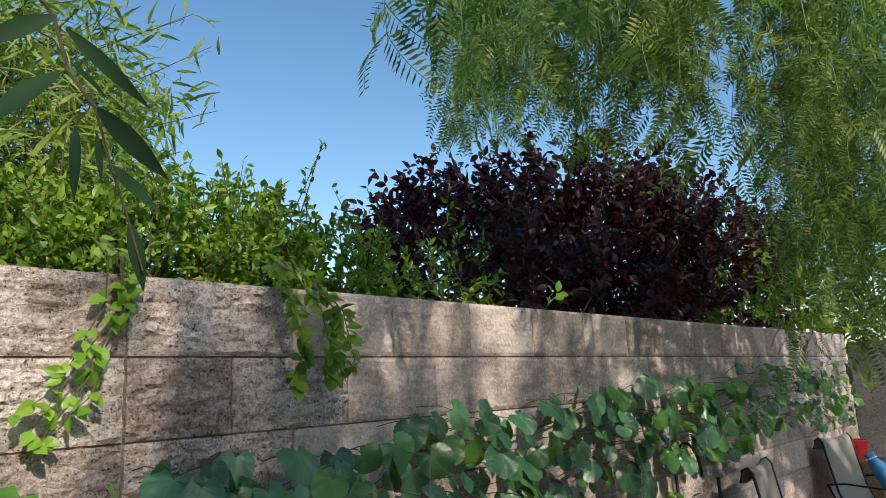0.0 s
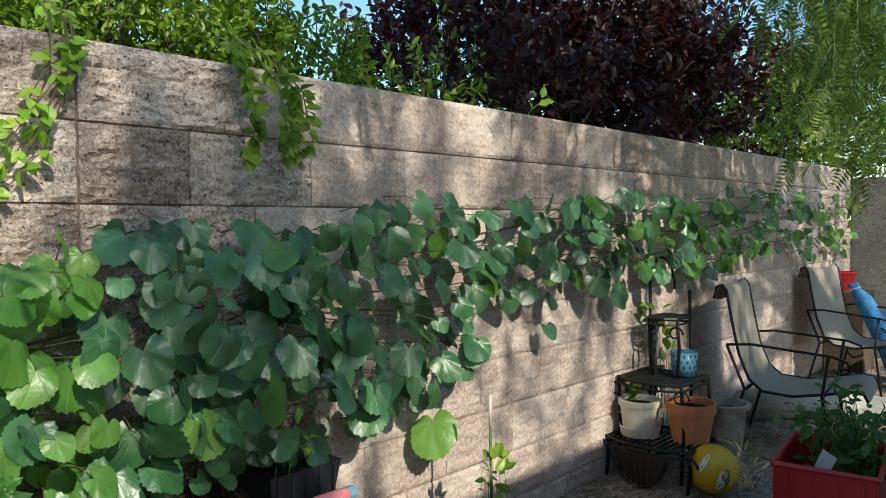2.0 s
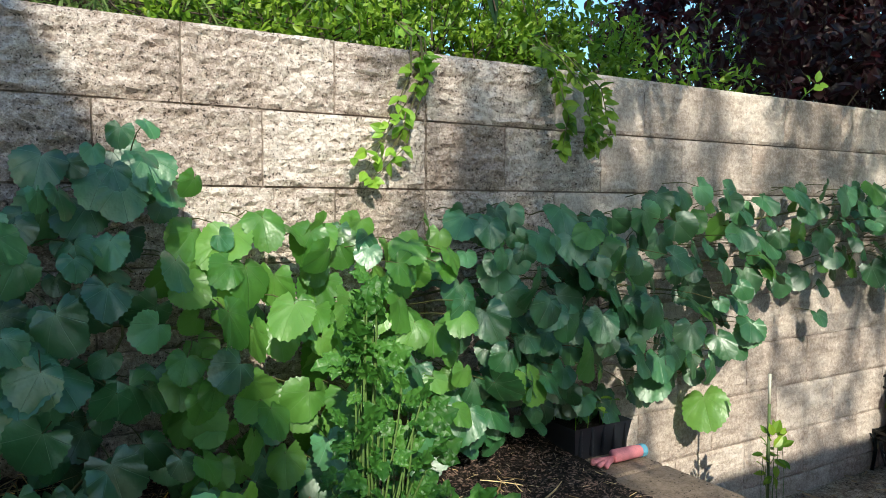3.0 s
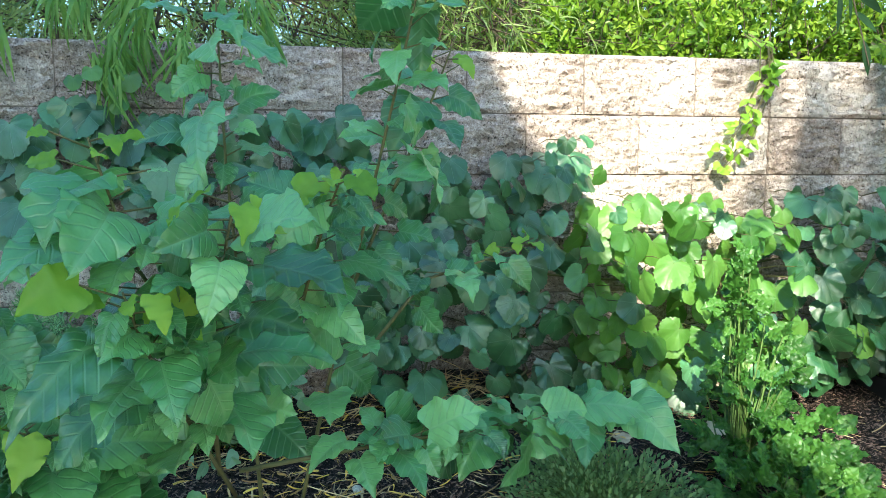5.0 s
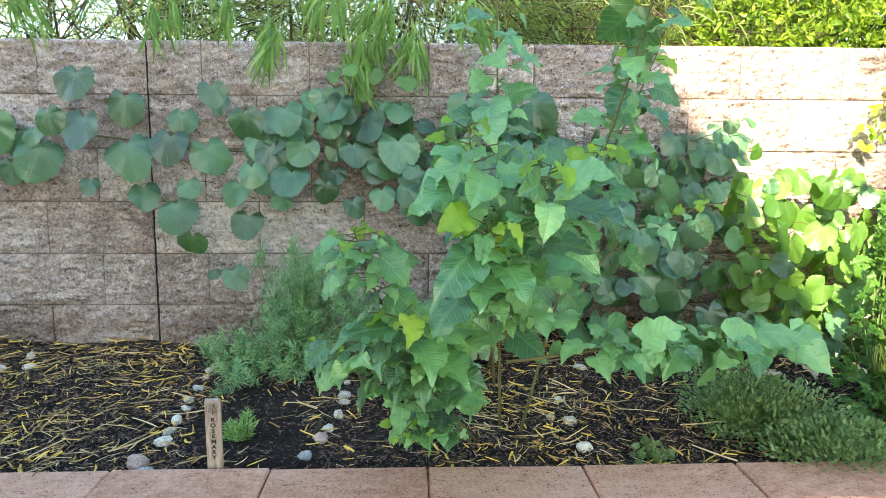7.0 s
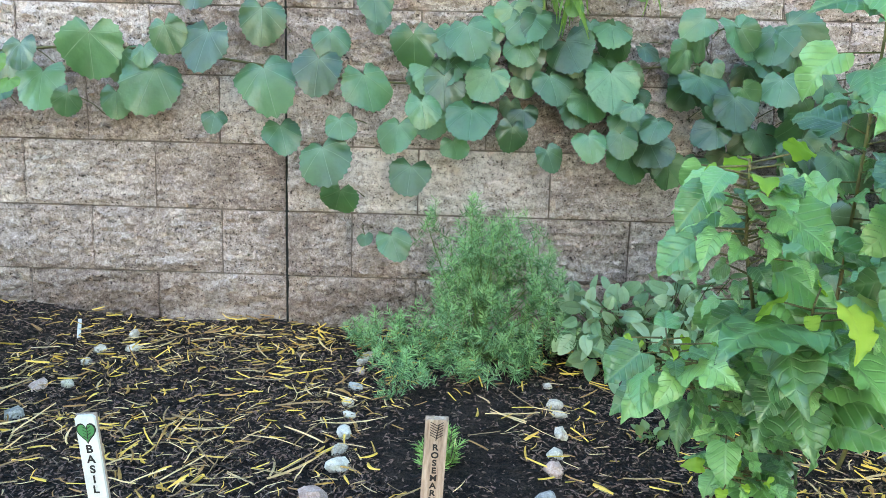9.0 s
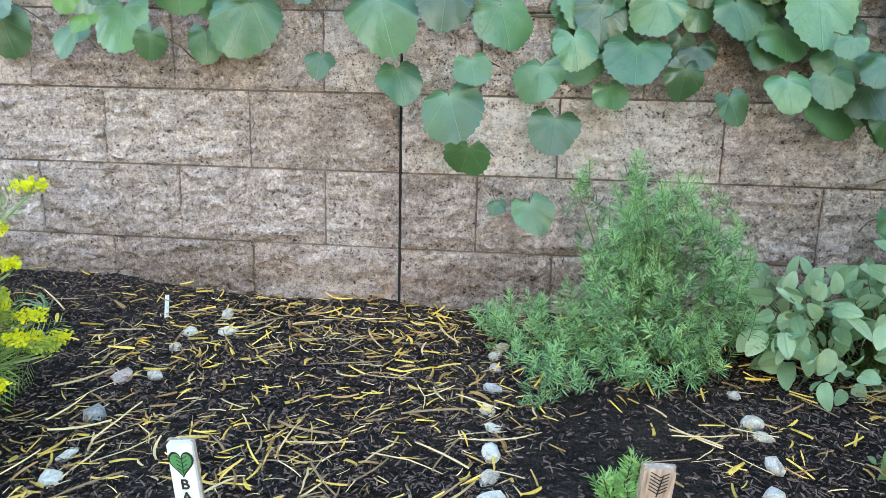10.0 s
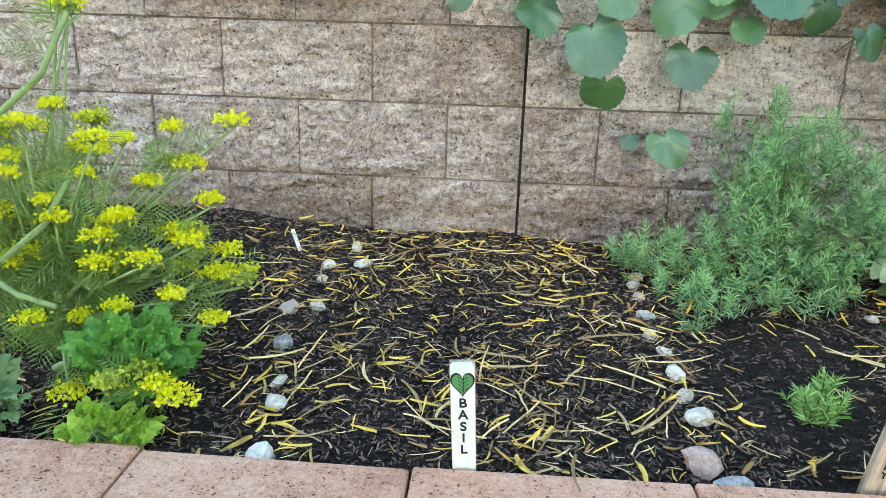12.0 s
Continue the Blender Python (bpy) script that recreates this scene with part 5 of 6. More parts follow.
def rosemary(loc, spots, mat, seed, label):
    """Bushy rosemary: upcurved shoots, each ringed with needles; spots: centre, radii, number of shoots."""
    rng = np.random.default_rng(seed)
    ob = thing("rosemary_bush", loc, label, "herb")
    stems, pos, tip, size, lighter = Geo(), [], [], [], []
    for c, r, count in spots:
        for s in range(count):
            d = rand_dirs(rng, 1)[0]
            e = np.array(c) + d * np.array(r) * rng.random() ** 0.45
            e[2] = max(0.05, e[2])
            length = rng.uniform(0.07, 0.15)
            side = np.array((e[0], e[1], 0.0)) * rng.uniform(0.2, 1.0) + rng.normal(0, 0.16, 3) * (1, 1, 0)
            side = side / (np.linalg.norm(side) + 0.05)
            a = e - side * length * rng.uniform(0.2, 0.9) - np.array((0, 0, length * rng.uniform(0.35, 0.95)))
            a[2] = max(0.0, a[2])
            m = (a + e) / 2 + side * length * 0.16 - np.array((0, 0, length * 0.12))
            pts = [Vector(a * (1 - k) ** 2 + 2 * k * (1 - k) * m + k * k * e) for k in np.linspace(0, 1, 6)]
            stems.add(*tube(pts, 0.0011, 0.0006, 4))
            if s % 7 == 0:
                stems.add(*tube(smooth_path((rng.normal(0, 0.02), rng.normal(0, 0.02), 0), tuple(a), -0.02, 0.008, 4, s), 0.003, 0.001, 5))
            per = int(length * 440)
            for q in range(per):
                k = (0.10 + 0.90 * (q + rng.random()) / per) * 4.999
                i = min(4, int(k))
                way = (pts[i + 1] - pts[i]).normalized()
                b = rng.uniform(0, 6.28)
                pos.append(tuple(pts[i].lerp(pts[i + 1], k - i)))
                up = 0.25 + 0.9 * (k / 5) ** 3
                ring = (way.orthogonal().normalized() * math.cos(b) + way.cross(way.orthogonal()).normalized() * math.sin(b))
                tip.append(tuple(ring + way * up))
                size.append(rng.uniform(0.016, 0.028) * (1.0 if k < 4.3 else 0.8))
                lighter.append(k > 3.2)
    pos, tip = np.array(pos), np.array(tip)
    m = placed(pos, tip, rand_dirs(rng, len(pos)) * 0.6 + np.array((0.4, 0, 0.8)), size)
    lighter = np.array(lighter)
    part("needles", Geo().leaves(strip_leaf(0.060, 0.12, 2), m[~lighter]), mat, ob, kind="stuff")
    part("young_needles", Geo().leaves(strip_leaf(0.060, 0.12, 2), m[lighter]), ROSEMARY_TIP, ob, kind="stuff")
    part("branching", stems, GREEN_STEM, ob, kind="stuff")


rosemary((-1.45, -1.475, soil_height(-1.45, -1.475) - 0.01), (((0.02, -0.02, 0.16), (0.15, 0.19, 0.14), 105), ((0.0, 0.0, 0.29), (0.13, 0.17, 0.12), 95), ((-0.02, 0.03, 0.38), (0.10, 0.13, 0.07), 42), ((0.04, 0.17, 0.26), (0.09, 0.07, 0.09), 26), ((0.08, 0.16, 0.12), (0.11, 0.10, 0.09), 26),
          ((-0.02, -0.15, 0.43), (0.02, 0.03, 0.05), 6), ((-0.02, -0.03, 0.45), (0.03, 0.03, 0.04), 6), ((0.0, 0.19, 0.33), (0.03, 0.02, 0.03), 4), ((0.12, 0.0, 0.06), (0.10, 0.20, 0.05), 30)), ROSEMARY_LEAF, 61, "bushy grey-green rosemary growing against the wall")
rosemary((-1.46, -1.72, soil_height(-1.46, -1.72) - 0.01), (((0.0, -0.02, 0.10), (0.10, 0.12, 0.06), 38), ((0.12, 0.06, 0.06), (0.12, 0.10, 0.05), 24)), ROSEMARY_LEAF, 62, "low rosemary shoots at the foot of the bush")
needle_bush("rosemary_sprout", (-0.90, -1.575, soil_height(-0.90, -1.575) - 0.005), 26, 0.085, 0.052, SPROUT_LEAF, 63, "young bright green rosemary seedling in bare soil", 0.022, 40)
needle_bush("herb_seedling", (-1.22, -1.70, soil_height(-1.22, -1.70) - 0.005), 12, 0.07, 0.05, ROSEMARY_LEAF, 64, "small grey-green seedling beside the stones", 0.016, 30)


def leafy_clump(name, loc, spots, leaf, size, mat, seed, label, stem_mat=GREEN_STEM, up=0.35, category="herb", stalk=0.0018, wild=0.5):
    """Stalks from one foot to many leaf spots; spots: centre, radii, number."""
    rng = np.random.default_rng(seed)
    ob = thing(name, loc, label, category)
    pos, tip, stems = [], [], Geo()
    for c, r, n in spots:
        for i in range(n):
            d = rand_dirs(rng, 1)[0] * rng.random() ** 0.4
            p = np.array(c) + d * np.array(r)
            p[2] = max(p[2], 0.015)
            pos.append(p)
            tip.append(d + np.array((0, 0, up)) + rng.normal(0, 0.3, 3))
            if i % 3 == 0:
                stems.add(*tube(smooth_path((rng.normal(0, 0.02), rng.normal(0, 0.02) + c[1] * 0.4, 0), tuple(p), -0.02, 0.006, 4, i), stalk, stalk * 0.6, 4))
    pos, tip = np.array(pos), np.array(tip)
    nrm = rand_dirs(rng, len(pos)) * wild + np.array((0.45, -0.05, 0.9))
    m = placed(pos, tip, nrm, size * rng.uniform(0.6, 1.25, len(pos)))
    part("leaves", Geo().leaves(leaf, m), mat, ob, kind="stuff")
    part("stalk", stems, stem_mat, ob, kind="stuff")


def ground_at(x, y):
    return (x, y, soil_height(x, y) - 0.01)


leafy_clump("sage_plant", ground_at(-1.45, -1.0), (((0.02, -0.14, 0.15), (0.12, 0.16, 0.10), 150), ((0.05, 0.10, 0.20), (0.13, 0.16, 0.12), 180), ((0.08, 0.0, 0.06), (0.14, 0.24, 0.05), 60)), oval_leaf(0.34, 0.35, 9, 0.12, 0.6), 0.050, SAGE_LEAF, 71,
            "grey-green sage with soft oval leaves", up=-0.1, wild=1.1)
leafy_clump("oregano_mat", ground_at(-0.90, -0.02), (((0, 0, 0.06), (0.26, 0.25, 0.10), 2600), ((0.22, 0.10, 0.05), (0.14, 0.22, 0.07), 1500), ((-0.15, -0.05, 0.08), (0.15, 0.18, 0.12), 1000)), oval_leaf(0.30, 0.1, 3), 0.0145, HERB_LEAF, 72,
            "low grey-green oregano spreading over the paver edge", up=0.8, stalk=0.001)


def trifoliate():
    """Three toothed leaflets on one stalk tip."""
    tv, tf, tuv = toothed_leaf(3, 0.25)
    vs, fs = [], []
    for k, (a, s) in enumerate(((-60, 0.75), (0, 1.0), (60, 0.75))):
        c, n = math.cos(radians(a)), math.sin(radians(a))
        o = len(tv) * k
        w = tv * s
        vs.append(np.stack([w[:, 0] * c + w[:, 1] * n, -w[:, 0] * n + w[:, 1] * c, w[:, 2]], 1))
        fs += [tuple(i + o for i in f) for f in tf]
    v = np.concatenate(vs)
    return v, fs, v[:, :2]


leafy_clump("celery_plant", ground_at(-1.05, 0.42), (((0, 0.02, 0.32), (0.12, 0.12, 0.20), 70), ((0.05, 0.05, 0.14), (0.20, 0.22, 0.10), 110), ((0, -0.02, 0.52), (0.05, 0.06, 0.14), 36)), trifoliate(), 0.044, CELERY_LEAF, 73,
            "tall bright green celery with divided leaves", stalk=0.003, up=0.6)
leafy_clump("parsley_plant", ground_at(-0.80, 0.40), (((0, 0, 0.10), (0.14, 0.22, 0.09), 150),), trifoliate(), 0.040, CELERY_LEAF, 74, "bright green parsley by the paver edge", up=0.6)
leafy_clump("parsley_plant", ground_at(-0.80, -2.73), (((0, 0, 0.11), (0.07, 0.10, 0.06), 130),), trifoliate(), 0.034, PARSLEY_LEAF, 75, "bright green parsley under the fennel", up=0.6)
leafy_clump("parsley_plant", ground_at(-0.69, -2.735), (((0, 0, 0.04), (0.04, 0.07, 0.03), 60),), trifoliate(), 0.028, YOUNG_LEAF, 76, "small light green parsley by the paver edge", up=0.6)
leafy_clump("cilantro_plant", ground_at(-0.72, -2.99), (((0, 0, 0.07), (0.07, 0.10, 0.07), 90),), trifoliate(), 0.030, HERB_LEAF, 77, "grey-green lobed herb around a plant stake", up=0.6)
leafy_clump("bed_weed", ground_at(-0.74, -0.42), (((0, 0, 0.03), (0.06, 0.06, 0.03), 60),), trifoliate(), 0.018, HERB_LEAF, 78, "small feathery weed in the mulch", up=0.6)
leafy_clump("bed_weed", ground_at(-1.02, -1.10), (((0, 0, 0.02), (0.05, 0.05, 0.02), 14),), oval_leaf(0.4, 0.1), 0.03, HERB_LEAF, 79, "small low weed in dark soil", up=0.6)


def fennel():
    """Flowering fennel: branching stalks, thread foliage, flat yellow umbels."""
    rng = np.random.default_rng(81)
    ob = thing("fennel_plant", ground_at(-1.02, -3.02), "tall fennel with flat yellow flower heads", "herb")
    stalks, threads, florets, unripe = Geo(), [], [], []
    heads = [(0.02, 0.03, 0.42), (0.03, 0.20, 0.40), (0.05, 0.09, 0.46), (0.06, 0.14, 0.34), (0.10, 0.34, 0.24), (0.02, 0.40, 0.44), (0.04, 0.36, 0.30), (0.12, 0.04, 0.35), (0.05, -0.05, 0.40), (0.15, 0.28, 0.22),
             (0.16, 0.40, 0.12), (0.12, 0.18, 0.20), (0.0, 0.28, 0.42), (0.12, -0.02, 0.28), (0.25, 0.26, 0.05), (0.28, 0.20, 0.03), (0.20, 0.10, 0.12), (-0.02, 0.12, 0.43), (0.1, 0.1, 0.27), (0.16, 0.33, 0.16), (0.05, 0.25, 0.33), (0.08, 0.02, 0.20), (0.03, 0.15, 0.38), (0.1, 0.22, 0.28), (0.02, 0.32, 0.36), (0.14, 0.15, 0.10), (0.18, 0.24, 0.14), (0.06, -0.06, 0.33)]
    for i in range(40):
        heads.append((rng.uniform(-0.04, 0.14), rng.uniform(-0.12, 0.30), rng.uniform(0.14, 0.44)))
    for i in range(10):
        heads.append((0.02 + rng.normal(0, 0.04), 0.34 + rng.normal(0, 0.05), 0.19 + rng.normal(0, 0.045)))
    for i in range(5):
        heads.append((0.27 + rng.normal(0, 0.03), 0.27 + rng.normal(0, 0.06), 0.05 + rng.uniform(0, 0.05)))
    for i in range(3):
        heads.append((0.07 + rng.normal(0, 0.03), 0.13 + rng.normal(0, 0.04), 0.64 + rng.uniform(-0.02, 0.05)))
        threads += [(0.07 + rng.normal(0, 0.02), 0.06 + rng.normal(0, 0.04), 0.60 + rng.normal(0, 0.03)) for _ in range(3)]
    for i, h in enumerate(heads):
        h, big = Vector(h), rng.uniform(0.014, 0.034)
        fork = Vector((h.x * 0.4, h.y * 0.55 + rng.uniform(-0.03, 0.03), max(0.05, h.z * 0.62)))
        stalks.add(*tube([(rng.normal(0, 0.02), rng.normal(0, 0.03), 0), fork, h], 0.005, 0.0022, 6))
        for r in range(13):
            a, rad = 2.4 * r, big * math.sqrt((r + 0.5) / 13)
            tip = h + Vector((rad * math.cos(a), rad * math.sin(a), 0.020 - 9 * rad * rad))
            stalks.add(*tube([h, tip], 0.0008, 0.0006, 3))
            for _ in range(11):
                (unripe if i % 5 in (1, 3) and i > 27 else florets).append(tuple(tip + Vector(tuple(rng.normal(0, 0.0042, 3)))))
        for _ in range(10):
            k = rng.random()
            threads.append(tuple(Vector((0, 0, 0)).lerp(fork, k * 2) if k < 0.5 else fork.lerp(h, k * 2 - 1)))
    for path in (((0.05, -0.25, 0.02), (0.10, -0.10, 0.16), (0.12, 0.0, 0.20), (0.10, 0.08, 0.27), (0.06, 0.12, 0.36)), ((0.1, -0.3, 0.18), (0.12, -0.06, 0.20), (0.14, 0.04, 0.15), (0.16, 0.12, 0.14)), ((0.05, -0.10, 0.36), (0.07, 0.01, 0.46), (0.07, 0.09, 0.525), (0.07, 0.15, 0.63)), ((0.16, 0.10, 0.02), (0.10, 0.25, 0.09), (0.05, 0.34, 0.17))):
        stalks.add(*tube(path, 0.0075, 0.005, 8))
    part("stalk", stalks, FENNEL_STALK, ob, kind="stuff", smooth=True)
    t = np.array(threads)
    part("thread_foliage", Geo().leaves(frond_leaf(8, 0.42, 0.012, 0.8, 0.2), placed(t, rand_dirs(rng, len(t)) + np.array((0.2, 0, 0.3)), rand_dirs(rng, len(t)), rng.uniform(0.05, 0.10, len(t)))), FENNEL_FOLIAGE, ob, kind="stuff")
    for name, spots, mat in (("bloom", florets, FLOWER), ("green_bloom", unripe, FLOWER_GREEN)):
        f = np.array(spots)
        part(name, Geo().leaves(oval_leaf(0.5, 0.0, 2, 0.4), placed(f, rand_dirs(rng, len(f)), rand_dirs(rng, len(f)) + np.array((0.3, 0, 1)), 0.0075)), mat, ob, kind="stuff")


fennel()


def mulberry():
    """Young mulberry: a few stems with large toothed leaves, some lobed."""
    rng = np.random.default_rng(91)
    ob = thing("mulberry_sapling", ground_at(-0.86, -0.84), "young mulberry sapling with large toothed green leaves", "sapling")
    base = np.array(ob.location)
    shoots = (((-0.88, -0.76, 0.36), (-0.82, -0.64, 0.90), (-0.66, -0.54, 1.36), (-0.58, -0.47, 1.70)),
              ((-0.90, -0.82, 0.36), (-0.80, -0.84, 0.80), (-0.72, -0.86, 1.20), (-0.70, -0.87, 1.60)),
              ((-0.80, -0.90, 0.36), (-0.58, -1.06, 0.62), (-0.44, -1.17, 0.88), (-0.38, -1.20, 1.00)),
              ((-0.80, -0.92, 0.36), (-0.66, -1.08, 0.52), (-0.56, -1.19, 0.65), (-0.52, -1.25, 0.73)),
              ((-0.62, -0.84, 0.64), (-0.64, -0.55, 0.67), (-0.76, -0.25, 0.65), (-1.05, 0.15, 0.61)),
              ((-0.85, -0.80, 0.60), (-0.55, -0.88, 0.85), (-0.36, -0.94, 1.05), (-0.28, -0.97, 1.22)),
              ((-0.82, -0.86, 0.50), (-0.56, -1.02, 0.60), (-0.44, -1.08, 0.72), (-0.38, -1.10, 0.82)),
              ((-0.88, -0.62, 0.75), (-0.90, -0.46, 0.94), (-0.94, -0.30, 0.98), (-1.00, -0.18, 1.02)),
              ((-0.80, -0.92, 0.36), (-0.70, -1.02, 0.44), (-0.64, -1.06, 0.46), (-0.60, -1.10, 0.47)),
              ((-0.85, -0.78, 0.70), (-0.66, -0.72, 0.95), (-0.54, -0.68, 1.10), (-0.48, -0.65, 1.18)),
              ((-0.72, -0.86, 0.55), (-0.46, -0.90, 0.80), (-0.30, -0.92, 0.95), (-0.25, -0.93, 1.03)),
              ((-0.66, -0.88, 0.62), (-0.44, -0.86, 0.88), (-0.32, -0.82, 1.05), (-0.30, -0.80, 1.14)),
              ((-0.84, -0.66, 0.85), (-0.88, -0.55, 1.10), (-0.88, -0.46, 1.30), (-0.86, -0.40, 1.46)))
    kinds = [toothed_leaf(1, 0.0), toothed_leaf(2, 0.1), toothed_leaf(6, 0.0), toothed_leaf(4, 0.5), toothed_leaf(9, 0.0), toothed_leaf(12, 0.15), toothed_leaf(15, 0.0), toothed_leaf(17, 0.8)]
    meshes = []
    for t in kinds:
        me = Geo().add(*t).mesh("leaf", True)
        me.materials.append(MULBERRY_LEAF)
        meshes.append(me)
    stems, young, rest = Geo(), [], Geo()
    counts = (44, 56, 80, 62, 50, 44, 52, 16, 38, 30, 34, 30, 22)
    for s, (path, n) in enumerate(zip(shoots, counts)):
        pts = [Vector(p) - Vector(base) for p in path]
        fine = []
        for i in range(len(pts) - 1):
            for k in (0, 0.33, 0.66):
                fine.append(pts[i].lerp(pts[i + 1], k))
        fine.append(pts[-1])
        stems.add(*tube(fine, 0.0048, 0.0016, 6))
        for i in range(n):
            k = (0.22 + 0.78 * (i + 0.5) / n) * (len(fine) - 1.001)
            j = int(k)
            p = fine[j].lerp(fine[j + 1], k - j)
            a = 2.4 * i + s
            out = Vector((0.35 + math.cos(a), math.sin(a), rng.uniform(-0.1, 0.5)))
            stalk = p + out.normalized() * rng.uniform(0.03, 0.07)
            stems.add(*tube([p, stalk], 0.0016, 0.0012, 4))
            size = (0.036 + 0.088 * rng.random() ** 1.6) * (0.55 if i > n - 7 else 1.0) * (1.12 if s in (4, 10, 11, 12) else 0.72 if s in (2, 8) else 0.6 if s == 3 else 1.0)
            tip = out + Vector((0.2, 0, -rng.uniform(-0.3, 1.15)))
            nrm = Vector((0.55 + 0.55 * rng.normal(), 0.6 * rng.normal(), 1.15 + 0.4 * rng.normal()))
            m = placed(tuple(stalk), tuple(tip), tuple(nrm), size, size * rng.uniform(0.95, 1.25))[0]
            if i > n - 6:
                young.append(m)
                continue
            which = int(rng.integers(8))
            if s in (0, 1, 7, 9, 12) or i % 4 == 3:
                rest.leaves(kinds[which], m[None])
                continue
            leaf = new("leaf", meshes[which])
            leaf.parent = ob
            leaf.matrix_basis = Matrix([list(r) for r in m] + [[0, 0, 0, 1]])
    part("rear_leaves", rest, MULBERRY_LEAF, ob, kind="stuff", smooth=True)
    part("stem", stems, VINE_STEM, ob, "green-brown mulberry stems", smooth=True)
    lighter = [me.copy() for me in meshes]
    for me in lighter:
        me.materials.clear()
        me.materials.append(YOUNG_LEAF)
    for i, m in enumerate(young):
        leaf = new("young_leaf", lighter[i % 8])
        leaf.parent = ob
        leaf.matrix_basis = Matrix([list(r) for r in m] + [[0, 0, 0, 1]])


mulberry()

# straw heap below the vine
rng_heap = np.random.default_rng(95)
hx, hy = rng_heap.normal(-1.52, 0.09, 260), rng_heap.normal(-0.28, 0.14, 260)
hx = np.clip(hx, WALL_X + 0.03, -1.2)
ha = rng_heap.uniform(0, 6.28, 260)
hz = np.array([soil_height(a, b) for a, b in zip(hx, hy)]) + 0.01 + 0.05 * np.exp(-((hx + 1.52) / 0.09) ** 2 - ((hy + 0.28) / 0.13) ** 2) * rng_heap.random(260)
solid("straw_heap", Geo().leaves(strip_leaf(0.025, 0.1, 2), placed(np.stack([hx, hy, hz], 1), np.stack([np.cos(ha), np.sin(ha), rng_heap.normal(0, 0.25, 260)], 1), (0.2, 0, 1), rng_heap.uniform(0.05, 0.16, 260))), STRAW,
      "small heap of pale straw at the foot of the wall", "straw", kind="stuff")


def grass_tuft(x, y, n, length, seed, label):
    rng = np.random.default_rng(seed)
    ob = thing("grass_tuft", ground_at(x, y), label, "grass")
    for i in range(n):
        a, l = rng.uniform(0, 6.28), length * rng.uniform(0.6, 1.1)
        d = np.array((math.cos(a), math.sin(a), 0))
        pts = [tuple(d * l * k * 0.9 + np.array((0, 0, l * (1.3 * k - 1.15 * k * k)))) for k in (0.02, 0.25, 0.5, 0.75, 1.0)]
        part("blade", Geo().add(*tube(pts, 0.0028, 0.0010, 5)), SAGE_LEAF, ob, smooth=True)


grass_tuft(-1.45, -2.93, 9, 0.11, 131, "thin arching grey-green grass tuft on the mulch")
marker = thing("plant_label_stick", ground_at(-1.54, -2.66), "thin white plastic label stick lying in the mulch", "label")
part("stick", box_bm(-0.055, 0.055, -0.005, 0.005, 0.018, 0.021), BALL_WHITE, marker).rotation_euler = (0.1, 0.25, radians(25))


def tan_leaf(x, y, size, turn, seed):
    g = Geo()
    tv, tf, tuv = toothed_leaf(seed, 0.2)
    m = placed((0, 0, 0.02), (math.cos(turn), math.sin(turn), 0.3), (0.5, 0.1, 0.8), size)
    solid("fallen_leaf", g.leaves((tv, tf, tuv), m), DRY_TAN, "curled pale tan dead leaf on the mulch", "leaf", "dead vine leaves", loc=ground_at(x, y))


for i, (x, y, size) in enumerate(((-1.38, 0.36, 0.09), (-1.33, 0.50, 0.075), (-1.42, 0.62, 0.07), (-1.30, 0.22, 0.06))):
    tan_leaf(x, y, size, 1.3 * i, i + 5)


# ---- the far end of the bed ----
def seed_tray():
    ob = thing("seed_tray", (-1.53, 1.36, CAP_Z + 0.012), "black plastic seedling tray with sprouts on the bed end", "tray")
    bm = box_bm(-0.11, 0.11, -0.115, 0.115, 0, 0.10)
    for v in bm.verts:
        if v.co.z < 0.01:
            v.co.x *= 0.86
            v.co.y *= 0.86
    top = max(bm.faces, key=lambda f: f.calc_center_median().z)
    r = bmesh.ops.inset_individual(bm, faces=[top], thickness=0.010)
    bmesh.ops.translate(bm, verts=top.verts, vec=(0, 0, -0.03))
    part("tray", bm, BLACK_TRAY, ob)
    for i in range(5):
        part("rib", box_bm(0.098, 0.112, -0.09 + 0.045 * i - 0.004, -0.09 + 0.045 * i + 0.004, 0.01, 0.095, 0.002, 1), BLACK_TRAY, ob)
    part("potting_soil", box_bm(-0.098, 0.098, -0.103, 0.103, 0.055, 0.078, 0.004, 1), SOIL, ob)
    rng = np.random.default_rng(3)
    g, pos, tip = Geo(), [], []
    for i in range(12):
        x, y, h = rng.uniform(-0.08, 0.08), rng.uniform(-0.09, 0.09), rng.uniform(0.05, 0.12)
        e = (x + rng.normal(0, 0.02), y + rng.normal(0, 0.02), 0.075 + h)
        g.add(*tube([(x, y, 0.075), e], 0.0012, 0.0009, 4))
        for s in (-1, 1):
            pos.append(e)
            tip.append((s * 0.7, rng.normal(0, 0.6), 0.2))
    part("seedlings", g.leaves(oval_leaf(0.3, 0.1), placed(pos, tip, (0.3, 0, 1), 0.04)), YOUNG_LEAF, ob, kind="stuff")


seed_tray()


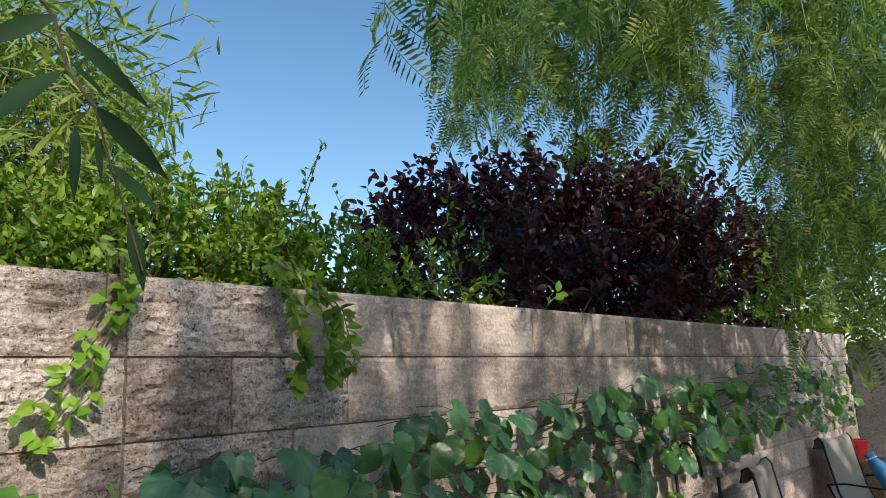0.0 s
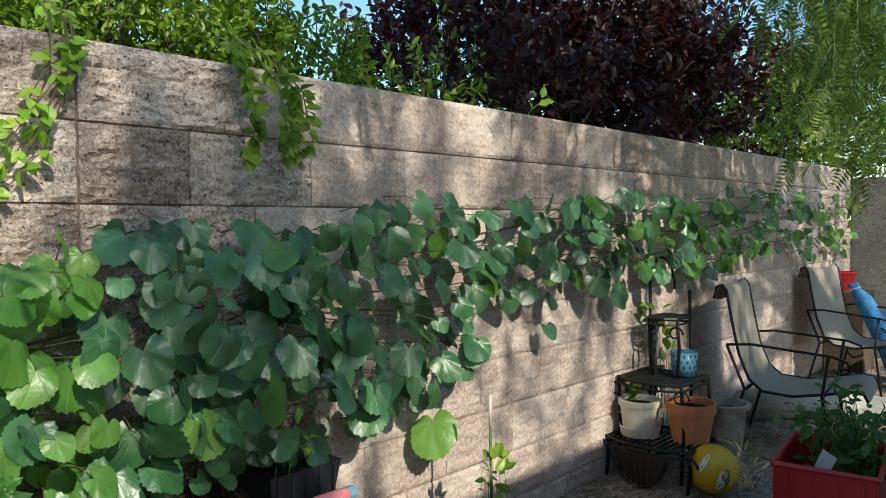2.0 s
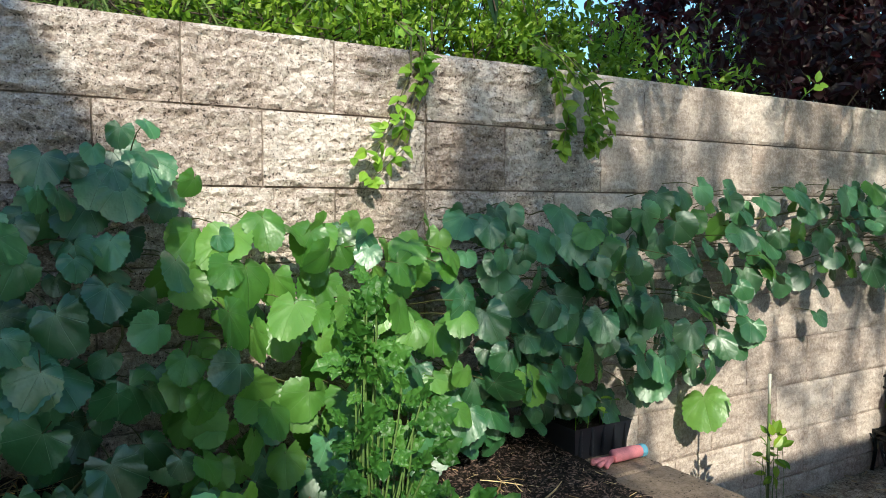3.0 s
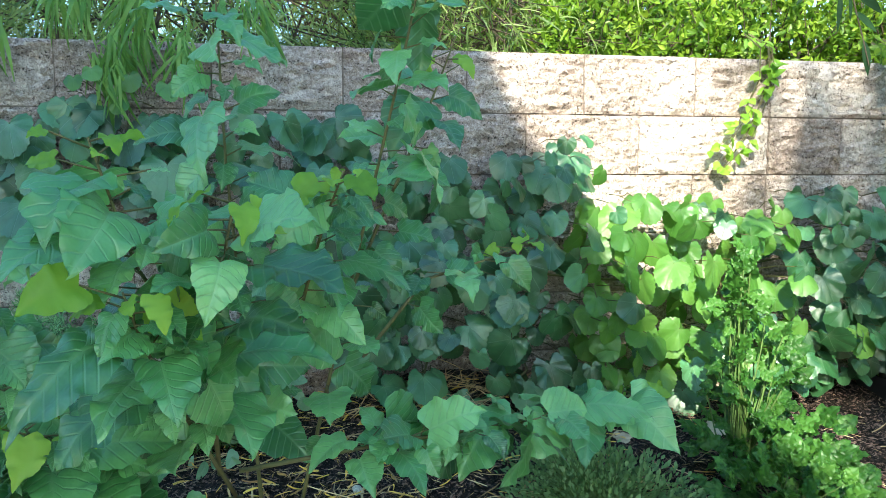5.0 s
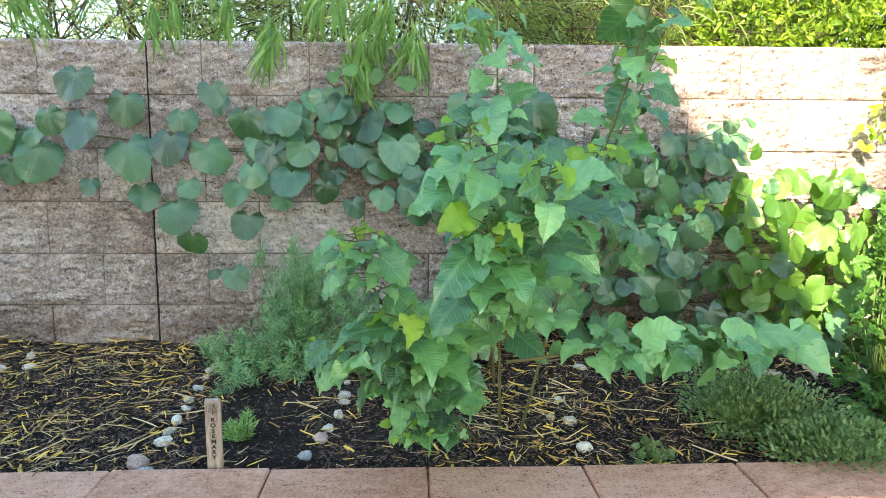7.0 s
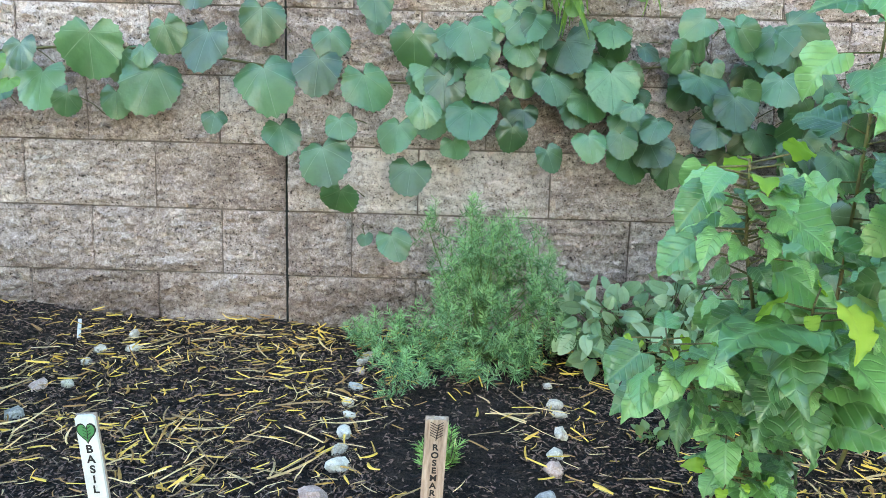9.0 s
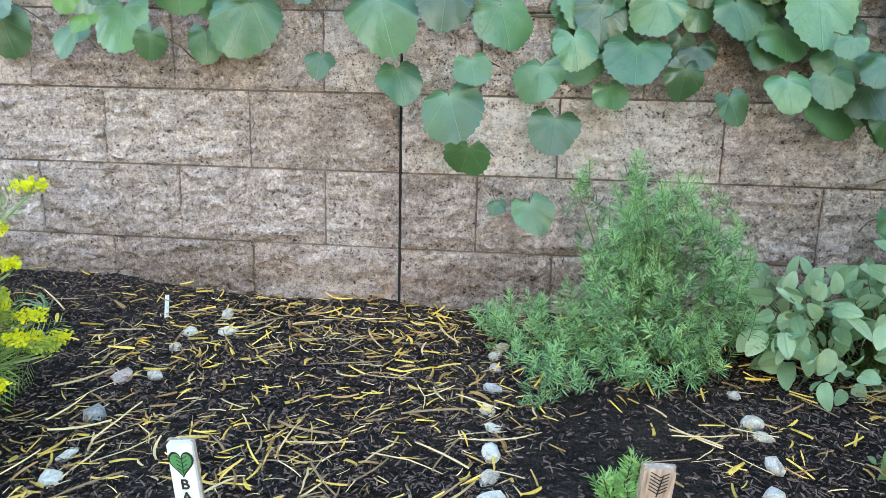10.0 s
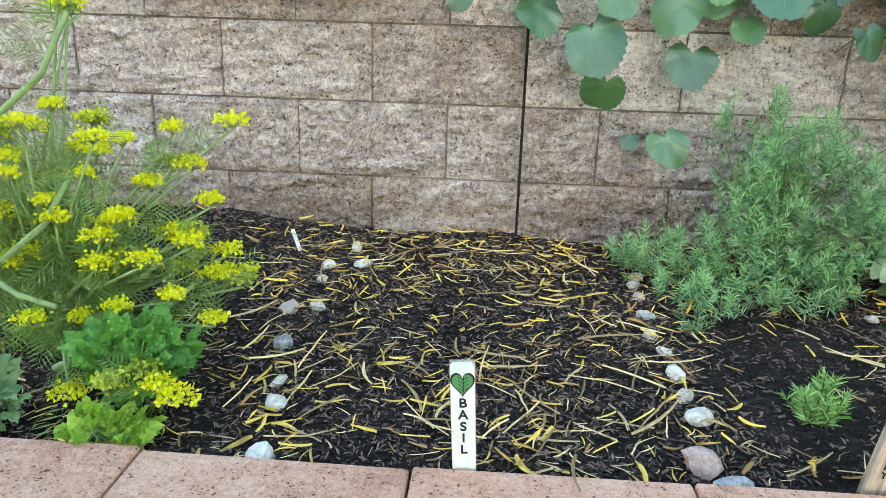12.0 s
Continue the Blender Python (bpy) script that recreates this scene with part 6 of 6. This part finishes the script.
def gloves():
    ob = thing("garden_gloves", (-1.36, 1.36, CAP_Z + 0.014), "pink patterned garden gloves rolled on the bed end", "gloves")
    g = Geo().add(*tube([(0, -0.02, 0.022), (0.005, 0.05, 0.024), (0.0, 0.10, 0.020)], 0.020, 0.018, 10))
    part("cuff", g, PINK_CLOTH, ob, smooth=True)
    for i, (a, l) in enumerate(((-0.5, 0.06), (-0.15, 0.075), (0.2, 0.07), (0.6, 0.055))):
        part("finger", Geo().add(*tube([(0.0, -0.02, 0.016), (0.5 * l * math.sin(a), -0.02 - 0.6 * l, 0.013), (l * math.sin(a), -0.02 - l, 0.009)], 0.009, 0.007, 8)), PINK_CLOTH, ob, smooth=True)
    part("band", Geo().add(*tube([(0.0, 0.085, 0.021), (0.0, 0.105, 0.020)], 0.0205, 0.0195, 10)), BLUE_GLAZE, ob, "pale blue band")


gloves()
stake = thing("bamboo_stake", (-1.30, 1.98, GRAVEL), "thin green garden stake with a pale tip", "stake")
part("rod", Geo().add(*tube([(0, 0, 0), (0.003, 0.002, 0.3), (0.0, 0.0, 0.60)], 0.005, 0.005, 7)), STAKE_GREEN, stake, smooth=True)
part("tip", Geo().add(*tube([(0.0, 0.0, 0.60), (0.0, 0.0, 0.70)], 0.0052, 0.005, 7)), PALE_STICK, stake, "pale worn stake tip", smooth=True)
leafy_clump("weed_seedling", (-1.30, 2.0, GRAVEL), (((0.02, -0.02, 0.44), (0.03, 0.045, 0.10), 30),), oval_leaf(0.3, 0.1), 0.045, HEDGE_LEAF, 105, "slim green weed seedling beside the stake")

# gravel stones near enough to tell apart
rng_g = np.random.default_rng(107)
peb = bmesh.new()
bmesh.ops.create_icosphere(peb, subdivisions=1, radius=0.5)
pv, pf = np.array([v.co[:] for v in peb.verts]) * (1, 0.8, 0.55), [tuple(v.index for v in f.verts) for f in peb.faces]
peb.free()
gx, gy = rng_g.uniform(WALL_X + 0.02, 0.9, 9000), rng_g.uniform(1.5, 7.4, 9000)
ga = rng_g.uniform(0, 6.28, 9000)
solid("gravel_stones", Geo().leaves((pv, pf, pv[:, :2]), placed(np.stack([gx, gy, np.full(9000, GRAVEL + 0.003)], 1), np.stack([np.cos(ga), np.sin(ga), rng_g.normal(0, 0.2, 9000)], 1), (0, 0, 1), rng_g.uniform(0.008, 0.028, 9000))),
      GRAVEL_MAT, "loose brown and grey gravel stones", "gravel", kind="stuff")


lx, ly, la = rng_g.uniform(WALL_X + 0.02, 0.6, 1500), rng_g.uniform(1.5, 6.5, 1500), rng_g.uniform(0, 6.28, 1500)
solid("ground_litter", Geo().leaves(bent_strip(0.12, 0.1), placed(np.stack([lx, ly, np.full(1500, GRAVEL + 0.014)], 1), np.stack([np.cos(la), np.sin(la), rng_g.normal(0, 0.15, 1500)], 1), (0, 0, 1), rng_g.uniform(0.02, 0.07, 1500))),
      DRY_BROWN, "dry brown leaf litter on the gravel", "leaf litter", kind="stuff")


# ---- the seating corner ----
def plant_stand():
    ob = thing("plant_stand", (-1.52, 3.56, GRAVEL), "black wrought-iron tiered plant stand against the wall", "plant stand")

    def shelf(x0, x1, y0, y1, z, name, bars=11):
        """A rounded tray of flat bars inside a double rim."""
        g = Geo()
        for dz, r in ((0.0, 0.0085), (-0.028, 0.006)):
            ring = [(x0, y1, z + dz), (x0, y0, z + dz), (x0 + 0.3 * (x1 - x0), y0 - 0.045, z + dz), (x0 + 0.7 * (x1 - x0), y0 - 0.045, z + dz), (x1, y0, z + dz), (x1, y1, z + dz), (x0, y1, z + dz)]
            g.add(*tube(ring, r, sides=6))
        for k in range(bars):
            x = x0 + (x1 - x0) * (k + 0.5) / bars
            bow = y0 - 0.045 * min(1.0, 3.3 * min(k + 0.5, bars - k - 0.5) / bars)
            g.add(*tube([(x, bow, z), (x, y1, z)], 0.0075, sides=4))
        part(name, g, BLACK_IRON, ob, smooth=False)
    shelf(-0.17, 0.25, -0.22, 0.12, 0.190, "lower_shelf", 13)
    shelf(-0.16, 0.17, -0.12, 0.18, 0.47, "middle_shelf", 11)
    shelf(-0.07, 0.08, 0.02, 0.18, 0.765, "upper_shelf", 6)
    for (x, y), z0, z1 in (((-0.17, -0.22), 0, 0.20), ((0.25, -0.22), 0, 0.20), ((0.25, 0.12), 0, 0.20), ((-0.16, -0.12), 0, 0.48), ((0.17, -0.12), 0.0, 0.48), ((0.17, 0.18), 0, 0.48), ((-0.07, 0.02), 0.2, 0.77), ((-0.04, 0.01), 0.2, 0.77), ((0.08, 0.02), 0.47, 0.77), ((-0.15, 0.18), 0, 1.02), ((0.07, 0.18), 0, 0.90)):
        part("leg", Geo().add(*tube([(x, y, z0), (x + 0.012, y, 0.5 * (z0 + z1)), (x, y, z1)], 0.0085, sides=6)), BLACK_IRON, ob, smooth=True)
    hoop = [(-0.15 + 0.07 * (1 - math.cos(t)), 0.18, 0.90 + 0.16 * math.sin(t)) for t in np.linspace(0, math.pi, 14)]
    part("hoop", Geo().add(*tube(hoop, 0.0075, sides=6)), BLACK_IRON, ob, smooth=True)
    for s, (x, y, z, r) in enumerate(((-0.2, -0.24, 0.14, 0.05), (0.26, -0.25, 0.14, 0.05), (0.17, -0.13, 0.41, 0.045), (-0.16, -0.13, 0.41, 0.05), (0.10, -0.04, 0.70, 0.04))):
        curl = [(x + r * (1 - t / 9) * math.cos(t), y, z + r * (1 - t / 9) * math.sin(t)) for t in np.linspace(0, 7, 26)]
        part("scroll", Geo().add(*tube(curl, 0.0065, 0.004, 5)), BLACK_IRON, ob, smooth=True)
    basket = Geo()
    for k in range(9):
        x = -0.09 + 0.26 * k / 8
        d = 0.155 * math.sqrt(max(0.02, 1 - ((k - 4) / 4.4) ** 2))
        basket.add(*tube([(x, -0.285, 0.17), (x, -0.295, 0.17 - d * 0.6), (0.04 + (x - 0.04) * 0.85, -0.28, 0.17 - d)], 0.0035, sides=5))
    basket.add(*tube([(0.04 + 0.14 * math.cos(t), -0.29, 0.17 - 0.16 * math.sin(t)) for t in np.linspace(0, math.pi, 16)], 0.006, sides=5))
    bowl = [(0.04, -0.27, 0.165)] + [(0.04 + 0.135 * math.cos(t), -0.275, 0.165 - 0.15 * math.sin(t)) for t in np.linspace(0, math.pi, 16)]
    liner = Geo().add(bowl + [(x, y + 0.02, z) for x, y, z in bowl], [(0, i, i + 1) for i in range(1, 16)] + [(17, 18 + i, 17 + i) for i in range(1, 16)] + [(i, i + 1, i + 18, i + 17) for i in range(1, 16)])
    part("basket_liner", liner, RUST_IRON, ob, "brown fibre basket liner")
    part("basket", basket, BLACK_IRON, ob, "black wire half basket", smooth=True)


plant_stand()


def pot(loc, r_top, r_base, h, mat, label, rim=0.03, lip=0.008, saucer=False, contents=SOIL):
    ob = thing("flower_pot", loc, label, "pot", "pots on the plant stand")
    prof = [(0.001, 0.006), (r_base, 0.0), (r_base + (r_top - r_base) * 0.85, h - rim), (r_top + lip, h - rim + 0.002), (r_top + lip + 0.003, h), (r_top - 0.006, h + 0.001), (r_top - 0.010, h - rim), (r_base * 0.95, 0.02)]
    part("body", Geo().add(*lathe(prof, 32)), mat, ob, smooth=False)
    part("potting_soil", Geo().add(*lathe([(0.0005, h * 0.84), (r_top * 0.6, h * 0.85), (r_base + (r_top - r_base) * 0.84 - 0.004, h * 0.83)], 24)), contents, ob, "dry dark potting soil")
    if saucer:
        part("saucer", Geo().add(*lathe([(0.001, 0.0), (r_base + 0.012, -0.001), (r_base + 0.022, 0.045), (r_base + 0.017, 0.046), (r_base + 0.006, 0.006)], 32)), mat, ob)
    return ob


pot((-1.575, 3.46, 0.069), 0.098, 0.078, 0.175, WHITE_POT, "cream plastic pot with a deep saucer", 0.03, 0.005, True)
pot((-1.345, 3.53, 0.069), 0.112, 0.085, 0.185, TERRACOTTA, "orange terracotta pot with a broken dusty rim", 0.05, 0.004)
pot((-1.255, 3.72, 0.0), 0.102, 0.075, 0.230, GREY_POT, "grey weathered clay pot beside the terracotta one", 0.022, 0.012)


def mug():
    ob = thing("patterned_planter", (-1.44, 3.66, 0.350), "small blue patterned ceramic planter on the stand", "planter")
    part("body", Geo().add(*lathe([(0.001, 0.004), (0.055, 0), (0.062, 0.06), (0.066, 0.118), (0.060, 0.118), (0.056, 0.02)], 28)), BLUE_GLAZE, ob, smooth=True)
    for row in range(4):
        for k in range(14):
            a = 2 * math.pi * (k + 0.5 * (row % 2)) / 14
            z = 0.018 + row * 0.027
            r = 0.0575 + 0.0085 * z / 0.118
            c = Vector((r * math.cos(a), r * math.sin(a), z))
            t = Vector((-math.sin(a), math.cos(a), 0))
            g = Geo().add([c - t * 0.006 + Vector((0, 0, 0)), c + Vector((math.cos(a), math.sin(a), 0)) * 0.0012 + Vector((0, 0, -0.009)), c + t * 0.006, c + Vector((math.cos(a), math.sin(a), 0)) * 0.0012 + Vector((0, 0, 0.011))], [(0, 1, 2, 3)])
            part("motif", g, DARK_GLAZE, ob)


mug()
leafy_clump("stand_plant", (-1.60, 3.72, GRAVEL), (((-0.02, 0.08, 0.55), (0.06, 0.10, 0.22), 20), ((-0.06, -0.25, 0.35), (0.04, 0.05, 0.10), 10), ((-0.02, 0.0, 0.75), (0.05, 0.12, 0.08), 10)), oval_leaf(0.35, 0.1), 0.07, HEDGE_LEAF, 111, "pale green climber growing through the plant stand", category="climber")


def ball():
    ob = thing("toy_ball", (-1.20, 3.45, GRAVEL + 0.112), "yellow toy ball with white and green patches", "ball")
    bm = bmesh.new()
    bmesh.ops.create_uvsphere(bm, u_segments=32, v_segments=20, radius=0.112)
    part("ball", bm, BALL_YELLOW, ob, smooth=True)
    for d, w, h, mat, name in (((0.0, -1.0, 0.55), 0.013, 0.050, BALL_WHITE, "white_stripe"), ((0.82, -0.66, -0.15), 0.018, 0.055, BALL_GREEN, "green_patch"), ((0.66, -0.78, -0.18), 0.018, 0.050, BALL_WHITE, "white_patch")):
        d = Vector(d).normalized()
        side = d.cross(Vector((0.3, 0, 1))).normalized()
        up = side.cross(d)
        g = Geo()
        n = 14
        v = [d * 0.1135] + [((d * 0.112 + side * w * math.cos(a) + up * h * math.sin(a)).normalized() * 0.1132) for a in np.linspace(0, 2 * math.pi, n, endpoint=False)]
        part(name, g.add(v, [(0, 1 + i, 1 + (i + 1) % n) for i in range(n)]), mat, ob)


ball()
leafy_clump("dry_weed", (-1.13, 3.62, GRAVEL), (((0, 0, 0.10), (0.10, 0.10, 0.10), 40),), strip_leaf(0.12, 0.3), 0.07, STRAW, 113, "dry straw-coloured weed behind the ball", stem_mat=STRAW, category="weed")


def red_crate():
    ob = thing("red_crate", (-0.59, 3.03, GRAVEL), "red plastic crate planter holding a leafy plant", "planter")
    ob.rotation_euler.z = radians(9)
    w, d, h, t = 0.158, 0.215, 0.41, 0.008
    for name, bmx in (("side", box_bm(-w, -w + t, -d, d, 0, h, 0.002, 1)), ("side", box_bm(w - t, w, -d, d, 0, h, 0.002, 1)), ("side", box_bm(-w + t, w - t, -d, -d + t, 0, h, 0.002, 1)), ("side", box_bm(-w + t, w - t, d - t, d, 0, h, 0.002, 1))):
        part(name, bmx, RED_PLASTIC, ob)
    part("rim", Geo().add(*tube([(-w, -d, h), (w, -d, h), (w, d, h), (-w, d, h), (-w, -d, h)], 0.011, sides=6)), RED_PLASTIC, ob)
    for k in range(4):
        y = -d - 0.004
        x = -w + 0.045 + k * 0.075
        part("rib", box_bm(x - 0.005, x + 0.005, y - 0.004, y + 0.006, 0.02, h - 0.02, 0.001, 1), RED_PLASTIC, ob)
    part("potting_soil", box_bm(-w + t, w - t, -d + t, d - t, 0.18, 0.30, 0.01, 1), SOIL, ob, "dark soil filling the crate")
    tag = part("plant_tag", box_bm(-0.026, 0.026, -0.0015, 0.0015, 0, 0.16), BALL_WHITE, ob, "white plastic plant tag")
    tag.matrix_basis = pose(-0.055, -0.10, 0.30, 0, 24, -20)
    bar = part("tag_print", box_bm(-0.02, 0.02, -0.0026, -0.0016, 0.03, 0.05), DARK_GLAZE, tag, "dark printed bar")
    rng = np.random.default_rng(5)
    pos, tip, stems = [], [], Geo()
    for s in range(34):
        a = rng.uniform(0, 6.28)
        q = rng.random() ** 0.6
        e = Vector((0.07 + 0.26 * math.cos(a) * q, 0.08 + 0.30 * math.sin(a) * q, 0.33 + rng.uniform(0.10, 0.42) * (1.1 - 0.5 * q)))
        f = Vector((rng.normal(0.03, 0.05), rng.normal(0.04, 0.07), 0.29))
        pts = smooth_path(f, e, -0.03, 0.012, 4, s)
        stems.add(*tube(pts, 0.0025, 0.001, 4))
        for k in range(15):
            u = rng.uniform(1.0, 3.99)
            pos.append(tuple(pts[int(u)].lerp(pts[int(u) + 1], u - int(u)) + Vector(tuple(rng.normal(0, 0.018, 3)))))
            tip.append(tuple(rand_dirs(rng, 1)[0] + np.array((0, 0, -0.1))))
    part("foliage", Geo().leaves(oval_leaf(0.30, 0.2), placed(pos, tip, rand_dirs(rng, len(pos)) * 0.7 + np.array((0.2, -0.2, 0.8)), rng.uniform(0.022, 0.055, len(pos)))), CRATE_LEAF, ob, kind="stuff")
    part("stalk", stems, GREEN_STEM, ob, kind="stuff")


red_crate()


def sling_chair(loc, turn, label):
    """Reclined patio chair: one curved fabric sling on a bent steel frame with scrolled arms."""
    ob = thing("patio_chair", loc, label, "chair", "patio chairs")
    ob.rotation_euler.z = radians(turn)
    ob.scale = (0.96, 0.96, 0.96)
    prof = [(-0.315, 0.86), (-0.30, 0.925), (-0.27, 0.94), (-0.245, 0.91), (-0.215, 0.74), (-0.175, 0.55), (-0.12, 0.415), (-0.05, 0.355), (0.10, 0.345), (0.25, 0.375), (0.38, 0.405), (0.44, 0.40), (0.46, 0.36)]
    g = Geo()
    v = [(x, y, z - 0.0) for x, z in prof for y in (-0.25, -0.13, 0.0, 0.13, 0.25)]
    v = [(x, y, z - (0.018 if abs(y) < 0.2 else 0)) for x, y, z in v]
    m = len(prof)
    f = [(i * 5 + j, (i + 1) * 5 + j, (i + 1) * 5 + j + 1, i * 5 + j + 1) for i in range(m - 1) for j in range(4)]
    low = [(x, y, z - 0.006) for x, y, z in v]
    o = len(v)
    f += [(o + a, o + d, o + c, o + b) for a, b, c, d in f]
    part("sling", g.add(v + low, f), SLING, ob, "grey woven fabric sling", smooth=True)
    for s in (-1, 1):
        y = 0.265 * s
        part("side_rail", Geo().add(*tube([(x, y, z - 0.004) for x, z in prof], 0.0085, sides=7)), BLACK_IRON, ob, smooth=True)
        arm = [(-0.235, y * 1.10, 0.60), (-0.1, y * 1.16, 0.615), (0.1, y * 1.18, 0.60), (0.30, y * 1.18, 0.585), (0.37, y * 1.17, 0.56), (0.38, y * 1.16, 0.51), (0.33, y * 1.15, 0.49), (0.30, y * 1.15, 0.52)]
        part("armrest", Geo().add(*tube(arm, 0.008, 0.006, 7)), BLACK_IRON, ob, smooth=True)
        part("front_leg", Geo().add(*tube([(0.28, y * 1.16, 0.58), (0.25, y * 1.1, 0.36), (0.30, y * 1.1, 0.0)], 0.0085, sides=7)), BLACK_IRON, ob, smooth=True)
        part("rear_leg", Geo().add(*tube([(-0.235, y * 1.10, 0.60), (-0.14, y * 1.08, 0.36), (-0.24, y * 1.1, 0.0)], 0.0085, sides=7)), BLACK_IRON, ob, smooth=True)
    for x, z in ((0.25, 0.355), (-0.13, 0.36)):
        part("cross_bar", Geo().add(*tube([(x, -0.29, z), (x, 0.29, z)], 0.009, sides=7)), BLACK_IRON, ob, smooth=True)


sling_chair((-1.23, 4.43, GRAVEL), 8, "grey fabric sling patio chair with black metal arms")
sling_chair((-1.31, 6.24, GRAVEL), -8, "grey fabric sling patio chair beside a blue bag")


def blue_bag():
    ob = thing("blue_bag", (-1.10, 6.55, GRAVEL), "long blue drawstring cloth bag leaning on a chair", "bag")
    g = Geo()
    pts = [Vector((0.0, 0, 0.03)), Vector((-0.06, 0, 0.25)), Vector((-0.16, 0, 0.5)), Vector((-0.24, 0, 0.64)), Vector((-0.29, 0, 0.71)), Vector((-0.31, 0, 0.75))]
    rad = (0.05, 0.065, 0.068, 0.062, 0.032, 0.042)
    vs, fs = [], []
    for i, (p, r) in enumerate(zip(pts, rad)):
        for k in range(16):
            a = 2 * math.pi * k / 16
            rr = r * (1 + 0.07 * math.sin(5 * a + i))
            vs.append((p.x + rr * math.cos(a), p.y + rr * math.sin(a), p.z + 0.3 * rr * math.cos(a)))
    for i in range(len(pts) - 1):
        for k in range(16):
            fs.append((i * 16 + k, i * 16 + (k + 1) % 16, (i + 1) * 16 + (k + 1) % 16, (i + 1) * 16 + k))
    fs += [tuple(range(15, -1, -1)), tuple(80 + k for k in range(16))]
    part("bag", g.add(vs, fs), BLUE_CLOTH, ob, smooth=True)
    part("drawstring", Geo().add(*tube([(-0.29 + 0.036 * math.cos(a), 0.036 * math.sin(a), 0.71 + 0.015 * math.cos(a)) for a in np.linspace(0, 6.28, 14)], 0.005, sides=5)), WHITE_WOOD, ob)


blue_bag()
bucket = thing("red_bucket", (-1.585, 6.95, 0.53), "red plastic pot standing on a pallet stack", "pot")
part("body", Geo().add(*lathe([(0.001, 0.004), (0.075, 0), (0.10, 0.14), (0.108, 0.14), (0.108, 0.155), (0.098, 0.155), (0.07, 0.01)], 28)), RED_PLASTIC, bucket, smooth=False)
crate_stack = thing("storage_box", (-1.53, 6.95, GRAVEL), "dark wooden storage box behind the chair", "box")
part("body", box_bm(-0.16, 0.15, -0.16, 0.16, 0, 0.66, 0.01, 1), TWIG, crate_stack)
solid("white_box", box_bm(-0.09, 0.09, -0.09, 0.09, 0, 0.42, 0.008, 2), BALL_WHITE, "white cardboard box beside the blue bag", "box", loc=(-0.86, 6.55, GRAVEL))
log = thing("concrete_pipe", (-1.36, 5.05, GRAVEL + 0.095), "pale grey concrete pipe lying on the gravel", "pipe")
part("barrel", Geo().add(*tube([(-0.22, -0.30, 0), (0.30, 0.35, 0)], 0.095, sides=20)), CONCRETE, log, smooth=True)
slab = solid("stepping_slab", box_bm(-0.35, 0.55, -0.3, 0.3, 0, 0.05, 0.012, 2), CONCRETE, "pale sunlit concrete slab on the gravel", "slab", loc=(-0.75, 5.5, GRAVEL))
lay_pavers()
lay_wall()
